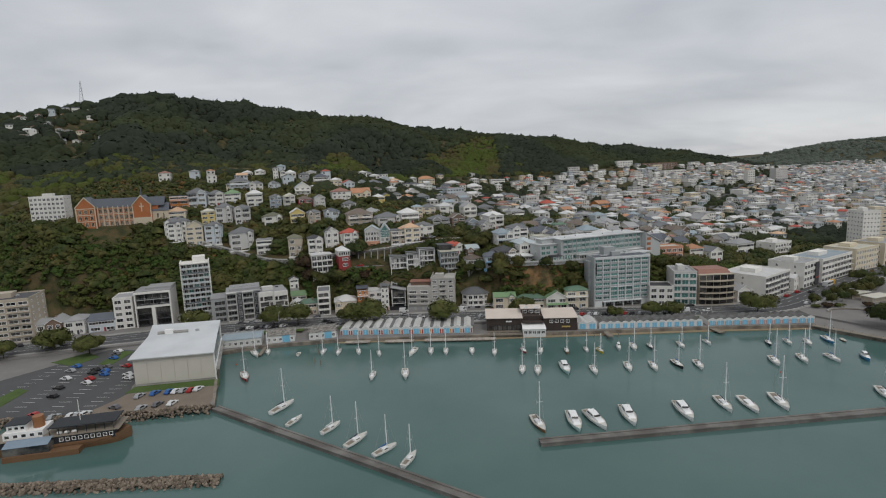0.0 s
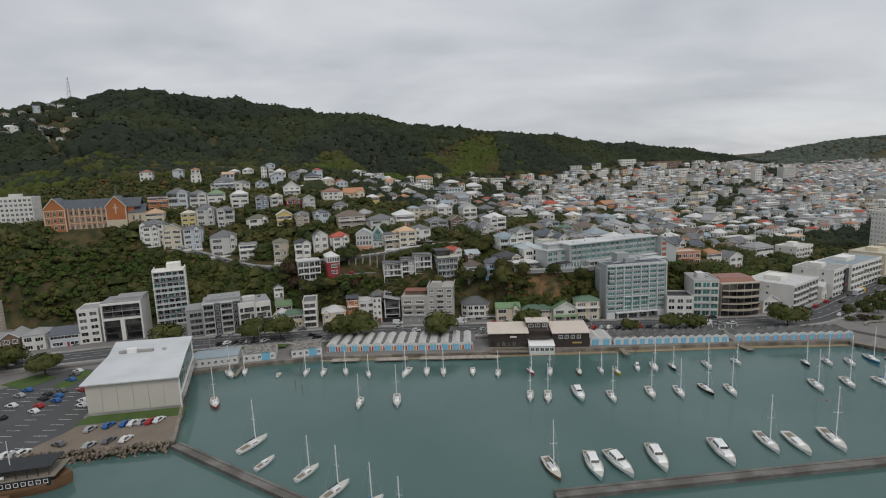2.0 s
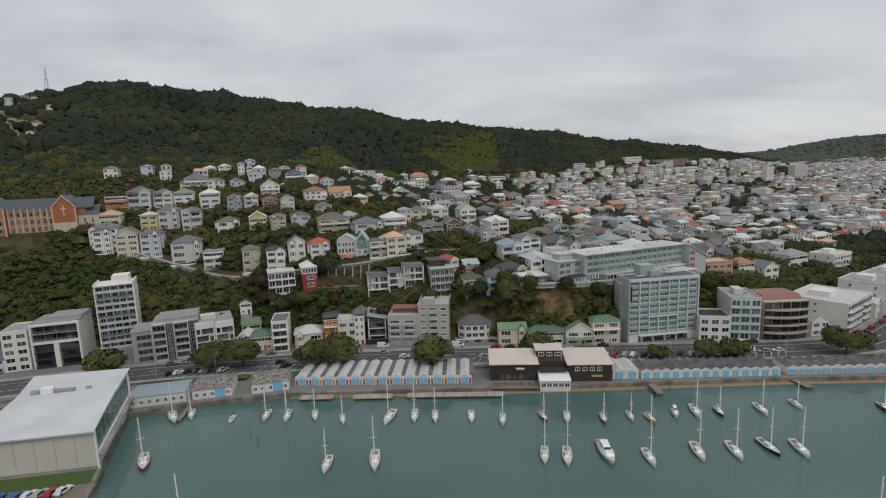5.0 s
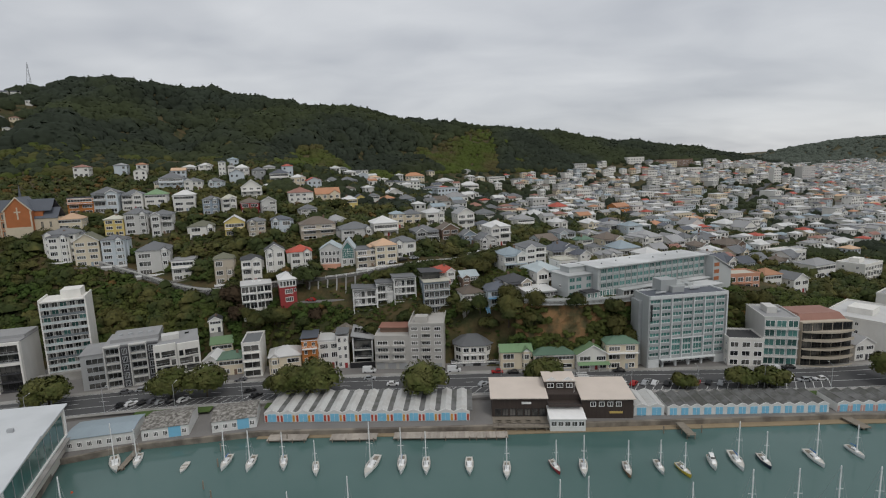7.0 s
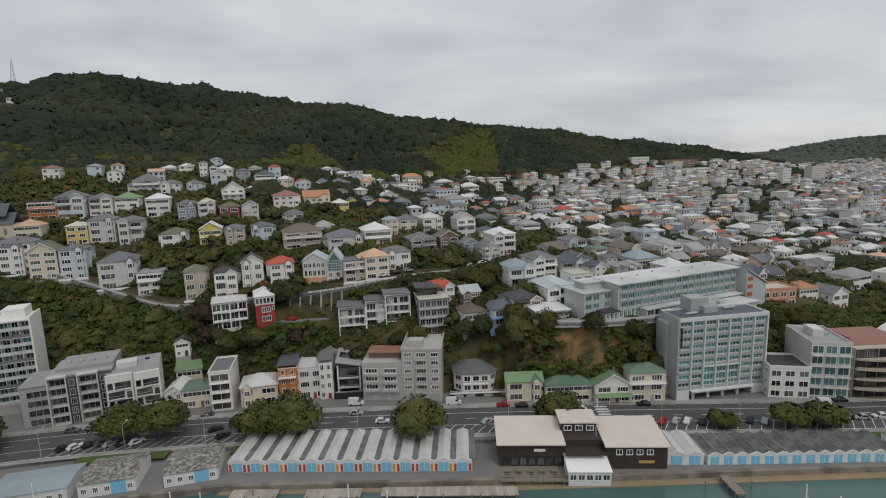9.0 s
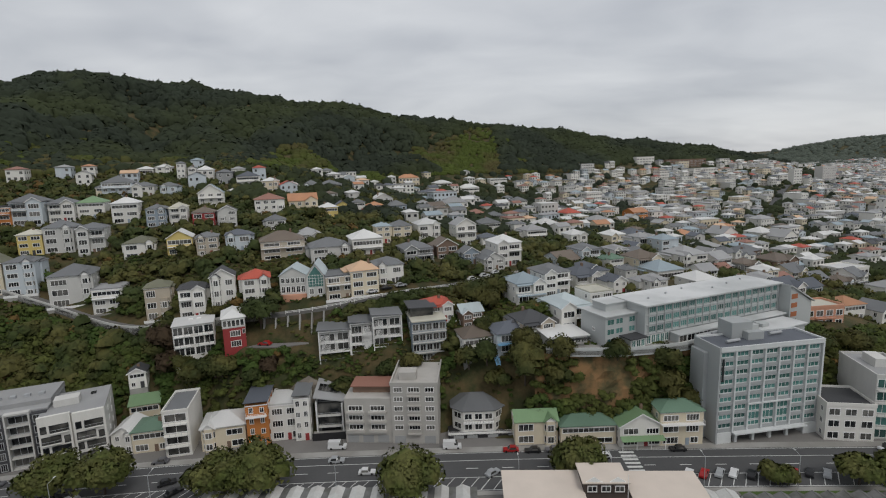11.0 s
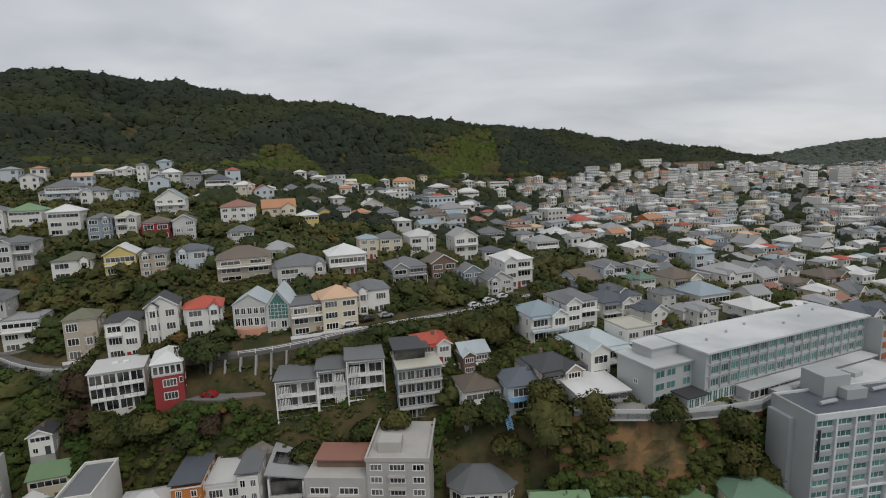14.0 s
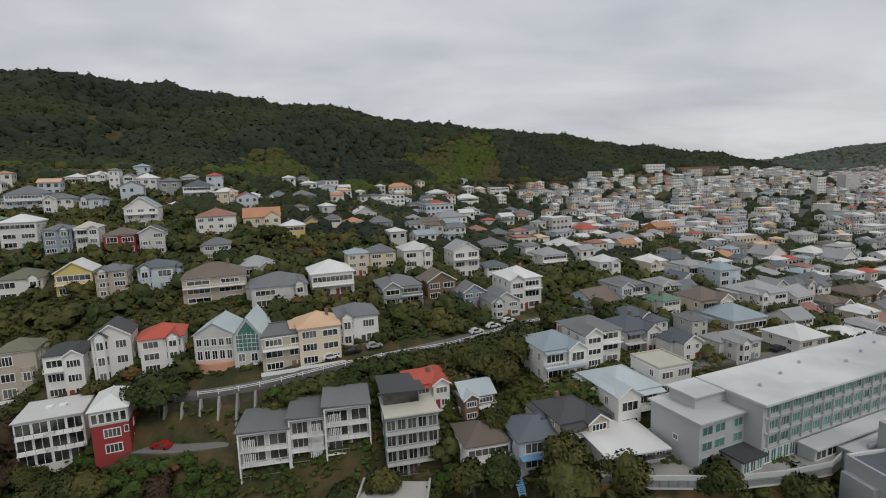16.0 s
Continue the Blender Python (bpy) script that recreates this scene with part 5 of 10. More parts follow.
def rocks(line, spread, n, label, tall=1.6, base=-0.8):
    """Heaped boulders along a line, too many to count."""
    rng = np.random.default_rng(5)
    verts, faces = [], []
    cube = np.array([(-1, -1, -1), (1, -1, -1), (1, 1, -1), (-1, 1, -1), (-1, -1, 1), (1, -1, 1), (1, 1, 1), (-1, 1, 1)], float)
    fc = np.array([(0, 3, 2, 1), (4, 5, 6, 7), (0, 1, 5, 4), (1, 2, 6, 5), (2, 3, 7, 6), (3, 0, 4, 7)])
    seg = [(Vector(a), Vector(b)) for a, b in zip(line, line[1:])]
    total = sum((b - a).length for a, b in seg)
    for i in range(n):
        s = rng.uniform(0, total)
        for a, b in seg:
            if s <= (b - a).length:
                break
            s -= (b - a).length
        d = (b - a).normalized()
        o = rng.normal() * 0.42
        o = max(-1, min(1, o))
        p = a + d * s + Vector((-d.y, d.x)) * o * spread
        r = rng.uniform(0.24, 0.6)
        k = cube * (rng.uniform(0.55, 1.0, (8, 1))) * r * rng.uniform(0.7, 1.2, (1, 3))
        q = Euler(rng.uniform(0, 6, 3)).to_matrix()
        k = k @ np.array(q).T
        faces.append(fc + 8 * len(verts))
        verts.append(k + np.array([p.x, p.y, base + tall * (1 - abs(o)) * rng.uniform(0.7, 1.1) + 0.4]))
    me = quads("rocks", np.concatenate(verts), np.concatenate(faces), material("rip_rap_rock", (0.19, 0.155, 0.12), 0.9, vary=0.4, scale=0.8, island=0.9))
    return tagged(new("rocks", me), label, "rocks", kind="stuff")


rocks([(-190, 112.5), (-121, 117.2), (-66, 120.5)], 2.9, 3600, "heaped brown rip-rap rock breakwater", 2.0)
rocks([(-260, 145), (-200, 149), (-157, 152.6), (-116, 156.5), (-89, 161.5)], 2.6, 2400, "grey rip-rap rocks along the quay foot", 2.4, -0.4)


def ferry():
    """The old steamer moored as a restaurant: timber hull, dark upper works, white house, awning."""
    t = thing("old_ferry", pose(-126, 140.4, 0, 0, 0, 15), "old ferry with a brown timber hull and dark upper deck", "ferry")
    hullm = material("brown_hull_timber", (0.17, 0.095, 0.05), 0.7, vary=0.3, scale=0.5, stretch=(0.3, 1, 2))
    dark = material("charcoal_upper_works", (0.03, 0.033, 0.038), 0.6, vary=0.3)
    L, B = 40.0, 9.5
    rows = []
    for i in range(17):
        k = i / 16
        e = abs(2 * k - 1)
        half = B / 2 * (1 - e ** 4.5) ** 0.6 + 0.05
        x = -L / 2 + L * k
        rows.append([(x, -half, 2.3 + 0.9 * e ** 3), (x, -half * 0.98, 1.2 + 0.3 * e), (x * 0.985, -half * 0.85, -0.4), (x * 0.985, half * 0.85, -0.4), (x, half * 0.98, 1.2 + 0.3 * e), (x, half, 2.3 + 0.9 * e ** 3)])
    g = Geo()
    for a, b in zip(rows, rows[1:]):
        for j in range(5):
            g.face([a[j], b[j], b[j + 1], a[j + 1]])
        g.face([a[0], a[5], b[5], b[0]])
    part("hull", g, hullm, t)
    rub = Geo()
    for a, b in zip(rows, rows[1:]):
        rub.face([(a[0][0], a[0][1] - 0.15, a[0][2] - 0.5), (b[0][0], b[0][1] - 0.15, b[0][2] - 0.5), (b[0][0], b[0][1] - 0.15, b[0][2] + 0.25), (a[0][0], a[0][1] - 0.15, a[0][2] + 0.25)])
    part("rubbing_strake", rub, hullm, t)
    part("lower_house", Geo().box(-16, 16.5, -3.9, 3.9, 2.2, 4.6), dark, t)
    part("upper_deck", Geo().box(-17, 18, -4.3, 4.3, 4.6, 4.8), TIMBER, t)
    part("white_house", Geo().box(-13.5, -3, -3.2, 3.2, 4.8, 7.0), TRIM, t)
    part("wheelhouse", Geo().box(-12.5, -7.5, -2.6, 2.6, 7.0, 9.2), TRIM, t)
    part("wheelhouse_roof", Geo().box(-13, -7, -3, 3, 9.2, 9.4), dark, t)
    part("funnel", Geo().tube((-5.2, 0, 7.0), (-5.2, 0, 10.4), 1.5, 1.5, 14), material("copper_funnel", (0.28, 0.13, 0.06), 0.5, vary=0.3), t)
    part("saloon_roof", Geo().box(-1.5, 17, -3.6, 3.6, 7.0, 7.25), dark, t)
    for i in range(8):
        part("post", Geo().box(-1.2 + i * 2.5, -1.05 + i * 2.5, -3.55, -3.4, 4.8, 7.0), dark, t)
    part("awning", Geo().solid([(-12, -7.2, 4.0), (0, -7.2, 4.0), (0, -3.9, 5.0), (-12, -3.9, 5.0), (-12, -7.2, 4.1), (0, -7.2, 4.1), (0, -3.9, 5.1), (-12, -3.9, 5.1)], [(0, 3, 2, 1), (4, 5, 6, 7), (0, 1, 5, 4), (1, 2, 6, 5), (2, 3, 7, 6), (3, 0, 4, 7)]), material("blue_grey_awning", (0.22, 0.28, 0.34), 0.7), t)
    part("pontoon", Geo().box(-12, 8, -7.8, -4.2, -0.5, 1.6), hullm, t)
    part("pontoon_room", Geo().box(-12, 0, -7.0, -4.0, 1.6, 4.0), GLASS, t)
    for i in range(9):
        window(t, 2 + i * 1.7, -3.9, 2.9, 1.1, 1.1, bars=0, joined=True)
    for i in range(5):
        window(t, -12.4 + i * 2.2, -3.2, 5.3, 1.5, 1.2, bars=0, joined=True)
    for i in range(3):
        window(t, -11.5 + i * 1.6, -2.6, 7.7, 1.2, 1.0, bars=0, joined=True)
    part("mast", Geo().tube((6, 0, 7.2), (6, 0, 14), 0.12, 0.07, 6), TRIM, t)
    for i in range(3):
        part("raft_canister", Geo().tube((0.5 + i * 2, -2.5, 5.1), (1.7 + i * 2, -2.5, 5.1), 0.4, 0.4, 8), TRIM, t)
    return t


ferry()


def hotel():
    """The slab hotel: seven bays of teal windows between white fins on a dark ground floor."""
    turn = math.degrees(math.atan2(279.6 - 273.3, 102.2 - 70.2))
    t = thing("hotel", pose(70.2, 273.3, 2.5, 0, 0, turn), "grey slab hotel with white fins and rows of teal windows", "hotel")
    W, D, H = 32.6, 10.8, 27.2
    grey = material("hotel_grey_cladding", (0.37, 0.385, 0.385), 0.6, vary=0.1, scale=0.15, stretch=(1, 1, 0.3))
    fin = material("hotel_fin_paint", (0.62, 0.635, 0.63), 0.6, vary=0.1)
    part("wall", Geo().box(0.4, W - 0.4, 0.7, D, 3.2, H).box(1, W - 1, 3.5, D, -2, 3.2), grey, t)
    part("end_wall", Geo().box(0, 0.5, 0, D, 0.2, H + 0.7), grey, t)
    part("end_wall", Geo().box(W - 0.5, W, 0, D, 0.2, H + 0.7), fin, t)
    part("base_wall", Geo().box(0.5, 4.8, 0, 3.5, 0.0, 3.2), fin, t)
    part("base_wall", Geo().box(W - 4.8, W - 0.5, 0, 3.5, 0.0, 3.2), fin, t)
    part("roof", Geo().box(0.5, W - 0.5, 0.2, D, H, H + 0.2), roof_mat("slate"), t)
    part("parapet", Geo().box(0.5, W - 0.5, 0, 0.4, H - 0.6, H + 0.7).box(0.5, W - 0.5, D - 0.4, D, H - 0.1, H + 0.7), fin, t)
    cw = (W - 1.4) / 7
    rows, st = 9, (H - 0.8 - 3.3) / 9
    for i in range(8):
        x = 0.7 + cw * i
        if 0 < i < 7:
            part("fin", Geo().box(x - 0.22, x + 0.22, -0.05, 0.75, 3.2, H - 0.55), fin, t)
    for r in range(rows):
        z = 3.3 + st * r
        tall = r in (1, 2)
        for i in range(7):
            x = 0.7 + cw * (i + 0.5)
            mid = 2 <= i <= 4 and r in (1, 2)
            window(t, x, 0.7, z + (0.2 if mid else 1.05), cw - 0.55, st - (0.3 if mid else 1.15), glass=TEAL_GLASS, frame_mat=fin, bars=2)
            if not mid:
                part("spandrel", Geo().box(x - cw / 2 + 0.22, x + cw / 2 - 0.22, 0.3, 0.72, z, z + 1.0), grey, t)
    part("cornice", Geo().box(2 * cw + 0.5, 5 * cw + 0.9, -0.15, 0.3, 3.3 + 3 * st - 0.25, 3.3 + 3 * st + 0.1), fin, t)
    part("canopy", Geo().box(5, W - 5, -1.4, 0.5, 2.9, 3.25), fin, t)
    for i in range(5):
        x = 6.5 + i * 5.4
        part("column", Geo().box(x - 0.4, x + 0.4, 0.2, 1.0, 0, 3.0), fin, t)
    for i in range(6):
        window(t, 5.5 + i * 4.6, 3.5, 0.1, 3.8, 2.6, bars=2, name="shop_window", glass=GLASS)
    part("lift_tower", Geo().box(-1.3, 0.0, 4.5, D - 0.6, -2, H - 2.0), grey, t)
    pl = part("plant_room", Geo().box(9, 15.5, 7, D + 2, H - 4, H + 4.8), grey, t)
    part("tank", Geo().box(12.5, 17.5, 4.9, 6.98, H + 0.2, H + 2.4), grey, pl)
    for i in range(3):
        part("roof_duct", Geo().tube((5 + i * 8, 4 + i * 1.5, H + 0.8), (9.5 + i * 8, 4.6 + i * 1.5, H + 0.8), 0.45, 0.45, 8), GALV, t)
    part("sign", Geo().box(0.9, 1.5, -0.06, 0.0, H - 9, H - 2.5), DARK_METAL, t, "dark upright sign lettering bars")
    return t


hotel()
PLACED.append((85, 290, 24))


def hotel_wing():
    """The long four-storey wing up on the terrace, stepped down at its near end."""
    t = thing("hotel_wing", pose(54.6, 285.6, 27.3, 0, 0, 24.6), "long pale grey four-storey hotel wing with teal windows", "hotel")
    grey = material("wing_render", (0.45, 0.465, 0.46), 0.7, vary=0.12, scale=0.15)
    pale = material("wing_white_roof", (0.62, 0.625, 0.62), 0.6, vary=0.15, scale=0.1, second=(0.47, 0.48, 0.475), second_scale=0.06)
    st = 2.9
    L, D, H = 58.0, 13.0, 4 * st
    part("wall", Geo().box(0, L, 0, D, -6, H), grey, t)
    part("roof", Geo().box(-0.7, L + 0.5, -1.0, D + 0.7, H, H + 0.45), pale, t)
    part("end_block", Geo().box(-11.5, -0.02, 3.4, D + 1.5, -6, 3 * st + 0.3), grey, t)
    part("end_roof", Geo().box(-12, -0.02, 2.8, D + 2, 3 * st + 0.3, 3 * st + 0.65), pale, t)
    part("penthouse", Geo().box(-8, -0.02, 7.5, D + 0.5, 3 * st + 0.65, 4 * st - 0.1), grey, t)
    part("penthouse_roof", Geo().box(-8.5, -0.71, 7, D + 1, 4 * st - 0.1, 4 * st + 0.2), pale, t)
    n = 18
    for f in range(1, 4):
        for i in range(n):
            x = 1.2 + (L - 2.0) * (i + 0.5) / n
            window(t, x, 0, f * st + 0.7, 2.75, 1.85, glass=TEAL_GLASS, bars=2, frame_mat=grey)
        part("sill_band", Geo().box(0.5, L - 0.5, -0.32, -0.003, f * st + 0.02, f * st + 0.4), grey, t)
    for i in range(n + 1):
        x = 1.2 + (L - 2.0) * i / n
        part("fin", Geo().box(x - 0.1, x + 0.1, -0.45, -0.004, st, H - 0.05), grey, t)
    for f in range(3):
        for x in (-9.6, -6.4):
            window(t, x, 3.4, f * st + 0.7, 2.7, 1.8, glass=TEAL_GLASS, bars=1, frame_mat=grey)
        window(t, -1.7, 3.4, f * st + 0.7, 2.4, 1.8, glass=TEAL_GLASS, bars=1, frame_mat=grey)
    window(t, -11.5, 8.5, st + 0.9, 1.2, 1.1, -90, bars=1)
    part("entry_box", Geo().box(-5.8, -0.1, -0.6, 3.38, -1, 2.7), grey, t)
    part("entry_roof", Geo().box(-6.4, 0.1, -1.4, 3.39, 2.7, 3.0), roof_mat("dark"), t)
    for x in (-4.6, -2.9, -1.2):
        window(t, x, -0.6, 0.1, 1.5, 2.2, glass=TEAL_GLASS)
    for i in range(5):
        window(t, 1.6 + i * 1.75, 0, 0.1, 1.6, 2.6, glass=TEAL_GLASS, bars=1, frame_mat=TRIM)
    part("restaurant_wall", Geo().box(9.5, L - 2, -3.4, -0.46, -6, 2.4).box(16, L - 4, -11.5, -3.42, -6, 1.6), grey, t)
    part("restaurant_roof", Geo().box(9.2, L - 1.5, -4.2, -0.46, 2.4, 2.75).box(15.5, L - 3.5, -12.1, -4.22, 1.6, 1.95), pale, t)
    for i in range(4):
        window(t, 11.5 + i * 3.3, -3.4, 0.1, 3.1, 2.1, bars=1, glass=GLASS)
    for i in range(8):
        window(t, 18.2 + i * 3.6, -11.5, -1.4, 3.4, 2.3, bars=2, glass=GLASS)
    part("link_bridge", Geo().box(18, 24, -14, -11.55, -6, -0.8), grey, t)
    part("link_roof", Geo().box(17.6, 24.4, -14.4, -11.56, -0.8, -0.5), roof_mat("slate"), t)
    bx = part("roof_box", Geo().box(30, 36, -9.2, -5.5, 1.95, 3.4).box(38, 41, -9, -6, 1.95, 3.0), grey, t)
    for i in range(3):
        part("duct", Geo().tube((19 + i * 4, -7, 2.5), (22 + i * 4, -7, 2.5), 0.4, 0.4, 8), GALV, bx)
    part("gable_end", Geo().solid([(L + 0.02, -4, -4), (L + 11, -4, -4), (L + 11, D + 2, -4), (L + 0.02, D + 2, -4), (L + 0.02, -4, H - 0.2), (L + 11, -4, 5), (L + 11, D + 2, 5), (L + 0.02, D + 2, H - 0.2)], [(0, 3, 2, 1), (4, 5, 6, 7), (0, 1, 5, 4), (1, 2, 6, 5), (2, 3, 7, 6), (3, 0, 4, 7)]), grey, t)
    part("gable_roof", Geo().solid([(L - 0.3, -4.6, H - 0.1), (L + 12, -4.6, 4.9), (L + 12, D + 2.5, 4.9), (L - 0.3, D + 2.5, H - 0.1), (L - 0.3, -4.6, H + 0.3), (L + 12, -4.6, 5.3), (L + 12, D + 2.5, 5.3), (L - 0.3, D + 2.5, H + 0.3)], [(0, 3, 2, 1), (4, 5, 6, 7), (0, 1, 5, 4), (1, 2, 6, 5), (2, 3, 7, 6), (3, 0, 4, 7)]), pale, t)
    for i in range(3):
        part("brick_panel", Geo().box(L + 0.6, L + 3.5, -4.12, -4.0, 1.0 + i * 3, 2.6 + i * 3), wall_mat("brick"), t)
    for i in range(6):
        part("roof_vent", Geo().tube((6 + i * 9, 5 + (i % 3) * 2, H + 0.45), (6 + i * 9, 5 + (i % 3) * 2, H + 1.0), 0.35, 0.3, 7), GALV, t)
    terrace = part("terrace", Geo().prism([(25.5, 283.2), (34, 281.7), (47.7, 281.2), (57.5, 282.6), (67, 285), (75, 291), (62, 290), (50, 290), (36, 294), (27, 292)], 26.0, 27.3), CONCRETE)
    tagged(terrace, "pale concrete terrace slab above the clay bank", "terrace", kind="structure")
    part("upstand", Geo().strip([(25.5, 283.2), (34, 281.7), (47.7, 281.2), (57.5, 282.6), (67, 285), (75, 291)], 0.3, 0.0, 28.2, 0, drop=2.6), material("terrace_upstand", (0.5, 0.51, 0.5), 0.7, vary=0.15), terrace)
    for k in range(5):
        PLACED.append((54 + k * 11, 292 + k * 5.0, 11))
    PLACED.append((45, 291, 8))
    PLACED.append((66, 286, 8))
    return t


hotel_wing()
low = thing("pavilion", pose(34.0, 286.5, 27.3, 0, 0, 14), "low white pavilion with a flat roof and glazed front", "pavilion")
part("wall", Geo().box(-7.5, 4.6, 0, 11, -6, 2.9), wall_mat("white"), low)
part("roof", Geo().box(-8, 5, -1.2, 11.4, 2.9, 3.2), roof_mat("white"), low)
part("awning", Geo().box(-7.5, 4.6, -2.2, -1.21, 2.3, 2.45), GLASS, low, "glazed canopy")
for i in range(6):
    window(low, -6.4 + i * 2.0, 0, 0.7, 1.9, 1.6, bars=2)
PLACED.append((31, 292, 8))
# the bare bank under the terrace
bank = Geo()
brng = random.Random(4)
rows = []
for j in range(9):
    k = j / 8
    rows.append([(22 + 50 * i / 20, 278.5 + 4.6 * k + 1.2 * abs(i - 9) / 10 * (1 - k) + brng.uniform(-0.7, 0.7) + (max(0, i - 14) * 0.9), 6 + 20.3 * k) for i in range(21)])
for a, c in zip(rows, rows[1:]):
    for i in range(20):
        bank.face([a[i], a[i + 1], c[i + 1], c[i]])
tagged(part("clay_bank", bank, CLAY), "steep orange-brown clay bank under the terrace", "bank", kind="structure")


def monastery():
    """The brick monastery on the cliff: arcaded wing, two gabled fronts with a cross, slate roofs, spire."""
    t = thing("monastery", pose(-253, 320.5, 51.6, 0, 0, 21), "red-brick monastery with cream trim and slate roofs", "monastery")
    brick = material("monastery_brick", (0.42, 0.15, 0.06), 0.85, vary=0.25, scale=0.4, bump=0.03)
    slate = roof_mat("slate")
    stone = material("cream_stone_trim", (0.58, 0.50, 0.38), 0.8, vary=0.15)
    part("wall", Geo().box(0, 52, 2, 15, -9, 13.5), brick, t)
    r = Geo()
    gable_roof(r, 8, 56, 2, 15, 13.5, 5.5, "x", 0.4, 0.2)
    part("roof", r, slate, t)
    for x0, x1, y0 in ((-1, 11.5, -0.8), (35.5, 48, -1.6)):
        g = Geo().box(x0, x1, y0, 14, -9, 13.8)
        gable_wall(g, x0, x1, y0, 14, 13.8, 6.6, "y")
        gb = part("gabled_front", g, brick, t)
        rr = Geo()
        gable_roof(rr, x0, x1, y0, 14, 13.9, 6.6, "y", 0.35, 0.2)
        part("roof", rr, slate, gb)
        c = (x0 + x1) / 2
        b = Geo()
        for s in (-1, 1):
            p = [(c, y0 - 0.5, 20.9), (c + s * 6.7, y0 - 0.5, 13.9), (c + s * 6.7, y0 - 0.5, 13.2), (c, y0 - 0.5, 20.1)]
            b.solid(p + [(u, v + 0.4, q) for u, v, q in p], [(0, 1, 2, 3), (7, 6, 5, 4), (0, 4, 5, 1), (1, 5, 6, 2), (2, 6, 7, 3), (3, 7, 4, 0)])
            b.box(c + s * 6.0 - 0.35, c + s * 6.0 + 0.35, y0 - 0.3, y0 - 0.003, -1, 13.5)
        part("gable_coping", b, stone, gb)
        if x0 > 0:
            part("cross", Geo().box(c - 0.3, c + 0.3, y0 - 0.25, y0 - 0.003, 9.5, 15.5).box(c - 1.5, c + 1.5, y0 - 0.24, y0 - 0.004, 12.8, 13.5), stone, gb, "cream stone cross")
            part("base_band", Geo().box(x0 - 0.1, x1 + 0.1, y0 - 0.22, y0 - 0.002, -3, 5.5), stone, gb)
        else:
            for f in range(3):
                for i in range(3):
                    window(gb, x0 + 2.6 + i * 3.6, y0, 1.0 + f * 4.3, 2.0, 2.6, bars=1, frame_mat=stone, joined=True)
                part("band", Geo().box(x0, x1, y0 - 0.14, y0 - 0.002, 4.2 + f * 4.3, 4.7 + f * 4.3), stone, gb)
    for f in range(3):
        for i in range(7):
            window(t, 13.8 + i * 3.3, 2, 0.8 + f * 4.4, 1.9, 2.7, bars=1, frame_mat=stone, joined=True)
        part("band", Geo().box(11.5, 35.5, 1.7, 1.998, 4.1 + f * 4.4, 4.6 + f * 4.4), stone, t)
    for i in range(8):
        part("pier", Geo().box(11.9 + i * 3.3, 12.5 + i * 3.3, 1.5, 1.997, -1, 14.0), stone, t)
    part("apse", Geo().box(48, 59, 1, 13, -9, 9.5), stone, t, "cream stone lower chapel wall")
    rr = Geo()
    gable_roof(rr, 48, 59, 1, 13, 9.5, 5.0, "x", 0.3, 0.2)
    part("roof", rr, slate, t)
    for i in range(2):
        window(t, 51.5 + i * 4, 1, 4.5, 1.4, 3.2, bars=1, frame_mat=stone, joined=True)
    part("spire", Geo().tube((40, 9, 19.5), (40, 9, 27), 0.9, 0.03, 8).box(39.3, 40.7, 8.3, 9.7, 17.5, 20), slate, t)
    t.scale = (0.90, 0.95, 0.98)
    PLACED.append((-235, 333, 20))
    PLACED.append((-215, 343, 14))
    return t


monastery()
block(-282, 331, 20, 20, 13, 6, 2.95, "white", "white six-storey block of flats above the bush", 8, base=55, side=1)


# ---- houses on the hill ----
house(-203.3, 453.0, 20, 8.2, 8.7, 1, 3.43, "hip", "palegrey", "grey")
house(-201.0, 467.5, 20, 9.3, 9.8, 1, 3.62, "hip", "white", "white")
house(-188.8, 467.7, 20, 9.5, 10.0, 2, 2.50, "hip", "white", "white", "bay")
house(-187.0, 417.4, 22, 14.5, 14.0, 3, 2.64, "hip", "paleblue", "grey", "deck")
house(-173.3, 419.2, 22, 10.7, 11.3, 2, 2.99, "hip", "white", "grey")
house(-158.2, 417.8, 22, 8.5, 8.9, 2, 3.59, "hip", "paleblue", "grey", "bay")
house(-167.0, 448.4, 20, 4.5, 7.0, 4, 3.08, "hip", "white", "grey")
house(-161.5, 450.8, 20, 4.5, 7.0, 3, 3.11, "gable", "white", "grey")
house(-156.8, 457.4, 20, 9.8, 10.3, 2, 3.48, "hip", "white", "white")
house(-143.9, 455.6, 20, 9.2, 9.7, 2, 3.60, "hip", "grey", "grey")
house(-126.8, 449.9, 20, 13.1, 13.7, 3, 2.91, "hip", "white", "slate", "deck")
house(-114.2, 452.4, 20, 10.8, 11.4, 2, 3.69, "hip", "cream", "white", "bay")
house(-103.5, 460.1, 20, 13.0, 13.7, 2, 2.63, "hip", "white", "white", "veranda")
house(-94.6, 473.0, 20, 11.2, 11.7, 2, 2.50, "hip", "paleblue", "grey", "bay")
house(-86.6, 491.3, 20, 14.8, 14.0, 2, 2.50, "hip", "palegrey", "grey")
house(-194.3, 415.7, 22, 5.7, 7.0, 2, 2.71, "hip", "cream", "grey")
house(-159.3, 380.6, 22, 11.3, 11.8, 3, 3.26, "hip", "white", "white")
house(-141.7, 376.5, 22, 8.7, 9.1, 3, 2.91, "hip", "greyblue", "grey", "bay")
house(-131.0, 377.0, 22, 7.4, 7.8, 3, 2.98, "hip", "white", "cream")
house(-130.9, 409.3, 22, 12.5, 13.1, 3, 2.70, "gable", "white", "sky", "deck")
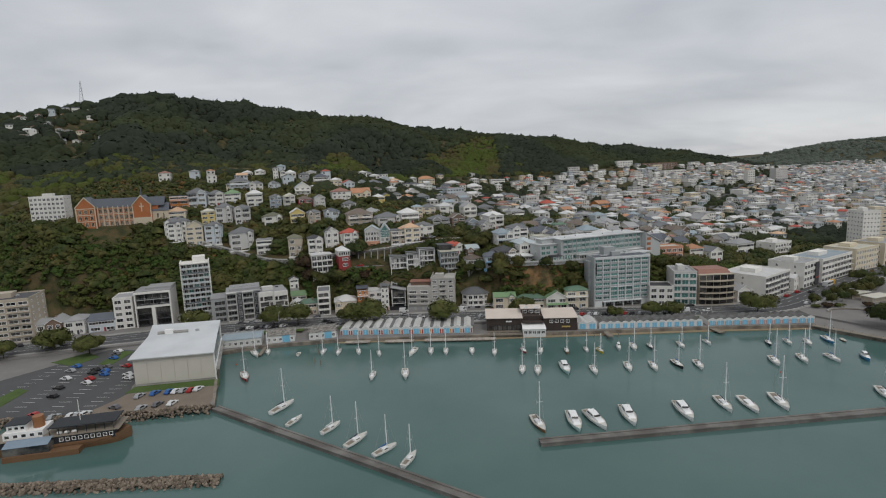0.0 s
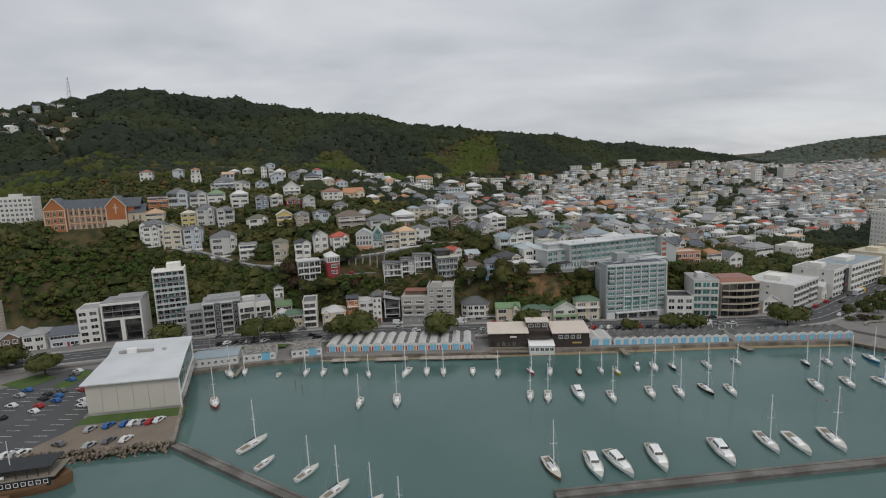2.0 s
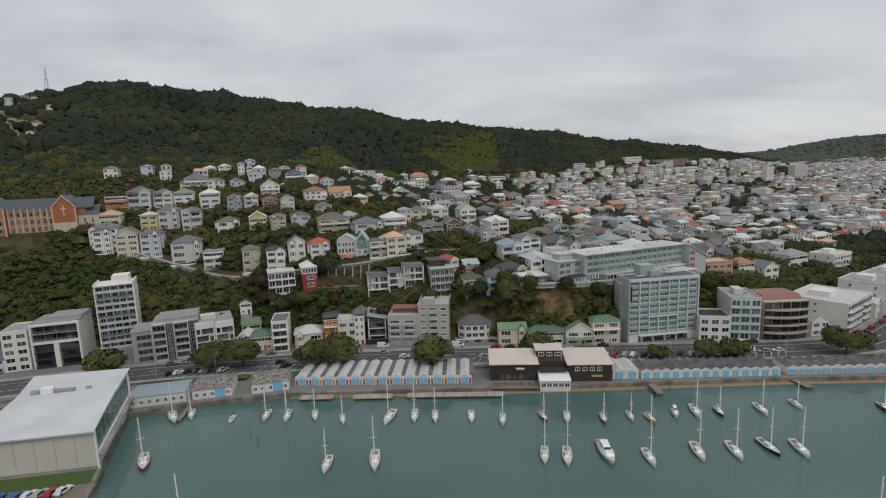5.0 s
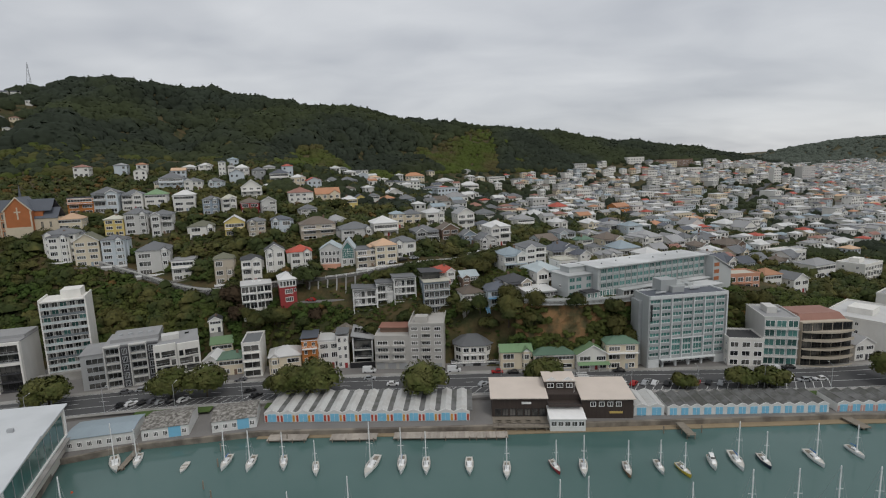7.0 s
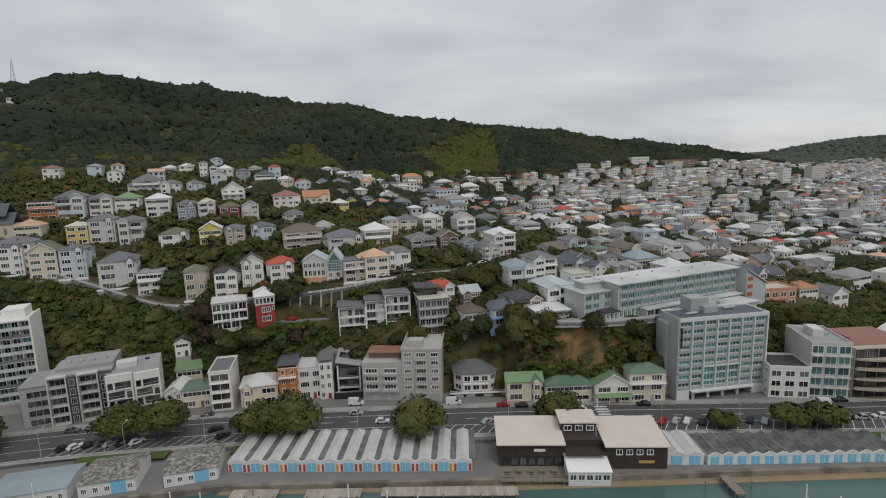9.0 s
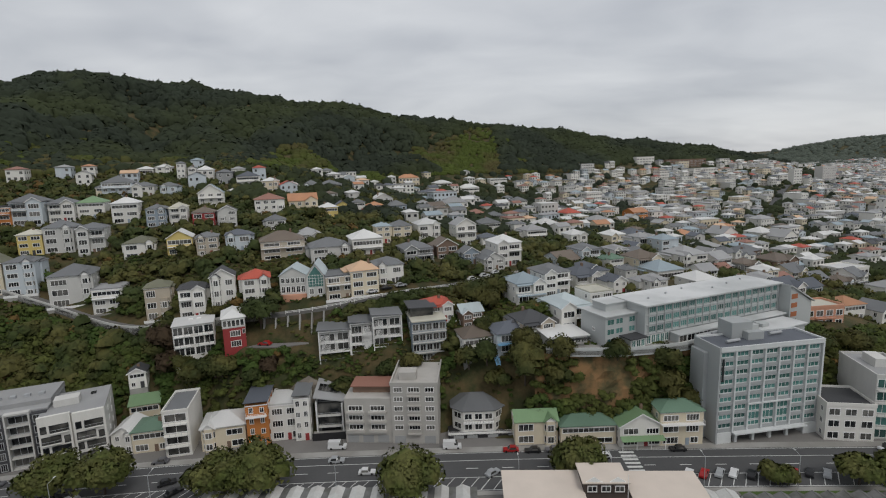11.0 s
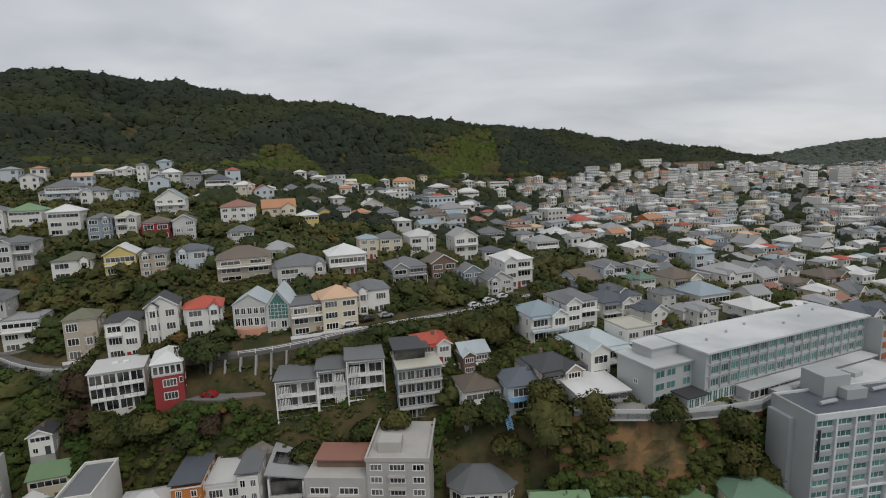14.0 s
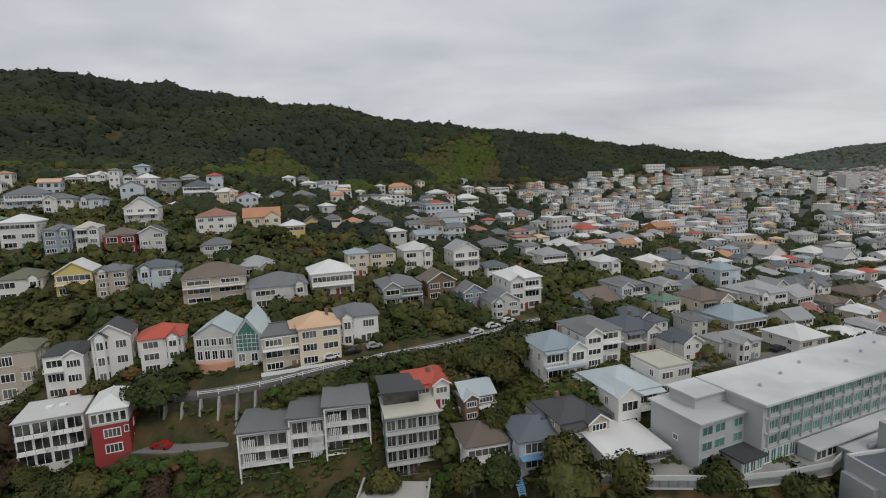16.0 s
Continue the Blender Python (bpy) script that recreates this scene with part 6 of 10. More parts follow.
house(-119.2, 376.6, 22, 9.8, 10.3, 2, 3.35, "hip", "red", "brown")
house(-108.6, 378.4, 22, 8.1, 8.5, 3, 2.66, "gable", "palegrey", "dark", "bay")
house(-98.9, 407.9, 22, 15.1, 14.0, 3, 2.84, "hip", "white", "rust", "bay")
house(-86.9, 427.2, 20, 15.9, 14.0, 2, 3.47, "gablex", "cream", "orange")
house(-86.1, 379.8, 22, 9.1, 9.5, 2, 2.50, "hip", "palegrey", "grey")
house(-130.0, 433.2, 20, 4.5, 7.0, 1, 3.69, "hip", "white", "white")
house(-70.7, 420.7, 20, 9.7, 10.1, 2, 3.00, "hip", "yellow", "white")
house(-134.4, 349.9, 22, 12.2, 12.8, 2, 3.33, "hip", "white", "olive", "bay")
house(-116.8, 349.7, 22, 9.8, 10.3, 2, 3.75, "gable", "yellow", "white", "deck")
house(-104.8, 349.3, 22, 8.5, 8.9, 3, 2.66, "hip", "beige", "grey", "bay")
house(-93.3, 353.2, 22, 10.0, 10.5, 2, 3.55, "hip", "paleblue", "slate", "bay")
house(-71.9, 346.9, 22, 17.5, 14.0, 3, 2.61, "hip", "beige", "brown", "deck")
house(-51.3, 344.0, 22, 15.8, 14.0, 2, 3.08, "hip", "palegrey", "grey", "bay")
house(-66.4, 365.6, 22, 11.4, 12.0, 1, 3.42, "hip", "palegrey", "palegrey")
house(-122.2, 760.9, 20, 10.4, 11.0, 1, 3.11, "hip", "white", "white")
house(-49.8, 674.3, 20, 22.0, 14.0, 2, 3.96, "hip", "cream", "orange")
house(-14.4, 680.7, 20, 18.5, 14.0, 2, 3.47, "hip", "white", "white", "veranda")
house(-14.3, 621.2, 20, 20.3, 14.0, 2, 3.06, "hip", "white", "red")
house(-79.6, 564.3, 20, 6.1, 7.0, 2, 2.65, "gable", "white", "red")
house(-47.2, 470.0, 20, 12.0, 12.6, 2, 3.49, "gable", "palegrey", "white")
house(-34.4, 568.8, 20, 14.4, 14.0, 1, 2.89, "hip", "green", "green")
house(-21.8, 486.1, 20, 10.4, 10.9, 2, 2.50, "hip", "palegrey", "palegrey")
house(-0.7, 506.9, 20, 18.1, 14.0, 2, 3.78, "hip", "white", "palegrey", "deck")
house(-66.7, 436.7, 20, 9.0, 9.4, 2, 2.54, "gable", "yellow", "slate")
house(-59.3, 448.0, 20, 7.6, 7.9, 2, 2.94, "hip", "white", "grey")
house(-49.5, 450.0, 20, 9.6, 10.1, 2, 2.68, "hip", "white", "orange")
house(-36.7, 457.1, 20, 11.5, 12.0, 2, 3.04, "hip", "greyblue", "grey")
house(14.5, 486.1, 20, 10.4, 11.0, 1, 3.86, "hip", "brown", "rust")
house(-34.2, 375.7, 22, 6.8, 7.2, 3, 2.74, "hip", "cream", "sky")
house(-26.3, 384.1, 20, 9.6, 10.0, 3, 2.66, "hip", "cream", "grey")
house(-13.3, 386.3, 20, 11.1, 11.7, 3, 3.33, "hip", "white", "white", "bay")
house(4.7, 391.7, 20, 10.5, 11.0, 3, 3.49, "gable", "white", "palegrey", "deck")
house(19.6, 434.9, 20, 11.9, 12.5, 2, 2.78, "hip", "white", "grey")
house(37.0, 458.4, 20, 11.2, 11.8, 2, 3.49, "flat", "cream", "rust")
house(43.7, 418.2, 20, 12.0, 12.6, 2, 2.83, "hip", "white", "palegrey", "deck")
house(55.9, 444.7, 20, 13.3, 14.0, 2, 3.31, "hip", "white", "white")
house(-38.0, 354.5, 22, 13.1, 13.7, 2, 3.65, "hip", "white", "white", "deck")
house(-16.6, 355.6, 20, 12.7, 13.3, 2, 2.77, "hip", "grey", "grey", "veranda")
house(-4.2, 362.5, 20, 9.7, 10.2, 2, 3.17, "gable", "brown", "brown")
house(6.3, 358.0, 20, 7.4, 7.8, 2, 2.63, "gable", "greyblue", "grey")
house(16.5, 390.9, 20, 8.6, 9.0, 2, 2.50, "hip", "white", "slate")
house(22.5, 358.6, 20, 11.7, 12.3, 3, 3.39, "hip", "white", "white", "deck")
house(15.7, 351.7, 20, 9.6, 10.1, 2, 2.50, "gable", "palegrey", "grey", "bay")
house(-108.8, 317.2, 22, 8.4, 8.8, 3, 4.10, "hip", "beige", "olive", "bay")
house(-95.2, 315.5, 22, 8.7, 9.2, 3, 3.60, "hip", "white", "dark", "deck")
house(-84.7, 317.8, 22, 8.4, 8.8, 3, 3.89, "gable", "white", "dark", "bay")
house(-72.7, 318.7, 22, 9.6, 10.1, 3, 2.96, "hip", "white", "red", "bay")
house(-41.1, 317.1, 22, 11.2, 11.7, 3, 2.90, "flat", "beige", "grey", "deck")
house(-33.1, 318.7, 22, 10.0, 10.5, 3, 3.17, "hip", "cream", "peach", "garage")
house(-25.1, 326.9, 20, 10.4, 10.9, 2, 3.70, "hip", "white", "grey", "bay")
house(-5.9, 307.5, 20, 8.5, 8.9, 2, 2.87, "hip", "white", "red")
house(5.0, 305.8, 20, 7.7, 8.1, 2, 2.58, "gablex", "brown", "paleblue", "deck")
house(25.2, 313.0, 20, 10.7, 11.2, 2, 3.70, "hip", "white", "sky", "veranda")
house(35.0, 316.9, 20, 10.8, 11.4, 3, 2.72, "hip", "white", "grey", "deck")
house(37.6, 300.3, 20, 11.8, 12.4, 2, 3.85, "hip", "white", "paleblue")
house(47.3, 304.6, 20, 8.7, 9.1, 2, 3.05, "flat", "white", "cream")
house(24.8, 294.2, 20, 10.0, 10.5, 3, 2.50, "hip", "beige", "dark")
house(6.2, 293.4, 16, 9.3, 9.8, 2, 3.2, "hip", "white", "brown", "deck", base=21.6)
house(81.1, 355.4, 20, 11.0, 11.5, 2, 3.19, "hip", "cream", "brown")
house(105.7, 366.4, 20, 13.5, 14.0, 3, 2.83, "hip", "white", "palegrey", "bay")
house(86.2, 344.8, 20, 13.0, 13.7, 1, 3.80, "hip", "palegrey", "sky")
house(91.9, 326.7, 20, 10.1, 10.6, 2, 2.50, "hip", "white", "white")
house(72.3, 321.2, 20, 7.7, 8.1, 2, 2.59, "hip", "white", "palegrey", "bay")
house(96.1, 399.5, 20, 9.3, 9.8, 2, 3.83, "hip", "white", "palegrey")
house(104.4, 390.6, 20, 10.1, 10.6, 3, 3.16, "hip", "paleblue", "sky", "bay")
house(58.6, 321.2, 20, 5.6, 7.0, 2, 2.50, "gable", "white", "slate")
house(57.2, 337.9, 20, 5.5, 7.0, 2, 2.50, "hip", "white", "slate")
house(52.6, 342.1, 20, 7.9, 8.3, 2, 2.50, "hip", "palegrey", "slate")
house(157.9, 489.3, 24, 13.5, 14.0, 2, 2.50, "hip", "cream", "orange")
house(156.2, 578.1, 24, 15.1, 14.0, 3, 3.37, "gablex", "orange", "orange")
house(145.7, 432.2, 24, 17.3, 14.0, 2, 2.61, "hip", "palegrey", "palegrey")
house(164.5, 424.7, 24, 11.6, 12.2, 2, 3.79, "hip", "brown", "grey")
house(137.6, 379.6, 20, 8.6, 9.0, 2, 3.05, "hip", "grey", "brown")
house(171.8, 407.4, 20, 14.5, 14.0, 2, 3.86, "hip", "brown", "brown")
house(231.7, 498.1, 24, 14.2, 14.0, 3, 2.77, "gable", "white", "palegrey")
house(67.8, 355.4, 20, 6.7, 7.1, 2, 2.50, "hip", "white", "green")
house(76.0, 378.0, 20, 8.4, 8.8, 2, 2.52, "hip", "white", "palegrey")
house(67.7, 336.8, 20, 5.4, 7.0, 2, 2.50, "hip", "palegrey", "grey")
house(102.5, 346.5, 20, 8.1, 8.5, 2, 2.51, "gablex", "white", "palegrey")
house(130.7, 354.8, 20, 8.5, 8.9, 2, 2.50, "hip", "grey", "palegrey")
house(222.1, 508.0, 24, 14.6, 14.0, 3, 2.86, "hip", "white", "white")
house(190.4, 499.1, 24, 15.2, 14.0, 2, 3.68, "gable", "white", "palegrey")
house(62.8, 403.7, 20, 8.9, 9.3, 2, 3.22, "hip", "white", "white")
house(88.6, 530.1, 24, 12.9, 13.5, 2, 4.10, "hip", "white", "red")
house(104.2, 506.4, 24, 15.4, 14.0, 2, 3.77, "hip", "palegrey", "palegrey")
house(142.1, 613.5, 24, 15.9, 14.0, 2, 4.10, "hip", "cream", "white")
house(261.4, 575.4, 24, 16.2, 14.0, 3, 3.47, "hip", "white", "palegrey")
house(26.2, 476.1, 20, 10.4, 10.9, 2, 2.50, "hip", "palegrey", "grey")
house(59.2, 619.0, 20, 13.6, 14.0, 3, 2.65, "hip", "white", "grey")
house(13.5, 675.6, 20, 20.2, 14.0, 2, 3.70, "hip", "white", "white")
house(49.1, 749.1, 20, 22.0, 14.0, 3, 3.04, "flat", "white", "white")
house(-188.9, 320.4, 22, 8.6, 9.1, 4, 3.12, "hip", "white", "grey", "bay")
house(-177.7, 323.3, 22, 10.4, 11.0, 4, 3.10, "gable", "cream", "olive")
house(-167.0, 326.5, 22, 9.8, 10.3, 4, 3.27, "hip", "paleblue", "grey", "bay")
house(-147.2, 325.6, 22, 14.6, 14.0, 3, 4.01, "hip", "palegrey", "grey", "bay")
house(-210.4, 366.0, 22, 12.4, 13.0, 3, 3.07, "flat", "orange", "dark", "deck")
house(-199.4, 371.0, 22, 12.9, 13.5, 3, 3.71, "hip", "paleblue", "grey")
house(-199.5, 342.6, 22, 10.6, 11.1, 3, 2.63, "hip", "cream", "peach")
house(-180.0, 347.8, 22, 8.8, 9.3, 3, 2.95, "hip", "yellow", "cream")
house(-170.8, 352.2, 22, 10.9, 11.5, 3, 3.64, "hip", "palegrey", "grey", "bay")
house(-158.2, 354.7, 22, 10.2, 10.7, 3, 3.67, "hip", "palegrey", "grey")
house(-178.1, 383.7, 22, 11.5, 12.1, 3, 2.65, "hip", "white", "lime")
house(-188.3, 377.9, 22, 10.8, 11.3, 3, 3.00, "hip", "white", "grey")
house(-189.5, 322.2, 22, 13.0, 13.7, 4, 3.17, "hip", "white", "grey", "bay")


house(-131.0, 322.0, 18, 10.0, 11.0, 3, 3.2, "flat", "white", "palegrey", "deck", label="modern white house with wide glazed balconies and a flat roof")


# ---- boats ----
yacht(-64.4, 162.7, -27, 10.6, 1.25, "white", "navy")
yacht(-56.7, 152.5, -23, 7.0, 0, "white", "white")
yacht(-43.2, 147.6, -29, 8.0, 1.25, "white", "white")
yacht(-33.5, 139.9, -32, 9.2, 1.25, "white", "navy")
yacht(-23.9, 134.3, -43, 8.2, 1.25, "white", "blue")
yacht(-16.2, 129.4, -22, 7.8, 1.25, "white", "white")
yacht(22.2, 148.6, -167, 10.9, 1.25, "wood", "navy")
launch(33.5, 149.6, -178, 13.0, "mint")
launch(40.3, 150.5, -164, 12.6, "white")
launch(51.3, 153.0, 180, 13.0, "white")
launch(69.6, 155.4, 180, 13.0, "white")
yacht(84.2, 160.1, 179, 11.2, 1.25, "white", "navy")
yacht(91.9, 159.4, 179, 11.9, 0, "white", "navy")
yacht(102.7, 161.1, 173, 12.5, 1.25, "white", "navy")
yacht(139.6, 165.6, 162, 11.4, 1.25, "white", "navy")
yacht(-90.1, 190.8, -149, 10.2, 1.3, "red", "white")
yacht(-37.5, 188.8, -179, 8.1, 1.3, "white", "white")
yacht(-24.6, 190.4, -172, 10.1, 1.3, "white", "blue")
yacht(22.0, 192.1, 172, 8.2, 1.3, "white", "navy")
yacht(28.0, 191.4, 172, 9.2, 1.3, "white", "blue")
launch(39.0, 193.1, -178, 11.9, "mint")
yacht(49.7, 190.5, -179, 8.4, 1.3, "white", "white")
yacht(63.7, 193.1, 175, 9.3, 1.3, "white", "white")
yacht(73.6, 193.3, 175, 9.3, 1.3, "white", "blue")
yacht(83.5, 195.0, -175, 8.9, 1.3, "black", "blue")
yacht(91.3, 193.9, 174, 9.2, 1.3, "white", "navy")
yacht(121.8, 196.5, 168, 10.0, 1.3, "white", "blue")
yacht(133.7, 198.3, 168, 9.3, 1.3, "white", "white")
yacht(-96.8, 217.0, -144, 9.3, 1.3, "white", "white")
yacht(-91.4, 218.7, -159, 7.2, 1.3, "white", "white")
dinghy(-76.2, 215.5, -173, 5.0, "white")
yacht(-65.3, 217.4, -176, 7.3, 1.3, "white", "blue")
yacht(-58.1, 216.8, -175, 7.4, 1.3, "white", "white")
yacht(-48.9, 216.8, -163, 7.0, 1.3, "white", "blue")
yacht(-39.1, 213.9, -164, 6.3, 1.3, "white", "navy")
yacht(-24.1, 215.1, 168, 9.7, 1.3, "white", "white")
yacht(-16.0, 215.6, -178, 8.1, 1.3, "white", "blue")
yacht(-9.3, 214.9, -177, 7.5, 1.3, "white", "white")
yacht(2.3, 214.6, -180, 7.6, 0, "white", "white")
yacht(12.1, 212.5, 175, 7.2, 1.25, "white", "white")
yacht(25.0, 213.8, -167, 6.0, 1.25, "red", "white")
yacht(32.3, 213.2, 171, 7.3, 1.25, "white", "blue")
yacht(43.4, 212.3, 175, 6.5, 1.25, "wood", "white")
yacht(52.0, 213.3, 179, 6.0, 1.25, "white", "navy")
yacht(57.6, 211.9, -169, 6.0, 1.25, "yellow", "white")
launch(66.4, 215.0, 170, 6.1, "white")
yacht(73.2, 216.0, 173, 8.8, 1.25, "white", "blue")
yacht(80.2, 215.6, 176, 6.6, 1.25, "navy", "white")
yacht(93.8, 216.7, 178, 7.8, 1.25, "white", "blue")
yacht(106.4, 219.6, -177, 6.0, 1.25, "white", "blue")
yacht(131.3, 216.9, 165, 6.6, 1.3, "navy", "blue")
yacht(139.8, 217.6, 171, 7.1, 1.3, "white", "blue")
yacht(147.7, 216.6, 163, 8.2, 1.3, "white", "blue")
yacht(158.1, 219.7, 170, 9.8, 1.3, "blue", "blue")
dinghy(164.3, 219.3, 164, 5.0, "wood")
yacht(145.3, 198.4, -179, 8.4, 1.3, "white", "blue")
launch(157.7, 198.1, 162, 7.8, "blue")


# ---- cars ----
car(-115.6, 248.3, -35, "black", 2.61)
car(-112.7, 249.0, -35, "white", 2.61)
car(-109.1, 250.1, -35, "black", 2.61)
car(-106.1, 251.1, -35, "grey", 2.61)
car(-121.1, 258.5, -80, "grey", 2.61)
car(-116.0, 260.2, -80, "silver", 2.61)
car(-82.8, 268.0, 100, "grey", 2.61)
car(-75.4, 258.3, -60, "black", 2.61)
car(-35.1, 274.3, -88, "white", 2.61, van=True)
car(-33.7, 267.4, -88, "silver", 2.61)
car(-24.4, 261.9, -88, "white", 2.61)
car(-2.4, 273.6, -88, "white", 2.61, van=True)
car(13.9, 271.6, 90, "red", 2.61)
car(19.8, 271.0, 90, "black", 2.61)
car(25.4, 271.3, 90, "grey", 2.61)
car(8.2, 260.9, -50, "silver", 2.61)
car(15.2, 260.2, -50, "black", 2.61)
car(38.0, 267.8, 90, "white", 2.61)
car(59.0, 270.8, 90, "black", 2.61)
car(56.9, 259.6, -35, "white", 2.61)
car(60.7, 259.5, -35, "red", 2.61)
car(64.7, 259.7, -35, "silver", 2.61)
car(68.0, 259.5, -35, "white", 2.61)
car(78.6, 259.5, -35, "white", 2.61)
car(82.5, 259.4, -35, "red", 2.61)
car(86.4, 259.3, -35, "black", 2.61)
car(97.6, 260.3, -35, "silver", 2.61)
car(113.6, 269.0, 90, "white", 2.61, van=True)
car(121.1, 271.5, 90, "black", 2.61)
car(113.6, 261.1, 90, "white", 2.61, van=True)
car(119.3, 260.2, 90, "silver", 2.61)
car(125.3, 260.9, 90, "white", 2.61)
for x, c in ((-103, "silver"), (-99.5, "black"), (-95.8, "white"), (-71.5, "black"), (72, "black"), (90.3, "silver"), (101.5, "white"), (105.2, "black")):
    car(x, float(np.interp(x, [p[0] for p in ROAD], [p[1] for p in ROAD])) - 5.2, -35, c, 2.61)
car(-120.6, 170.5, -10, "silver", 1.61)
car(-116.1, 172.8, -10, "blue", 1.61)
car(-111.2, 173.8, -10, "blue", 1.61)
car(-108.7, 174.1, -10, "white", 1.61)
car(-106.2, 174.7, -10, "silver", 1.61)
car(-103.4, 175.0, -10, "red", 1.61)
car(-101.3, 176.0, -10, "white", 1.61)
car(-113.5, 160.6, -10, "silver", 1.61)
car(-109.3, 163.3, -10, "grey", 1.61)
car(-104.4, 164.0, -10, "white", 1.61)
car(-123.7, 161.4, 75, "grey", 1.61)
car(-148.9, 156.5, 75, "red", 1.61)
car(-154.7, 171.4, 80, "black", 1.61)
car(-158.6, 179.0, 80, "black", 1.61)
car(-163.2, 188.2, 80, "white", 1.61)
car(-168.0, 196.7, 80, "silver", 1.61)
car(-169.2, 201.6, 80, "blue", 1.61)
car(-150.9, 183.6, 70, "white", 1.61)
car(-152.7, 187.7, 70, "red", 1.61)
car(-156.1, 193.6, 70, "black", 1.61)
car(-157.5, 197.5, 70, "black", 1.61)
car(-149.8, 192.0, 70, "blue", 1.61)
car(-152.2, 196.0, 70, "blue", 1.61)
car(-154.5, 200.6, 70, "grey", 1.61)
car(-136.7, 187.7, 75, "white", 1.61)
car(-139.3, 191.5, 75, "white", 1.61)
car(-146.4, 201.0, 75, "red", 1.61)
car(-159.3, 211.1, 75, "blue", 1.61)
car(-161.9, 216.4, 75, "grey", 1.61)
car(-163.5, 220.3, 75, "white", 1.61)
car(-134.7, 155.7, -10, "white", 1.61)
car(-132.4, 156.0, -10, "silver", 1.61)
car(-130.9, 156.8, -10, "white", 1.61)
car(-140.4, 154.8, -10, "silver", 1.61)
car(-204.2, 225.4, 60, "silver", 2.61)
car(-201.6, 226.0, 60, "black", 2.61)
car(-199.3, 226.8, 60, "white", 2.61)
car(-197.8, 229.5, 60, "grey", 2.61)
car(-223.7, 225.0, 60, "white", 2.61)
car(-222.5, 227.6, 60, "silver", 2.61)
car(-219.3, 228.8, 60, "black", 2.61)
car(170.9, 280.3, -55, "red", 2.61)
car(180.7, 286.0, -55, "red", 2.61)
car(191.7, 294.2, -55, "red", 2.61)
car(198.9, 293.6, -55, "black", 2.61)
car(181.7, 270.4, -50, "white", 2.61)
car(227.0, 318.0, -45, "white", 2.61)


# ---- blocks and houses along the waterfront road ----
block(-231, 233, 22, 25, 20, 7, 3.1, "beige", "beige apartment block with long balconies and a green stair strip", 5, side=1, roof="dark", balconies=(0, 1, 3, 4), win=(0.8, 0.55))
house(-221, 241, 20, 7.5, 12, 2, 3.4, "hip", "white", "palegrey", base=2.5)
house(-213.5, 243.5, 20, 7, 12, 2, 3.6, "gable", "brown", "palegrey", base=2.5)
house(-205.0, 246.5, 20, 9, 12, 2, 3.6, "hip", "white", "palegrey", base=2.5)
house(-193.5, 251, 20, 12.5, 12, 2, 3.0, "gablex", "paleblue", "slate", "garage", base=2.5)
block(-183.5, 255.0, 22, 9.0, 14, 5, 3.3, "white", "narrow white five-storey apartment block with small windows", 2, side=1, side_cols=3, plant=False)


def framed_flats():
    """Pale flats: two glazed upper floors set back in one wide frame, dark bays below."""
    t = thing("apartment_block", pose(-169.5, 259.0, 2.5, 0, 0, 19), "pale flats with dark glazed bays in white frames", "apartment block", "blocks along the waterfront")
    W, D, H = 17.6, 16.0, 19.0
    part("wall", Geo().box(-W / 2, W / 2, 1.6, D, -2, H), wall_mat("palegrey"), t)
    part("roof", Geo().box(-W / 2 - 0.2, W / 2 + 0.2, 1.0, D + 0.2, H, H + 0.4), roof_mat("palegrey"), t)
    part("roof_step", Geo().box(-4, W / 2, 5, D, H + 0.4, H + 1.5), roof_mat("palegrey"), t)
    fr = Geo().box(-W / 2, -W / 2 + 0.6, 0, 1.62, 0, H - 0.02).box(W / 2 - 0.6, W / 2, 0, 1.62, 0, H - 0.02)
    fr.box(-W / 2 + 0.6, W / 2 - 0.6, 0, 1.62, H - 1.0, H - 0.02).box(-W / 2 + 0.6, W / 2 - 0.6, -0.2, 1.62, 10.4, 11.4).box(-0.9, 0.9, -0.1, 1.62, 0, 10.4)
    part("front_frame", fr, wall_mat("white"), t)
    for f in range(2):
        for k in range(4):
            window(t, -6.2 + k * 4.15, 1.6, 11.6 + f * 3.2, 4.0, 2.8, bars=2, frame_mat=DARK_METAL, joined=True)
        rail(t, -W / 2 + 0.6, W / 2 - 0.6, 1.6, 11.5 + f * 3.2, depth=1.4, mat=GALV, slab=wall_mat("grey"), posts=False)
    for f in range(3):
        for c in (-4.6, 4.6):
            window(t, c, 1.6, 0.6 + f * 3.3, 7.0, 2.9, bars=3, frame_mat=DARK_METAL, joined=True)
            rail(t, c - 3.6, c + 3.6, 1.6, 0.5 + f * 3.3, depth=1.6, mat=DARK_METAL, slab=wall_mat("dark"), posts=False)
    PLACED.append((-169, 267, 12))


framed_flats()


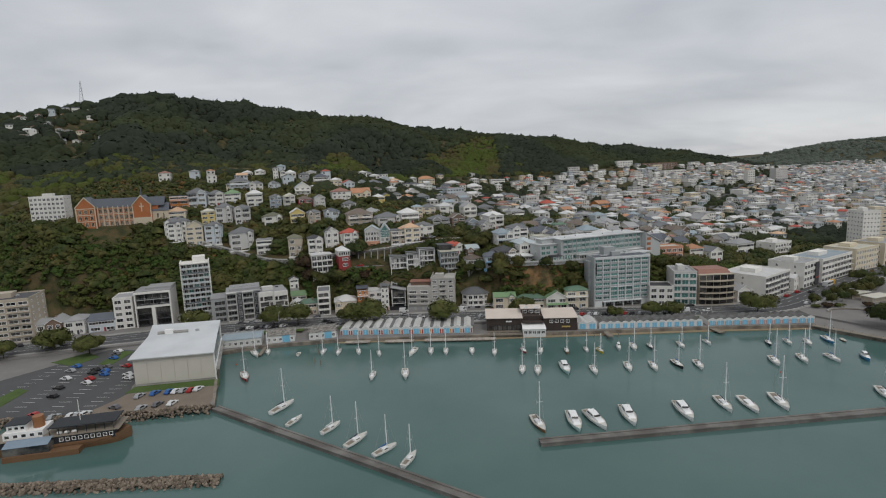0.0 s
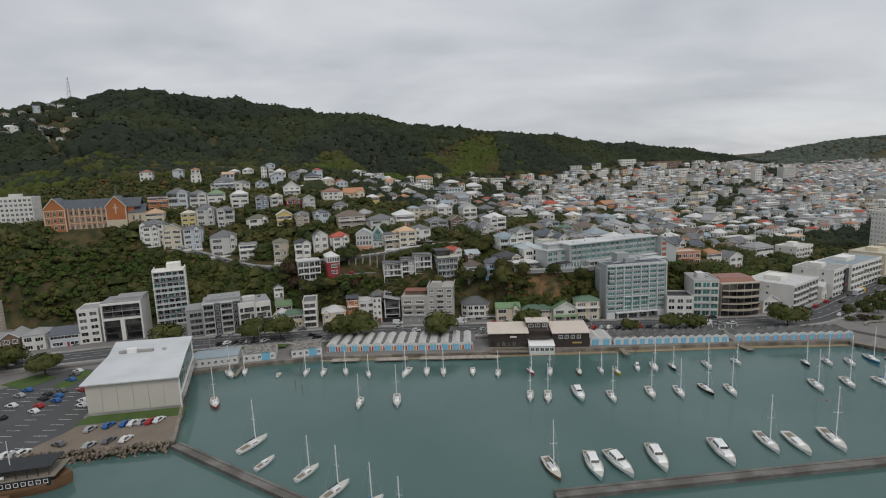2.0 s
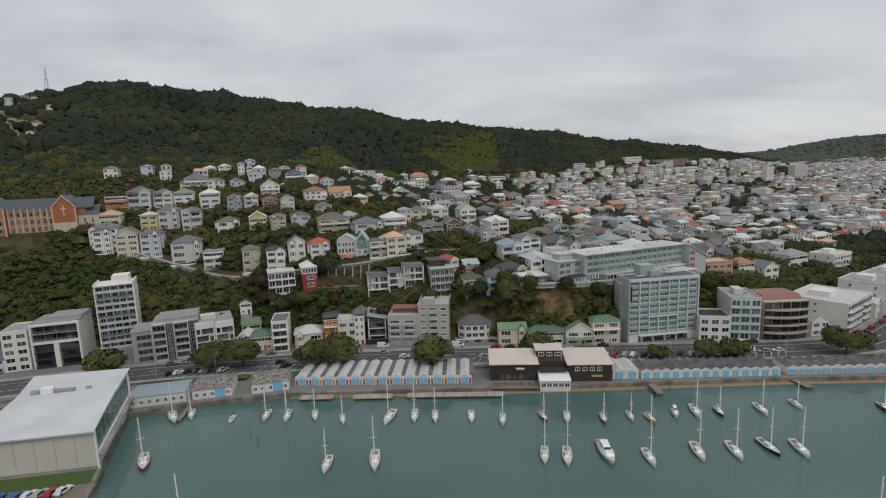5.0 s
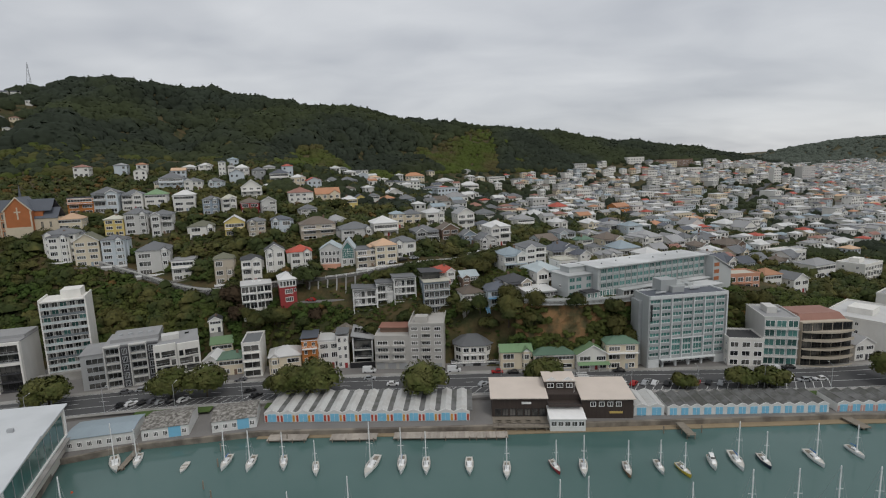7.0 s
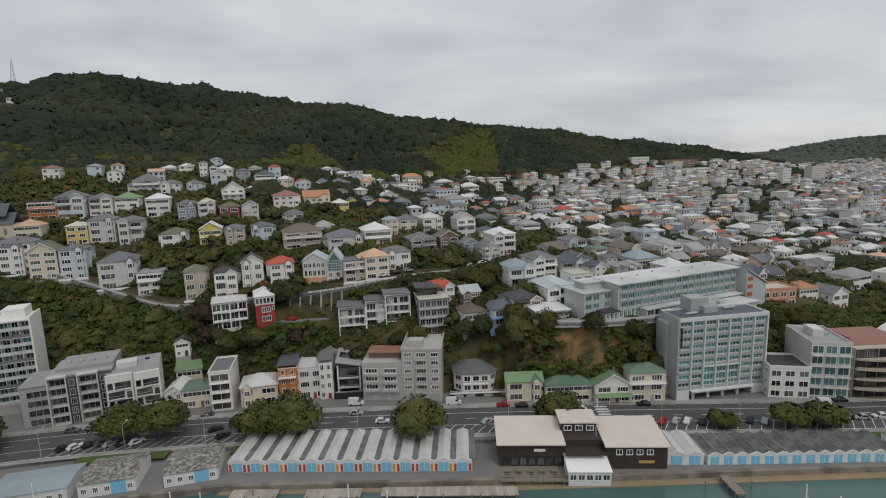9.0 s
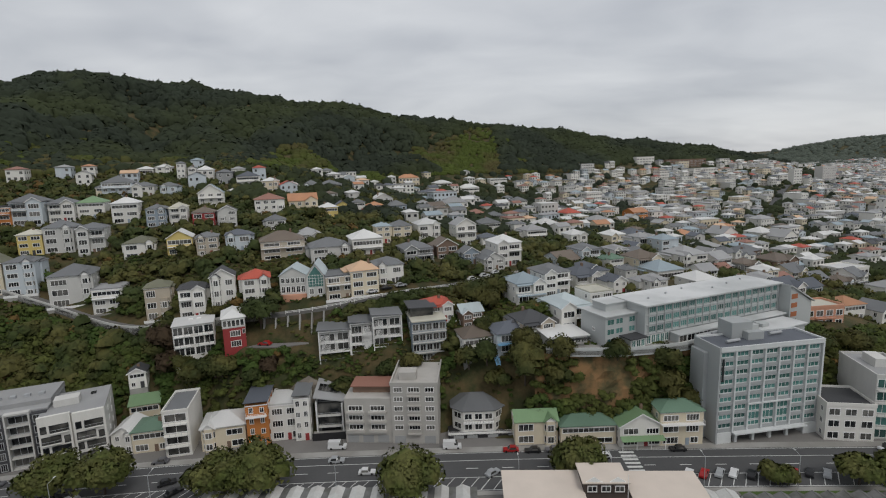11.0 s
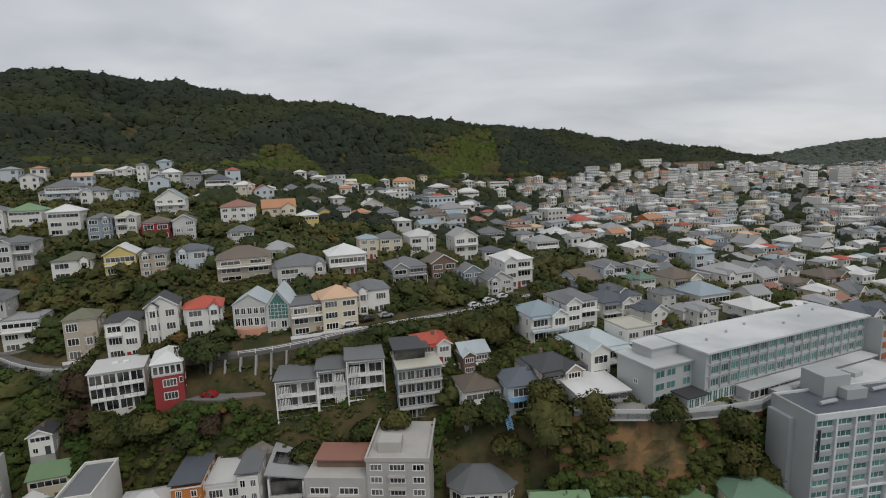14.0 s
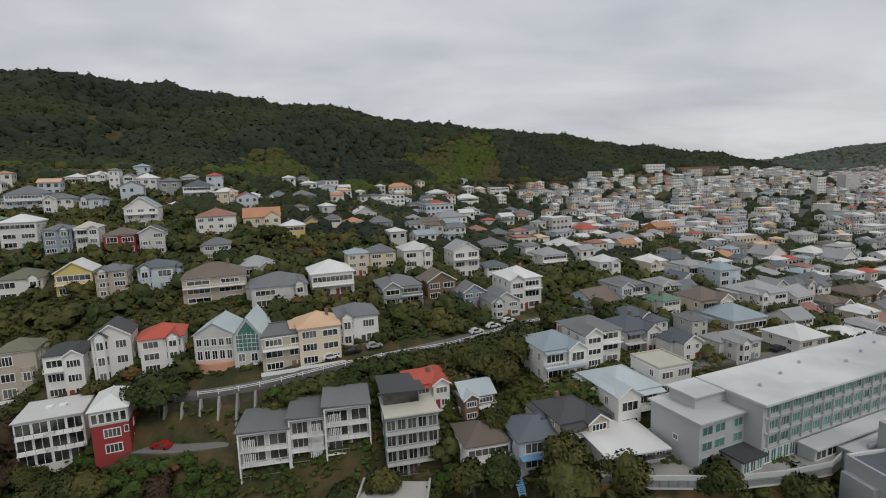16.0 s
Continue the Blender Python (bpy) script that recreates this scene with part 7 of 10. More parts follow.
def tower():
    t = thing("apartment_tower", pose(-153.0, 275.0, 2.5, 0, 0, 27), "slim eleven-storey white apartment tower with glazed balconies", "apartment tower")
    W, D, st, n = 14.2, 11.0, 2.82, 11
    H = st * n
    part("wall", Geo().box(-W / 2, W / 2, 0, D, -2, H), wall_mat("palegrey"), t)
    part("end_wall", Geo().box(W / 2 - 0.02, W / 2 + 0.45, -1.6, D, -2, H + 1.2), wall_mat("white"), t)
    part("end_wall", Geo().box(-W / 2 - 0.45, -W / 2 + 0.02, -1.6, D, -2, H + 1.2), wall_mat("white"), t)
    part("roof", Geo().box(-W / 2, W / 2, -1.6, D, H, H + 0.4), wall_mat("white"), t)
    part("penthouse", Geo().box(-1, W / 2 - 1.5, 2, D - 1, H + 0.4, H + 3.6), wall_mat("white"), t)
    for f in range(n):
        bal = part("balcony", Geo().box(-W / 2, W / 2, -1.6, 0.01, f * st - 0.2, f * st + 0.02), wall_mat("palegrey"), t)
        part("balustrade", Geo().box(-W / 2, W / 2, -1.6, -1.52, f * st + 0.02, f * st + 1.0), material("pale_balcony_glass", (0.46, 0.50, 0.50), 0.25, vary=0.6, scale=0.4) if f % 3 else material("smoked_balcony_glass", (0.16, 0.18, 0.19), 0.2, vary=0.6, scale=0.4), bal)
        for i in range(5):
            window(t, -W / 2 + W * (i + 0.5) / 5, 0, f * st + 0.1, W / 5 - (0.25, 0.9, 0.4, 0.7)[(i + f) % 4], 2.4, bars=1, joined=True, glass=GLASS if (i * 3 + f) % 4 else TEAL_GLASS)
        for i in (1, 2, 3, 4):
            part("divider", Geo().box(-W / 2 + W * i / 5 - 0.08, -W / 2 + W * i / 5 + 0.08, -1.5, 0, f * st, f * st + 2.8), wall_mat("palegrey"), bal)
    part("podium", Geo().box(-W / 2 - 4, W / 2 + 2, -4, -1.62, -1, 3.2), CONCRETE, t)
    PLACED.append((-157, 281, 12))


tower()


def dark_flats():
    """Grey flats with charcoal recesses and white framed fronts."""
    t = thing("apartment_block", pose(-125.0, 264.0, 2.5, 0, 0, 24), "grey apartment block with charcoal recessed balconies", "apartment block", "blocks along the waterfront")
    part("wall", Geo().box(-5.6, 12, 1.6, 18, -2, 15.6), wall_mat("grey"), t)
    part("roof", Geo().box(-5.8, 12.2, 1.4, 18.2, 15.6, 16.0), roof_mat("palegrey"), t)
    part("setback_roof", Geo().box(-13.8, -5.82, 2.3, 17.2, 13.2, 13.5), roof_mat("palegrey"), t)
    part("setback_wall", Geo().box(-13.5, -5.62, 2.6, 17, -2, 13.2), wall_mat("grey"), t)
    for x0, x1 in ((-5.5, -0.2), (2.6, 8.4)):
        part("front_frame", Geo().box(x0, x0 + 0.35, -0.2, 1.62, 0, 16.2).box(x1 - 0.35, x1, -0.2, 1.62, 0, 16.2).box(x0 + 0.35, x1 - 0.35, -0.2, 1.62, 15.7, 16.2), wall_mat("palegrey"), t)
    part("charcoal_core", Geo().box(-0.2, 2.6, 0.0, 1.62, -1, 15.2).box(8.4, 12.05, 0.4, 1.62, -1, 15.3), wall_mat("dark"), t)
    for f in range(5):
        for x, w in ((-9, 5.6), (-2.9, 4.5), (5.5, 5.0), (10.2, 2.6), (1.2, 1.6)):
            y = 2.6 if x < -6 else (1.6 if x in (-2.9, 5.5) else (0.4 if x > 9 else 0.0))
            if x < -6 and f == 4:
                continue
            window(t, x, y, f * 3.1 + 0.3, w, 2.2, bars=2, frame_mat=GALV)
        for x0, x1 in ((-5.1, -0.6), (3.0, 8.0)):
            rail(t, x0, x1, 1.6, f * 3.1 + 0.15, depth=1.7, mat=GALV, slab=wall_mat("palegrey"), posts=False)
    part("roof_step", Geo().box(-4, 12.1, 5, 18.1, 16.0, 17.2), roof_mat("palegrey"), t)
    for i in range(4):
        part("roof_vent", Geo().box(-2 + i * 3.4, -0.6 + i * 3.4, 9, 10.2, 17.2, 17.9), GALV, t)
    PLACED.append((-125, 272, 14))


dark_flats()


def white_flats():
    """White flats whose dark balcony openings shift from floor to floor."""
    t = thing("apartment_block", pose(-106.3, 268.2, 2.5, 0, 0, 29), "white apartment block with irregular dark recessed balconies", "apartment block", "blocks along the waterfront")
    W, D, st = 15.4, 18.0, 3.05
    H = 2.4 + 4 * st
    part("wall", Geo().box(-W / 2, W / 2, 0.6, D, -2, H), wall_mat("palegrey"), t)
    part("roof", Geo().box(-W / 2, W / 2, 0.6, D, H, H + 0.3), roof_mat("palegrey"), t)
    part("roof_room", Geo().box(-5, 1, 7, 11, H + 0.3, H + 2.2), wall_mat("palegrey"), t)
    for i in range(3):
        part("skylight", Geo().box(-6 + i * 4.5, -4.6 + i * 4.5, 12.5, 14, H + 0.3, H + 0.6), GLASS, t)
    for c, zz in ((-3.9, 0.0), (3.9, -0.5)):
        part("front_panel", Geo().box(c - 3.7, c + 3.7, -0.3, 0.62, 0.4, H + 0.9 + zz), wall_mat("white"), t)
        for f in range(4):
            z = 1.5 + f * st + zz
            s = 1 if f % 2 else -1
            window(t, c + s * 1.0, -0.3, z, 4.4, 2.2, bars=1, frame_mat=DARK_METAL)
            window(t, c - s * 2.5, -0.3, z + (0.2 if f % 2 else -0.3), 1.4, 2.0, bars=0, frame_mat=DARK_METAL)
            rail(t, c + s * 1.0 - 2.2, c + s * 1.0 + 2.2, -0.3, z, depth=0.7, mat=GALV, slab=wall_mat("white"), posts=False)
    for f in range(4):
        for k in (6, 12):
            window(t, W / 2, k, 2.6 + f * st, 1.2, 1.5, 90, joined=True)
    PLACED.append((-108, 274, 12))


white_flats()
house(-96.5, 273.5, 10, 6.5, 9, 2, 3.0, "gable", "white", "white", "bay", base=2.5)
house(-89, 274, 14, 9.5, 9, 2, 3.2, "hip", "cream", "green", base=2.5)
house(-99.0, 288, 20, 8.5, 8, 2, 3.2, "gablex", "cream", "lime", base=4.0)
block(-79.4, 271.5, 14, 6.8, 14, 4, 3.3, "white", "narrow white flats with a balcony on every floor", 1, side=1, balconies=(0,), win=(0.85, 0.72), plant=False, roof="grey", side_cols=0)
house(-68, 275, 15, 12, 10, 2, 3.4, "hip", "cream", "white", "bay", base=2.5)
house(-58.3, 276, 13, 6.0, 13, 4, 3.2, "mono", "orange", "slate", "deck", base=2.5, label="narrow bright orange house with blue window frames")
house(-51.5, 279.5, 10, 8.5, 11, 3, 3.7, "flat", "white", "white", base=2.5)
house(-46.2, 279, 10, 4.4, 13, 4, 3.3, "mono", "white", "grey", base=2.5)


def solar_house():
    """The narrow glass-fronted house with one steep roof that carries solar panels."""
    t = thing("house", pose(-38.6, 280.5, 2.5, 0, 0, 6), "modern dark glazed house under one tilted grey roof", "house")
    w = 7.6
    part("wall", Geo().box(-w / 2, w / 2, 2.5, 14, -2, 10.4), wall_mat("grey"), t)
    part("glazed_front", Geo().box(-w / 2 + 0.3, w / 2 - 0.3, 1.2, 2.48, 3.4, 10.2), GLASS, t, "dark glass front")
    part("side_frame", Geo().box(-w / 2 - 0.2, -w / 2 + 0.25, 0.6, 2.6, 0, 11.2), TRIM, t)
    part("side_frame", Geo().box(w / 2 - 0.25, w / 2 + 0.2, 0.6, 2.6, 0, 10.2), TRIM, t)
    p = [(-w / 2 - 0.6, -0.2, 12.6), (w / 2 + 0.7, 0.6, 10.6), (w / 2 + 0.7, 13.5, 12.0), (-w / 2 - 0.6, 13.5, 14.0)]
    part("roof", Geo().solid(p + [(a, b, c + 0.3) for a, b, c in p], [(0, 3, 2, 1), (4, 5, 6, 7), (0, 1, 5, 4), (1, 2, 6, 5), (2, 3, 7, 6), (3, 0, 4, 7)]), roof_mat("palegrey"), t)
    part("upper_wall", Geo().solid([(-w / 2, 2.5, 10.4), (w / 2, 2.5, 10.4), (w / 2, 13, 10.4), (-w / 2, 13, 10.4), (-w / 2, 2.5, 12.6), (w / 2, 2.5, 10.8), (w / 2, 13, 11.8), (-w / 2, 13, 13.7)], [(0, 3, 2, 1), (4, 5, 6, 7), (0, 1, 5, 4), (1, 2, 6, 5), (2, 3, 7, 6), (3, 0, 4, 7)]), wall_mat("dark"), t)
    for f in (3.4, 6.8):
        rail(t, -w / 2 + 0.3, w / 2 - 0.3, 1.2, f, depth=1.3, mat=GALV, slab=wall_mat("palegrey"), posts=False)
    part("garage_door", Geo().box(-2.8, 2.8, 2.4, 2.49, 0.1, 2.6), DARK_METAL, t)
    part("yard_wall", Geo().box(-w / 2 - 1.2, w / 2 + 1.0, -1.6, -1.3, -0.5, 2.2), DARK_METAL, t, "dark street wall with a gate")
    part("terrace", Geo().box(-w / 2 - 1.2, w / 2 + 1.0, -1.3, 1.2, -0.5, 1.6), CONCRETE, t)
    solar = thing("solar_panels", pose(-38.6, 280.5, 2.5, 0, 0, 6), "row of dark solar panels on a sloping roof", "solar panels")
    for k in range(5):
        for e in range(2):
            x0, y0 = -3.4 + k * 1.1, 4.0 + e * 2.0
            q = [(a, b, 12.68 + (a + 4.4) * -0.222 + (b + 0.2) * 0.105 + 0.42) for a, b in ((x0, y0), (x0 + 1.0, y0), (x0 + 1.0, y0 + 1.8), (x0, y0 + 1.8))]
            part("panel", Geo().solid(q + [(a, b, c + 0.06) for a, b, c in q], [(0, 3, 2, 1), (4, 5, 6, 7), (0, 1, 5, 4), (1, 2, 6, 5), (2, 3, 7, 6), (3, 0, 4, 7)]), GLASS, solar)
    PLACED.append((-39, 288, 7))


solar_house()


def beige_flats():
    t = thing("apartment_block", pose(-20, 277.0, 2.5, 0, 0, -2), "beige concrete flats, six storeys stepping down to four", "apartment block", "blocks along the waterfront")
    m = wall_mat("beige2") if "beige2" in WALLS else material("pale_concrete_render", (0.44, 0.42, 0.39), 0.8, vary=0.18, scale=0.3)
    st = 2.85
    part("wall", Geo().box(0.5, 13.8, -0.4, 17, -2, 6 * st + 0.6), m, t)
    part("low_wall", Geo().box(-13.2, 0.48, 0, 14, -2, 4 * st + 2.2), m, t)
    part("parapet", Geo().box(0.3, 14, -0.6, -0.2, 6 * st + 0.6, 6 * st + 1.5).box(0.3, 0.7, -0.2, 16.8, 6 * st + 0.6, 6 * st + 1.5).box(13.6, 14, -0.2, 16.8, 6 * st + 0.6, 6 * st + 1.5), m, t)
    part("roof_room", Geo().box(2.5, 7.5, 3, 7, 6 * st + 0.6, 6 * st + 3.0), m, t)
    part("penthouse", Geo().box(-11.5, -0.5, 4, 10, 4 * st + 2.2, 4 * st + 4.2), wall_mat("brown"), t)
    part("penthouse_roof", Geo().box(-12, 0.3, 3.2, 10.5, 4 * st + 4.2, 4 * st + 4.5), roof_mat("rust"), t)
    for f in range(6):
        z = f * st + 0.9 + 0.5
        if f:
            for x, w in ((2.6, 2.6), (7.1, 3.4), (11.6, 2.6)):
                window(t, x, -0.4, z, w, 1.5, bars=3 if w > 3 else 2)
            rail(t, 5.2, 9.0, -0.4, f * st + 0.5, depth=1.1, mat=m, slab=m, posts=False)
    for f in range(1, 4):
        for x in (-10, -3.6):
            window(t, x, 0, f * st + 1.3, 4.2, 1.6, bars=3)
            part("ledge", Geo().box(x - 2.6, x + 2.6, -0.9, 0.01, f * st + 0.5, f * st + 1.2), m, t)
    for x in (-11, -6.6, -2.2, 2.8, 11.4):
        part("garage_door", Geo().box(x - 1.6, x + 1.6, -0.06 if x < 0 else -0.46, 0.02 if x < 0 else -0.38, 0.1, 2.4), wall_mat("grey"), t)
    PLACED.append((-20, 285, 15))


beige_flats()


def corner_house():
    """The grey-roofed house with a faceted bay front on a dark garage base."""
    t = thing("house", pose(5.4, 280.4, 3.7, 0, 0, 3), "white weatherboard house with a faceted grey roof on a dark base", "house")
    o = [(-7.5, 3), (-4.5, 0), (4.5, 0), (7.5, 3), (7.5, 12), (-7.5, 12)]
    part("wall", Geo().prism(o, 0, 6.4), wall_mat("white"), t)
    part("base", Geo().box(-9, 13, -1.5, 10, -4, 0.0), DARK_METAL, t)
    top = [(x * 1.09, y * 1.06 - 0.5) for x, y in o]
    k = len(top)
    pts = [(x, y, 6.4) for x, y in top] + [(x, y, 6.6) for x, y in top] + [(-2, 6, 9.6), (2, 6, 9.6)]
    part("roof", Geo().solid(pts, [tuple(range(k))[::-1]] + [(i, (i + 1) % k, k + (i + 1) % k, k + i) for i in range(k)] + [(6, 7, 12), (7, 8, 13, 12), (8, 9, 13), (9, 10, 13), (10, 11, 12, 13), (11, 6, 12)]), roof_mat("grey"), t)
    for f in range(2):
        for x in (-3, 0, 3):
            window(t, x, 0, f * 3.2 + 0.6, 2.3, 1.9, bars=1)
        window(t, -6, 1.5, f * 3.2 + 0.6, 2.8, 1.9, -45, bars=1)
        window(t, 6, 1.5, f * 3.2 + 0.6, 2.8, 1.9, 45, bars=1)
    rail(t, -4.5, 4.5, 0, 3.1, depth=1.2, mat=DARK_METAL)
    rail(t, -9, 13, -0.3, 0.02, "terrace", 1.2)
    for x in (-6, -2, 4, 10):
        part("garage_door", Geo().box(x - 1.5, x + 1.5, -1.58, -1.5, -1.15, -0.25), wall_mat("grey"), t)
    part("chimney", Geo().box(3.2, 4.0, 8, 8.8, 7, 10.6), wall_mat("brown"), t)
    PLACED.append((5, 287, 10))


corner_house()
house(21.5, 275, 3, 12, 7, 2, 3.5, "gablex", "cream", "lime", "bay", base=2.5, label="cream two-storey villa with a green roof and twin gables")
house(35.8, 274.2, 3, 15.5, 7.5, 2, 2.9, "hip", "cream", "green", base=2.5, label="long cream building with a green hipped roof")
house(50, 273, 3, 12, 8, 2, 3.1, "gable", "white", "lime", "veranda", base=2.5, label="white gabled restaurant with an awning and a green roof")
house(61, 273.5, 3, 12, 8, 3, 3.3, "hip", "cream", "green", "deck", base=2.5, label="cream three-storey building with a green hipped roof")
block(107.0, 274.5, -8, 12.2, 12, 3, 3.4, "white", "white three-storey flats with dark garage doors", 3, side=-1, ground=0.0, roof="dark", plant=False, side_cols=3)
block(119.4, 274.5, -9, 11.6, 18, 5, 3.6, "palegrey", "glazed five-storey apartment block with a pale grey side wall", 3, side=-1, glass=TEAL_GLASS, win=(0.88, 0.72), roof="palegrey", side_cols=0, balconies=(0, 1, 2))


def curved_flats():
    """Brown flats with continuous curved balconies and a rust-coloured setback roof."""
    t = thing("apartment_block", pose(136.5, 273.5, 2.5, 0, 0, 4), "beige flats with long curved balconies under a rust roof", "apartment block", "blocks along the waterfront")
    m = wall_mat("beige")
    part("wall", Geo().box(-9.5, 9.5, 1.5, 18, -2, 16.5), m, t)
    part("roof", Geo().solid([(-9.0, 4.0, 16.5), (9.0, 4.0, 16.5), (9.0, 18, 16.5), (-9.0, 18, 16.5), (-8, 6, 18.6), (8, 6, 18.6), (8, 16, 18.6), (-8, 16, 18.6)], [(0, 3, 2, 1), (4, 5, 6, 7), (0, 1, 5, 4), (1, 2, 6, 5), (2, 3, 7, 6), (3, 0, 4, 7)]), roof_mat("rust"), t)
    for f in range(5):
        z = f * 3.3
        arc = [(-9.6 + 19.2 * i / 10, 0.3 - 2.2 * math.sin(math.pi * i / 10)) for i in range(11)]
        b = part("balcony", Geo().prism(arc + [(9.6, 1.52), (-9.6, 1.52)], z - 0.25, z + 0.05), m, t)
        inner = [(u, v + 0.1) for u, v in arc]
        part("balustrade", Geo().prism(arc + inner[::-1], z + 0.05, z + (0.9 if f % 2 else 0.5)), m, b)
        for i in range(5):
            window(t, -7.6 + i * 3.8, 1.5, z + 0.1, 3.5, 2.8, bars=2, frame_mat=DARK_METAL)
    PLACED.append((139, 284, 13))


curved_flats()
block(176.5, 288, 38, 31, 24, 4, 3.2, "white", "white modern flats with a row of glazed balconies", 8, side=-1, roof="white", balconies=(0, 1, 2, 3, 5, 6), side_cols=1, win=(0.86, 0.66), frame_mat=GALV)
house(153.5, 278.5, 14, 9, 9, 2, 3.2, "gable", "white", "palegrey", base=2.5)
house(196.0, 302.5, 38, 6.5, 10, 2, 3.6, "gable", "white", "white", base=2.5)
block(208.5, 309.0, 37, 20, 20, 4, 3.7, "white", "white flats with a dark timber panel on the corner", 5, side=-1, roof="palegrey", side_cols=2, win=(0.8, 0.6))
panel = thing("timber_panel", pose(214.5, 313.4, 2.5, 0, 0, 37), "dark timber screen on the corner of white flats", "panel")
part("screen", Geo().box(-2.6, 2.6, -0.5, -0.12, 0, 14.2), wall_mat("dark"), panel)
part("band", Geo().box(-2.6, 2.6, -0.6, -0.5, 4.6, 5.2), RED_DOOR, panel)
block(237.5, 328.8, 34.5, 42, 19, 4, 3.6, "white", "white offices with long balconies and a blue-grey roof", 10, side=-1, roof="sky", side_cols=4, balconies=(4, 5, 6, 7, 8, 9), win=(0.86, 0.6))
block(275, 354.0, 30, 30, 20, 4, 3.7, "cream", "cream shop row with tall windows along the road", 9, side=-1, roof="cream", win=(0.5, 0.6))
block(309, 374, 30, 30, 20, 4, 3.7, "cream", "cream corner building along the road", 4, side=-1, roof="palegrey", win=(0.5, 0.6))
block(232, 376, 30, 20, 14, 3, 3.4, "white", "white flats on the rise behind the street", 6, base=9, side=-1, roof="white", balconies=(1, 3, 4), side_cols=2)
block(310.5, 399, 0, 12.5, 16, 10, 3.25, "white", "tall white office tower with small square windows", 5, side=-1, base=5, roof="palegrey", side_cols=5, win=(0.5, 0.4))
block(341, 420, 0, 26, 24, 9, 3.4, "cream", "cream office block beside the white tower", 4, side=-1, base=5, roof="grey", win=(0.8, 0.4))


for x, y, turn, w, d, fl, st, c, cols, words in ((293, 951, 12, 30, 12, 3, 4.2, "white", 6, "white school hall below the wooded ridge"), (362, 966, 8, 66, 13, 3, 3.7, "brown", 10, "long brown-brick school block below the wooded ridge"), (350, 946, 8, 17, 10, 3, 3.8, "cream", 4, "cream school block below the wooded ridge"), (476, 872, 10, 12.5, 10, 6, 3.8, "white", 3, "slim white tower block in the valley"), (560, 930, 12, 24, 14, 6, 3.8, "palegrey", 6, "grey office slab in the valley")):
    block(x, y, turn, w, d, fl, st, c, words, cols, base=float(height(x, y)[0]) - 1.0, side=-1, side_cols=0, plant=False, win=(0.6, 0.4))


# ---- the near houses over the cliff ----
def modern_triple():
    """Three stepped modern houses with sloping grey roofs, white frames and slatted screens."""
    for i, (x, y, w, fl, z) in enumerate(((-39.4, 295.4, 10.0, 3, 20.6), (-31.0, 297.6, 7.4, 3, 22.2), (-22.8, 298.6, 9.4, 3, 24.2))):
        t = thing("modern_house", pose(x, y, z, 0, 0, 13), "modern white house with a sloping grey roof and slatted screens", "house", "stepped modern houses")
        st = 3.1
        H = st * fl
        part("wall", Geo().box(-w / 2, w / 2, 0.8, 12, -8, H), wall_mat("palegrey"), t)
        p = [(-w / 2 - 0.5, -1.2, H + 1.3), (w / 2 + 0.3, -1.2, H + 0.9), (w / 2 + 0.3, 12.3, H - 0.1), (-w / 2 - 0.5, 12.3, H + 0.2)]
        part("roof", Geo().solid(p + [(a, b, c + 0.25) for a, b, c in p], [(0, 3, 2, 1), (4, 5, 6, 7), (0, 1, 5, 4), (1, 2, 6, 5), (2, 3, 7, 6), (3, 0, 4, 7)]), roof_mat("grey"), t)
        fr = Geo()
        for a in (-w / 2, w / 2 - 0.3):
            fr.box(a, a + 0.3, -0.9, 0.82, -6, H + 0.95)
        fr.box(-w / 2 + 0.3, w / 2 - 0.3, -0.9, 0.0, H + 0.6, H + 0.9)
        part("front_frame", fr, TRIM, t)
        for f in range(fl):
            window(t, -w * 0.22, 0.8, f * st + 0.15, w * 0.46, 2.6, bars=2)
            window(t, w * 0.26, 0.8, f * st + 0.15, w * 0.36, 2.6, bars=1)
            rail(t, -w / 2 + 0.3, w / 2 - 0.3, 0.8, f * st, depth=1.6, mat=GALV, posts=False)
        for f in range(1, fl):
            sc = Geo()
            for k in range(7):
                a = -w * 0.4 + k * 0.36 if i != 1 else w * 0.05 + k * 0.36
                sc.box(a, a + 0.16, -0.95, -0.85, f * st + (0.1 if i != 1 else -1.5), f * st + 2.7)
            tagged(part("slatted_screen", sc, TRIM, t), kind="stuff")
        if i == 1:
            part("white_blade_wall", Geo().box(w * 0.1, w * 0.42, -0.5, 0.79, -2, 6.5), TRIM, t)
        window(t, -w / 2, 5, 3.5, 1.2, 1.6, -90)
        PLACED.append((x - 1.4, y + 6, 7))

modern_triple()


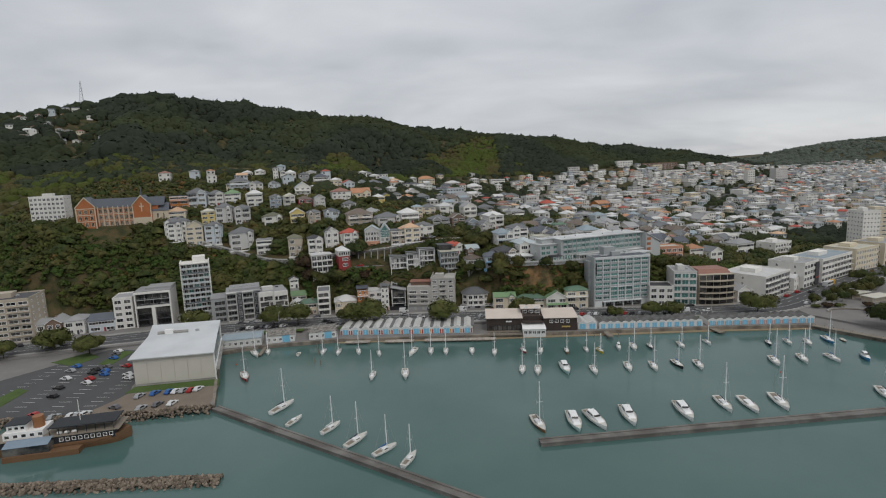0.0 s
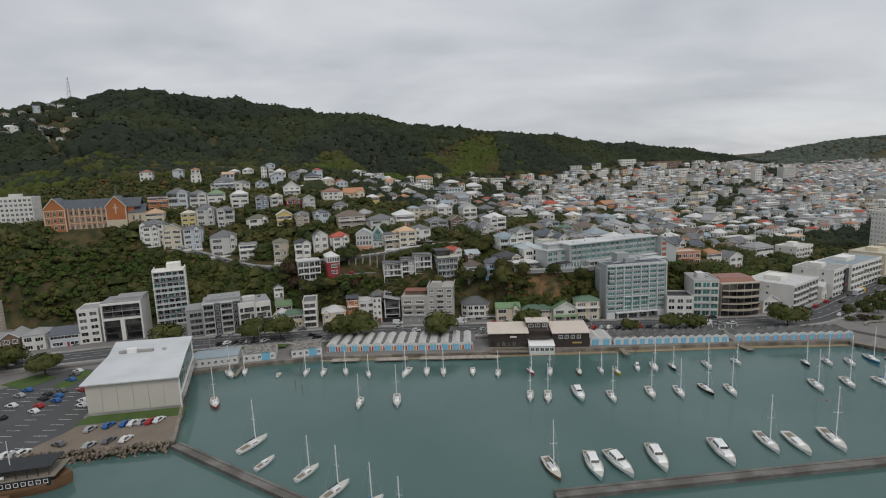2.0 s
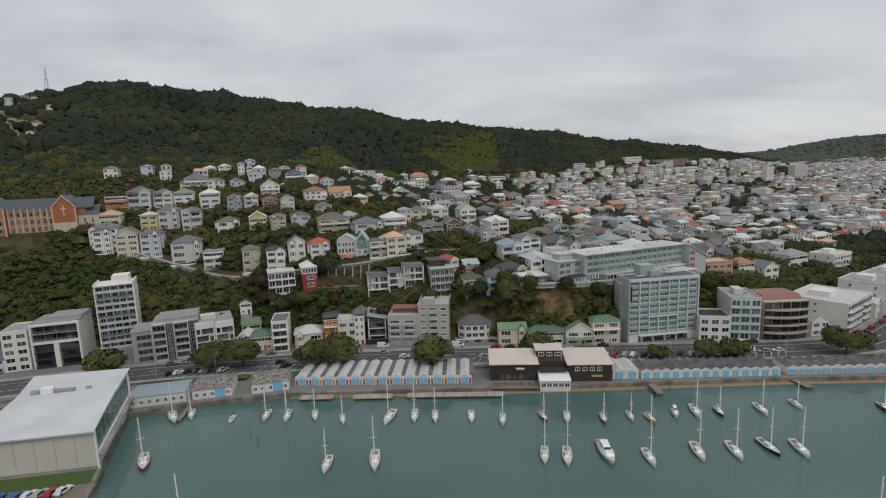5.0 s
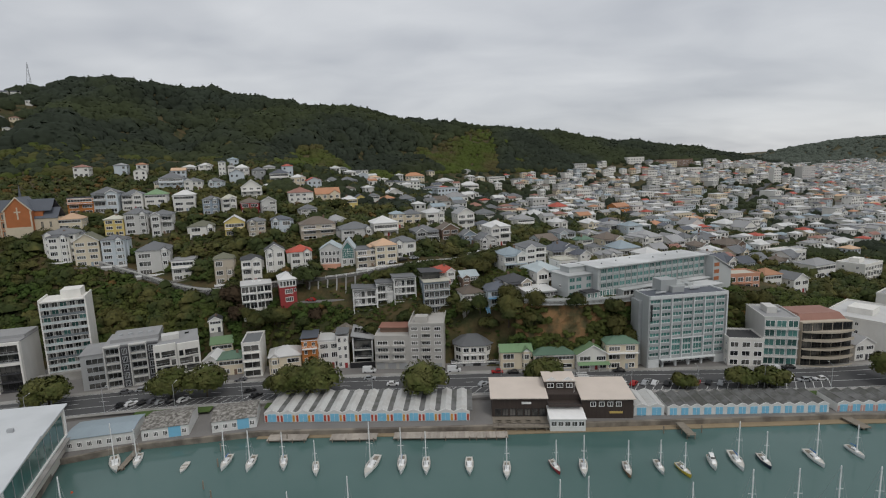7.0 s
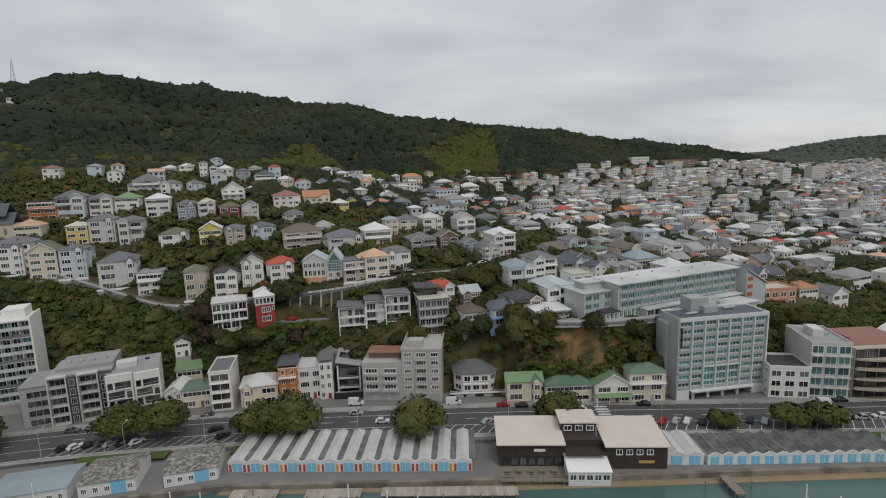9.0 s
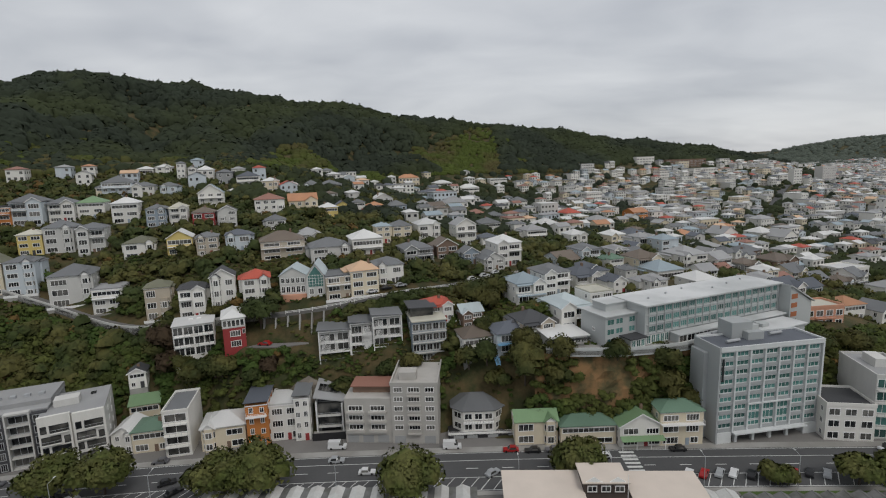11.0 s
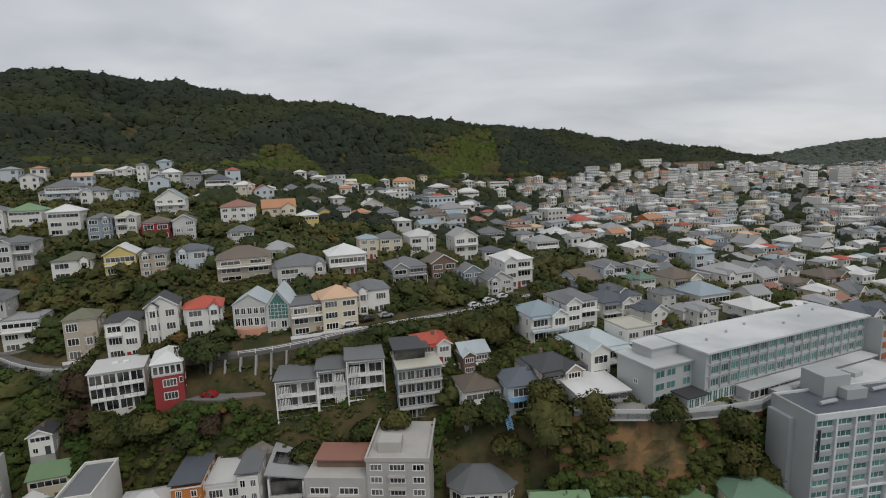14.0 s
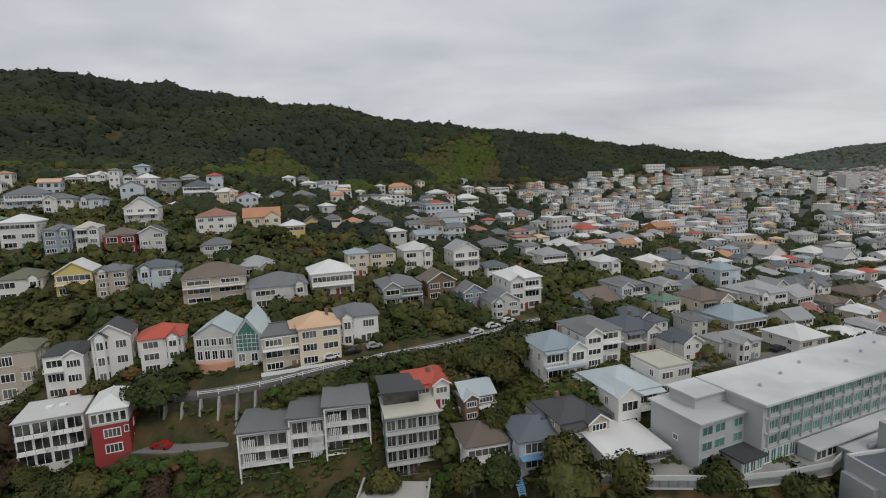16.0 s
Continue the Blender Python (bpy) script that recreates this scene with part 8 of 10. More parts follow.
def red_house():
    t = thing("house", pose(-72.6, 297.6, 24.4, 0, 0, 24), "tall red house with a white upper floor and pale roof", "house", "houses on the hillside")
    w = 6.8
    part("wall", Geo().box(-w / 2, w / 2, 0, 11, -8, 7.2), wall_mat("red"), t)
    part("upper_wall", Geo().box(-w / 2 - 0.1, w / 2 + 0.1, -0.1, 11.1, 7.2, 10.4), wall_mat("palegrey"), t)
    r = Geo()
    hip_roof(r, -w / 2, w / 2, 0, 11, 10.4, 2.2)
    part("roof", r, roof_mat("white"), t)
    for i in range(5):
        window(t, -2.6 + i * 1.3, -0.1, 7.7, 1.2, 2.2, bars=0)
    for f in (0, 1):
        window(t, 0.3, 0, 0.9 + f * 3.4, 3.2, 2.0, bars=3)
    window(t, 2.9, 0, 5.0, 0.9, 1.5, bars=0)
    for f in (0.9, 4.3, 7.9):
        window(t, w / 2, 4.5, f, 1.1, 1.6, 90)
    PLACED.append((-73, 303, 6.5))
    t = thing("house", pose(-86.8, 299.0, 22.0, 0, 0, 24), "white three-storey house with wide dark balconies and a flat white roof", "house", "houses on the hillside")
    w = 12.4
    part("wall", Geo().box(-w / 2, w / 2, 0, 11, -8, 10.6), wall_mat("white"), t)
    r = Geo()
    hip_roof(r, -w / 2, w / 2, -0.4, 11, 10.6, 0.4, 0.25)
    part("roof", r, roof_mat("white"), t)
    for f in range(3):
        for i in range(4):
            window(t, -4.6 + i * 3.05, 0, f * 3.5 + 0.4, 2.9, 2.7, bars=1)
        if f:
            rail(t, -w / 2 + 0.3, -0.8, 0, f * 3.5 + 0.2, depth=1.3, mat=DARK_METAL, posts=False)
            rail(t, 1.2, w / 2 - 0.2, 0, f * 3.5 + 0.2, depth=1.6, mat=DARK_METAL, posts=False)
    for f in range(3):
        window(t, w / 2, 5, f * 3.5 + 0.9, 1.1, 1.6, 90)
    for k in (-1.5, 1.0):
        part("skylight", Geo().box(k, k + 1.3, 4, 5.2, 11.1, 11.5), TRIM, t)
    PLACED.append((-88, 306, 8))


red_house()


def glazed_house():
    """The pale house with a glazed gable and a curved brick-red front terrace."""
    t = thing("house", pose(-55.3, 317.2, 33.6, 0, 0, 9), "pale house with a tall glazed gable and brick terrace", "house", "houses on the hillside")
    part("wall", Geo().box(-7.5, 1.2, 0.6, 12, -4, 9.4), wall_mat("palegrey"), t)
    g = Geo().box(1.2, 7.4, -0.4, 12, -4, 8.8)
    gable_wall(g, 1.2, 7.4, -0.4, 12, 8.8, 4.0, "y")
    part("gable_wall", g, wall_mat("palegrey"), t)
    rr = Geo()
    gable_roof(rr, 1.2, 7.4, -0.4, 12, 8.9, 4.0, "y", 0.3)
    part("roof", rr, roof_mat("paleblue"), t)
    r = Geo()
    gable_roof(r, -7.5, 1.1, 0.6, 12, 9.4, 2.4, "y", 0.3)
    gw = Geo()
    gable_wall(gw, -7.5, 1.1, 0.6, 12, 9.4, 2.4, "y")
    part("gable", gw, wall_mat("palegrey"), t)
    part("roof", r, roof_mat("paleblue"), t)
    gl = Geo().solid([(1.9, -0.46, 5.6), (6.7, -0.46, 5.6), (6.7, -0.46, 9.0), (4.3, -0.46, 12.0), (1.9, -0.46, 9.0)], [(0, 1, 2, 3, 4)])
    part("gable_glazing", gl, TEAL_GLASS, t, "green-tinted gable glazing")
    bars = Geo()
    for i in range(5):
        bars.box(2.3 + i * 0.95, 2.38 + i * 0.95, -0.52, -0.47, 5.6, 9.6)
    for i in range(4):
        bars.box(1.9, 6.7, -0.52, -0.47, 6.4 + i * 0.9, 6.48 + i * 0.9)
    part("glazing_grid", bars, TRIM, t)
    o = [(-7.6 + 8.8 * i / 8, 0.6 - 1.9 * math.sin(math.pi * i / 8)) for i in range(9)]
    part("curved_terrace", Geo().prism(o + [(1.2, 0.7), (-7.6, 0.7)], -4, 3.4), wall_mat("pink"), t)
    for i in range(5):
        window(t, -6.4 + i * 1.6, 0.6, 3.9, 1.3, 2.1, bars=1)
        window(t, -6.4 + i * 1.6, 0.6, 6.9, 1.3, 1.7, bars=1)
    for x in (2.8, 5.6):
        window(t, x, -0.4, 0.6, 1.6, 2.0)
        window(t, x, -0.4, 3.2, 1.6, 1.9)
    part("garage_door", Geo().box(-6.8, -3.6, -2.0, -1.2, -3.6, -1.2), DARK_METAL, t)
    t.scale = (1.08, 1.0, 1.15)
    PLACED.append((-56, 323, 8))


glazed_house()


def terrace_house():
    """The grey glass-fronted house with a roof terrace and a dark sloping roof."""
    t = thing("house", pose(-9.2, 298.0, 25.2, 0, 0, 15), "blue-grey glass-fronted house with a roof terrace", "house", "houses on the hillside")
    part("wall", Geo().box(-5.6, 5.6, 0.4, 13, -8, 7.2), wall_mat("greyblue"), t)
    part("terrace", Geo().box(-5.8, 5.8, -0.8, 13, 7.2, 7.5), roof_mat("cream"), t)
    part("upper_room", Geo().box(-5.2, 2.4, 5, 13, 7.5, 10.2), GLASS, t, "glazed upper room")
    p = [(-6, 3.6, 10.6), (3.6, 3.6, 10.3), (3.6, 14, 10.3), (-6, 14, 10.6)]
    part("roof", Geo().solid(p + [(a, b, c + 0.25) for a, b, c in p], [(0, 3, 2, 1), (4, 5, 6, 7), (0, 1, 5, 4), (1, 2, 6, 5), (2, 3, 7, 6), (3, 0, 4, 7)]), roof_mat("dark"), t)
    for f in (-2, -1, 0, 1):
        for i in range(5):
            window(t, -4.4 + i * 2.2, 0.4, f * 3.4 + 0.5, 2.0, 2.4, bars=1, frame_mat=wall_mat("palegrey"))
        rail(t, -5.6, 5.6, 0.4, f * 3.4 + 0.2, depth=1.2, mat=GALV, slab=wall_mat("palegrey"), posts=False)
    for f in range(2):
        window(t, -5.6, 5, f * 3.4 + 0.9, 1.4, 1.6, -90)
    PLACED.append((-10, 304, 8))


terrace_house()

# the small gabled cottage in the bush
house(-102.5, 291.5, 22, 5.0, 5.5, 2, 2.6, "gable", "white", "dark", base=14.2)


def blue_house():
    """The pale blue house with blue outside stairs and a glazed balcony."""
    t = thing("house", pose(18.0, 292.6, 23.6, 0, 0, 14), "pale blue house with bright blue outside stairs", "house", "houses on the hillside")
    blue = material("bright_blue_paint", (0.20, 0.40, 0.60), 0.6, vary=0.15)
    w, st = 12.4, 3.0
    part("wall", Geo().box(-w / 2, w / 2, 0, 10, -9, 2 * st), wall_mat("paleblue"), t)
    r = Geo()
    hip_roof(r, -w / 2, w / 2, 0, 10, 2 * st, 2.4, 0.6)
    part("roof", r, roof_mat("slate"), t)
    part("bay_wall", Geo().box(0.2, w / 2 - 0.2, -1.6, 0.02, -9, st + 2.6), wall_mat("paleblue"), t)
    rb = Geo()
    gable_roof(rb, 0.2, w / 2 - 0.2, -1.6, 3, st + 2.6, 1.6, "y", 0.35)
    part("bay_roof", rb, roof_mat("slate"), t)
    for f in range(2):
        window(t, w * 0.25, -1.6, f * st + 0.7, 3.6, 1.7, bars=3)
        window(t, -w * 0.25, 0, f * st + 0.3, 3.8, 2.2, bars=2)
    rail(t, -w / 2, 0.15, 0, st, depth=1.8, mat=blue, slab=blue, posts=True)
    for i in range(10):
        part("step", Geo().box(-w / 2 - 1.5, -w / 2 - 0.4, -1.2 - i * 0.32, -0.9 - i * 0.32, 0.1 - i * 0.24, 0.18 - i * 0.24), blue, t)
    for s in (-1.55, -0.4):
        q = [(-w / 2 + s, -0.9, 0.9), (-w / 2 + s, -4.2, -1.4)]
        part("stair_rail", Geo().tube(q[0], q[1], 0.06, 0.06, 5), blue, t)
        part("stringer", Geo().tube((q[0][0], -0.9, 0.0), (q[0][0], -4.2, -2.3), 0.14, 0.14, 4), blue, t)
    part("landing", Geo().box(-w / 2 - 1.6, -w / 2, -0.9, 1.2, -0.05, 0.1), blue, t)
    PLACED.append((16, 297, 7))


blue_house()


# ---- houses on the bank behind the hotel ----
block(129, 318, 8, 15, 10, 2, 3.6, "pink", "salmon-pink two-storey flats on the bank", 4, base=20.5, side=-1, roof="cream", plant=False, balconies=(1, 2), side_cols=2)
house(151, 333, 14, 10, 10, 2, 3.0, "hip", "white", "orange", base=18.0)
house(163, 331, 20, 9.5, 10, 2, 3.4, "gable", "white", "grey", base=15.2)
house(152, 357, 20, 10, 10, 2, 3.2, "gablex", "greyblue", "slate", base=19.0)
house(203, 372, 24, 17, 12, 2, 3.6, "hip", "white", "palegrey", base=13.0)
block(212, 412, 22, 19, 14, 2, 3.8, "white", "plain white flat-roofed hall", 5, base=13.0, side=-1, roof="white", plant=False, side_cols=2)


# ---- the hill streets ----
def draped(name, line, w, mat, label, lift=0.12, category="road"):
    """A street laid on the slope, level across, with a kerb's thickness."""
    pts = curve(line, 4.0)
    z = height([p[0] for p in pts], [p[1] for p in pts]) + lift
    z = np.convolve(np.pad(z, 3, mode="edge"), np.ones(7) / 7, "valid")
    g = Geo()
    side = []
    for i, (x, y) in enumerate(pts):
        a, b = pts[max(i - 1, 0)], pts[min(i + 1, len(pts) - 1)]
        d = Vector((b[0] - a[0], b[1] - a[1])).normalized()
        side.append(((x - d.y * w / 2, y + d.x * w / 2, z[i]), (x + d.y * w / 2, y - d.x * w / 2, z[i])))
    for (a, b), (c, d) in zip(side, side[1:]):
        lo = [(p[0], p[1], p[2] - 2.5) for p in (b, d, c, a)]
        g.solid(lo + [b, d, c, a], [(4, 5, 6, 7), (0, 1, 5, 4), (1, 2, 6, 5), (2, 3, 7, 6), (3, 0, 4, 7)])
    tagged(part(name, g, mat), label, category, kind="structure")
    return side


MID_STREET = [(-185, 329), (-150, 324), (-116, 314), (-88, 312), (-64, 310.5), (-46, 312.5), (-28, 319.5), (-7, 331), (17, 347), (45, 360), (80, 382)]
WORN_ASPHALT = material("worn_asphalt", (0.15, 0.145, 0.138), 0.9, vary=0.3, scale=0.2, fine_scale=2.5)
mid = draped("road", MID_STREET, 5.5, WORN_ASPHALT, "narrow asphalt street along the terrace", 0.25)
draped("road", [(30, 300), (45, 310), (62, 321), (85, 328), (125, 352), (170, 385)], 6.0, WORN_ASPHALT, "narrow street between white houses", 0.2)
draped("road", [(225, 540), (275, 612), (420, 815), (560, 1000), (695, 1182)], 9.0, ASPHALT, "straight street running away through the valley", 0.4)

fence = thing("street_fence", pose(0, 0, 0), "white timber fence along the terrace street", "fence")
for (a, b), (c, d) in zip(mid, mid[1:]):
    if -62 < b[0] < 24:
        for k in (0.35, 0.75):
            p = [Vector(b) + Vector((0, 0, k)), Vector(d) + Vector((0, 0, k))]
            part("rail", Geo().tube(p[0], p[1], 0.09, 0.09, 4), TRIM, fence)
        part("post", Geo().box(b[0] - 0.08, b[0] + 0.08, b[1] - 0.08, b[1] + 0.08, b[2] - 0.3, b[2] + 1.0), TRIM, fence)
# the white parapet along the lower side of the street
para = Geo()
for (a, b), (c, d) in zip(mid, mid[1:]):
    if b[0] < -64:
        k = [(b[0], b[1], b[2] - 1.6), (d[0], d[1], d[2] - 1.6), (d[0], d[1] + 0.3, d[2] - 1.6), (b[0], b[1] + 0.3, b[2] - 1.6), (b[0], b[1], b[2] + 0.8), (d[0], d[1], d[2] + 0.8), (d[0], d[1] + 0.3, d[2] + 0.8), (b[0], b[1] + 0.3, b[2] + 0.8)]
        para.solid(k, [(4, 5, 6, 7), (0, 1, 5, 4), (1, 2, 6, 5), (2, 3, 7, 6), (3, 0, 4, 7)])
tagged(part("street_parapet", para, wall_mat("palegrey")), "pale concrete parapet along the terrace street", "parapet", kind="structure")
# concrete buttress posts of the retaining wall under the street
butt = thing("retaining_wall", pose(0, 0, 0), "terrace retaining wall with pale concrete posts", "retaining wall")
for i, x in enumerate(range(-66, -38, 4)):
    y = float(np.interp(x, [-70, -62, -45, -38], [306.9, 306.9, 309.2, 312.4]))
    z1 = float(height(x, y + 2)[0]) + 0.3
    part("post", Geo().solid([(x - 0.25, y - 2.6, z1 - 7), (x + 0.25, y - 2.6, z1 - 7), (x + 0.25, y, z1 - 7), (x - 0.25, y, z1 - 7), (x - 0.25, y - 0.5, z1), (x + 0.25, y - 0.5, z1), (x + 0.25, y, z1), (x - 0.25, y, z1)], [(0, 3, 2, 1), (4, 5, 6, 7), (0, 1, 5, 4), (1, 2, 6, 5), (2, 3, 7, 6), (3, 0, 4, 7)]), CONCRETE, butt)
infill = Geo()
run = [(x, float(np.interp(x, [-70, -62, -45, -38], [306.9, 306.9, 309.2, 312.4]))) for x in range(-68, -37, 3)]
for (ax, ay), (bx, by) in zip(run, run[1:]):
    za, zb = float(height(ax, ay + 2)[0]), float(height(bx, by + 2)[0])
    k = [(ax, ay + 0.02, za - 8), (bx, by + 0.02, zb - 8), (bx, by + 0.3, zb - 8), (ax, ay + 0.3, za - 8), (ax, ay + 0.02, za + 0.1), (bx, by + 0.02, zb + 0.1), (bx, by + 0.3, zb + 0.1), (ax, ay + 0.3, za + 0.1)]
    infill.solid(k, [(4, 5, 6, 7), (0, 1, 5, 4), (1, 2, 6, 5), (2, 3, 7, 6), (3, 0, 4, 7)])
part("infill", infill, material("stained_wall_boards", (0.10, 0.082, 0.058), 0.9, vary=0.4, scale=0.3, second=(0.055, 0.058, 0.03), second_scale=0.25), butt, "brown timber infill between the posts")
drive = part("driveway", Geo().prism([(-70, 298.6), (-60, 298.2), (-46, 301.2), (-46, 303), (-60, 301.8), (-70, 303)], 22.2, 24.6), PAVING)
tagged(drive, "grey concrete driveway shelf over the bank", "driveway", kind="structure")
car(-64.0, 300.3, 84, "red", 24.62)
for x, y, c in ((-31, 319.6, "white"), (-26, 322, "black"), (-21, 325, "silver"), (6, 340.5, "white"), (11, 344, "white"), (16, 347.5, "white"), (38, 356.5, "grey"), (-106, 313.5, "grey")):
    car(x, y, -62, c, float(height(x, y)[0]) + 0.3)
car(38, 305, -50, "red", float(height(38, 305)[0]) + 0.3)
car(83, 327, -60, "black", float(height(83, 327)[0]) + 0.3)

# ---- far houses of the valley and the slopes ----


def in_city(x, y):
    return y < np.interp(x, [p[0] for p in CITY_EDGE], [p[1] for p in CITY_EDGE])


def free(x, y, r):
    return all((x - a) ** 2 + (y - b) ** 2 > (r + c) ** 2 for a, b, c in PLACED)


rng = random.Random(11)
far_mats = [wall_mat(c) for c in ("white", "white", "cream", "palegrey", "paleblue", "white", "white")] + [roof_mat(c) for c in ("grey", "palegrey", "white", "slate", "red", "orange", "brown", "dark", "sky", "green")] + [GLASS, TRIM, roof_mat("rust"), roof_mat("peach")]
far = Geo()


def far_house(x, y, z, small=False):
    """One of the distant houses, added to the joined crowd."""
    big = not small and y > 520 and rng.random() < (0.09 if y > 600 else 0.06)
    w, d, h = (rng.uniform(12, 22), rng.uniform(9, 13), rng.uniform(7, 12)) if big else (rng.uniform(6.5, 10.5), rng.uniform(7, 10), rng.choice((3.2, 3.4, 5.6) if small else (3.6, 6.2, 6.5, 7.0)))
    if x > 400 and rng.random() < 0.08 and y < 900:
        h *= 1.6
    wm, rm = rng.randrange(7), 7 + rng.choice((0, 0, 0, 1, 1, 1, 1, 1, 2, 2, 2, 2, 2, 3, 3, 10, 10, 11, 6, 7, 8, 8, 1, 1, 4, 5, 0, 2))
    rm = {17: 19, 18: 20}.get(rm, rm)
    a = radians(24 + rng.choice((0, 0, 0, 90)) + rng.uniform(-5, 5))
    part_geo = Geo()
    part_geo.box(-w / 2, w / 2, -d / 2, d / 2, -6, h, wm)
    if big:
        part_geo.box(-w / 2 - 0.2, w / 2 + 0.2, -d / 2 - 0.2, d / 2 + 0.2, h, h + 0.6, 8 if rng.random() < 0.7 else 9)
    elif rng.random() < 0.6:
        hip_roof(part_geo, -w / 2, w / 2, -d / 2, d / 2, h, min(w, d) * 0.2, mat=rm)
    else:
        gable_wall(part_geo, -w / 2, w / 2, -d / 2, d / 2, h, min(w, d) * 0.23, "x", wm)
        gable_roof(part_geo, -w / 2, w / 2, -d / 2, d / 2, h, min(w, d) * 0.23, "x", mat=rm)
    nf = max(1, int(h / 3))
    for s, span, off in ((0, w, d / 2), (1, d, w / 2), (3, d, w / 2)):
        k = max(2, int(span / 2.9))
        for f in range(nf):
            for q in range(k):
                if rng.random() < 0.85:
                    c, zz = -span / 2 + span * (q + 0.5) / k, f * h / nf + 0.8
                    if s == 0:
                        part_geo.face([(c - 0.8, -off - 0.06, zz), (c + 0.8, -off - 0.06, zz), (c + 0.8, -off - 0.06, zz + 1.6), (c - 0.8, -off - 0.06, zz + 1.6)], 17)
                    else:
                        sx, e = (off + 0.05, 1) if s == 1 else (-off - 0.05, -1)
                        part_geo.face([(sx, c - 0.6 * e, zz), (sx, c + 0.6 * e, zz), (sx, c + 0.6 * e, zz + 1.5), (sx, c - 0.6 * e, zz + 1.5)], 17)
    ca, sa = math.cos(a), math.sin(a)
    far.solid([(x + ca * p - sa * q, y + sa * p + ca * q, z + r) for p, q, r in part_geo.v], part_geo.f)
    far.m[-len(part_geo.f):] = part_geo.m
    PLACED.append((x, y, 5.0))


u, v = Vector((math.cos(radians(24)), math.sin(radians(24)))), Vector((-math.sin(radians(24)), math.cos(radians(24))))
for j in range(-14, 150):
    for i in range(-70, 150):
        o = Vector((150, 420)) + u * (i * 12.8 + rng.uniform(-2.6, 2.6)) + v * (j * 14.5 + rng.uniform(-2.4, 2.4) + (4 if j % 2 else 0))
        x, y = o
        if y < 330 or x < -330 or y > 2300 or x > 1500 or not in_city(x, y) or rng.random() < 0.12:
            continue
        gap = noise.noise(Vector((x * 0.013, y * 0.013, 7.0))) + 0.5 * noise.noise(Vector((x * 0.04, y * 0.04, 2.0)))
        if y > 400 and gap > (0.12 if x < 260 and y < 720 else 0.3) and rng.random() < 0.85:
            continue
        if x > 160 and y < 360 + (x - 160) * 0.75:
            continue
        if abs((x - 225) * 0.807 - (y - 540) * 0.59) < 11 and y > 500:
            continue
        if not free(x, y, 5.0):
            continue
        if x < -60 and y < 440:
            continue
        if x < 60 + 0.25 * (y - 470) and y > 470 and rng.random() < 0.5:
            continue
        z = float(height(x, y)[0])
        if y < 430 and x < 240:
            if x < 45 or not free(x, y, 6.5):
                continue
            fl = rng.choice((1, 2, 2))
            house(x, y, 24 + rng.uniform(-6, 6), rng.uniform(8.5, 12), rng.uniform(9, 12), fl, 3.1, rng.choice(("hip", "hip", "gable", "gablex")), rng.choice(("white", "white", "cream", "palegrey", "paleblue")), rng.choice(("grey", "grey", "grey", "palegrey", "palegrey", "white", "slate", "slate", "rust", "brown", "sky")), rng.choice(("", "bay", "veranda")))
            continue
        far_house(x, y, z)
for k in range(420):
    y = rng.uniform(600, 905)
    x = y * rng.uniform(-0.93, -0.715)
    if rng.random() < 0.2 and free(x, y, 5):
        far_house(x, y, float(height(x, y)[0]), True)
tagged(part("far_houses", far, far_mats), "crowd of white, grey and red-roofed houses filling the valley", "houses", kind="stuff")

# ---- plants ----
nrng = np.random.default_rng(3)
def sizes(rx, rz, n, size, lobes=7):
    return [leaf_ball(nrng, rx, rx, rz, k, s, lobes) for k, s in ((n, size), (n, size), (int(n * 0.85), size * 1.1), (int(n * 0.7), size * 1.15))]


near_bush, mid_bush, far_bush = sizes(2.5, 2.2, 130, 0.24, 5), sizes(2.6, 2.3, 56, 0.34, 4), sizes(2.4, 2.1, 15, 0.4, 3)


def soften(rows, up):
    """Turns the shading of a far crown towards the sky, so that it reads as a soft mass."""
    rows[:, 3:, 2] += up
    rows[:, 3:] /= np.linalg.norm(rows[:, 3:], axis=2)[..., None]
    return rows


def split_ball():
    """Directions and faces of an icosahedron divided once."""
    v, f, mid = [tuple(p) for p in ICO_V], [], {}

    def middle(i, j):
        key = (min(i, j), max(i, j))
        if key not in mid:
            m = np.array(v[i]) + np.array(v[j])
            v.append(tuple(m / np.linalg.norm(m)))
            mid[key] = len(v) - 1
        return mid[key]

    for i, j, k in ICO_F:
        p, q, r = middle(i, j), middle(j, k), middle(k, i)
        f += [(i, p, r), (p, j, q), (r, q, k), (p, q, r)]
    return np.array(v), np.array(f)


BALL_V, BALL_F = split_ball()


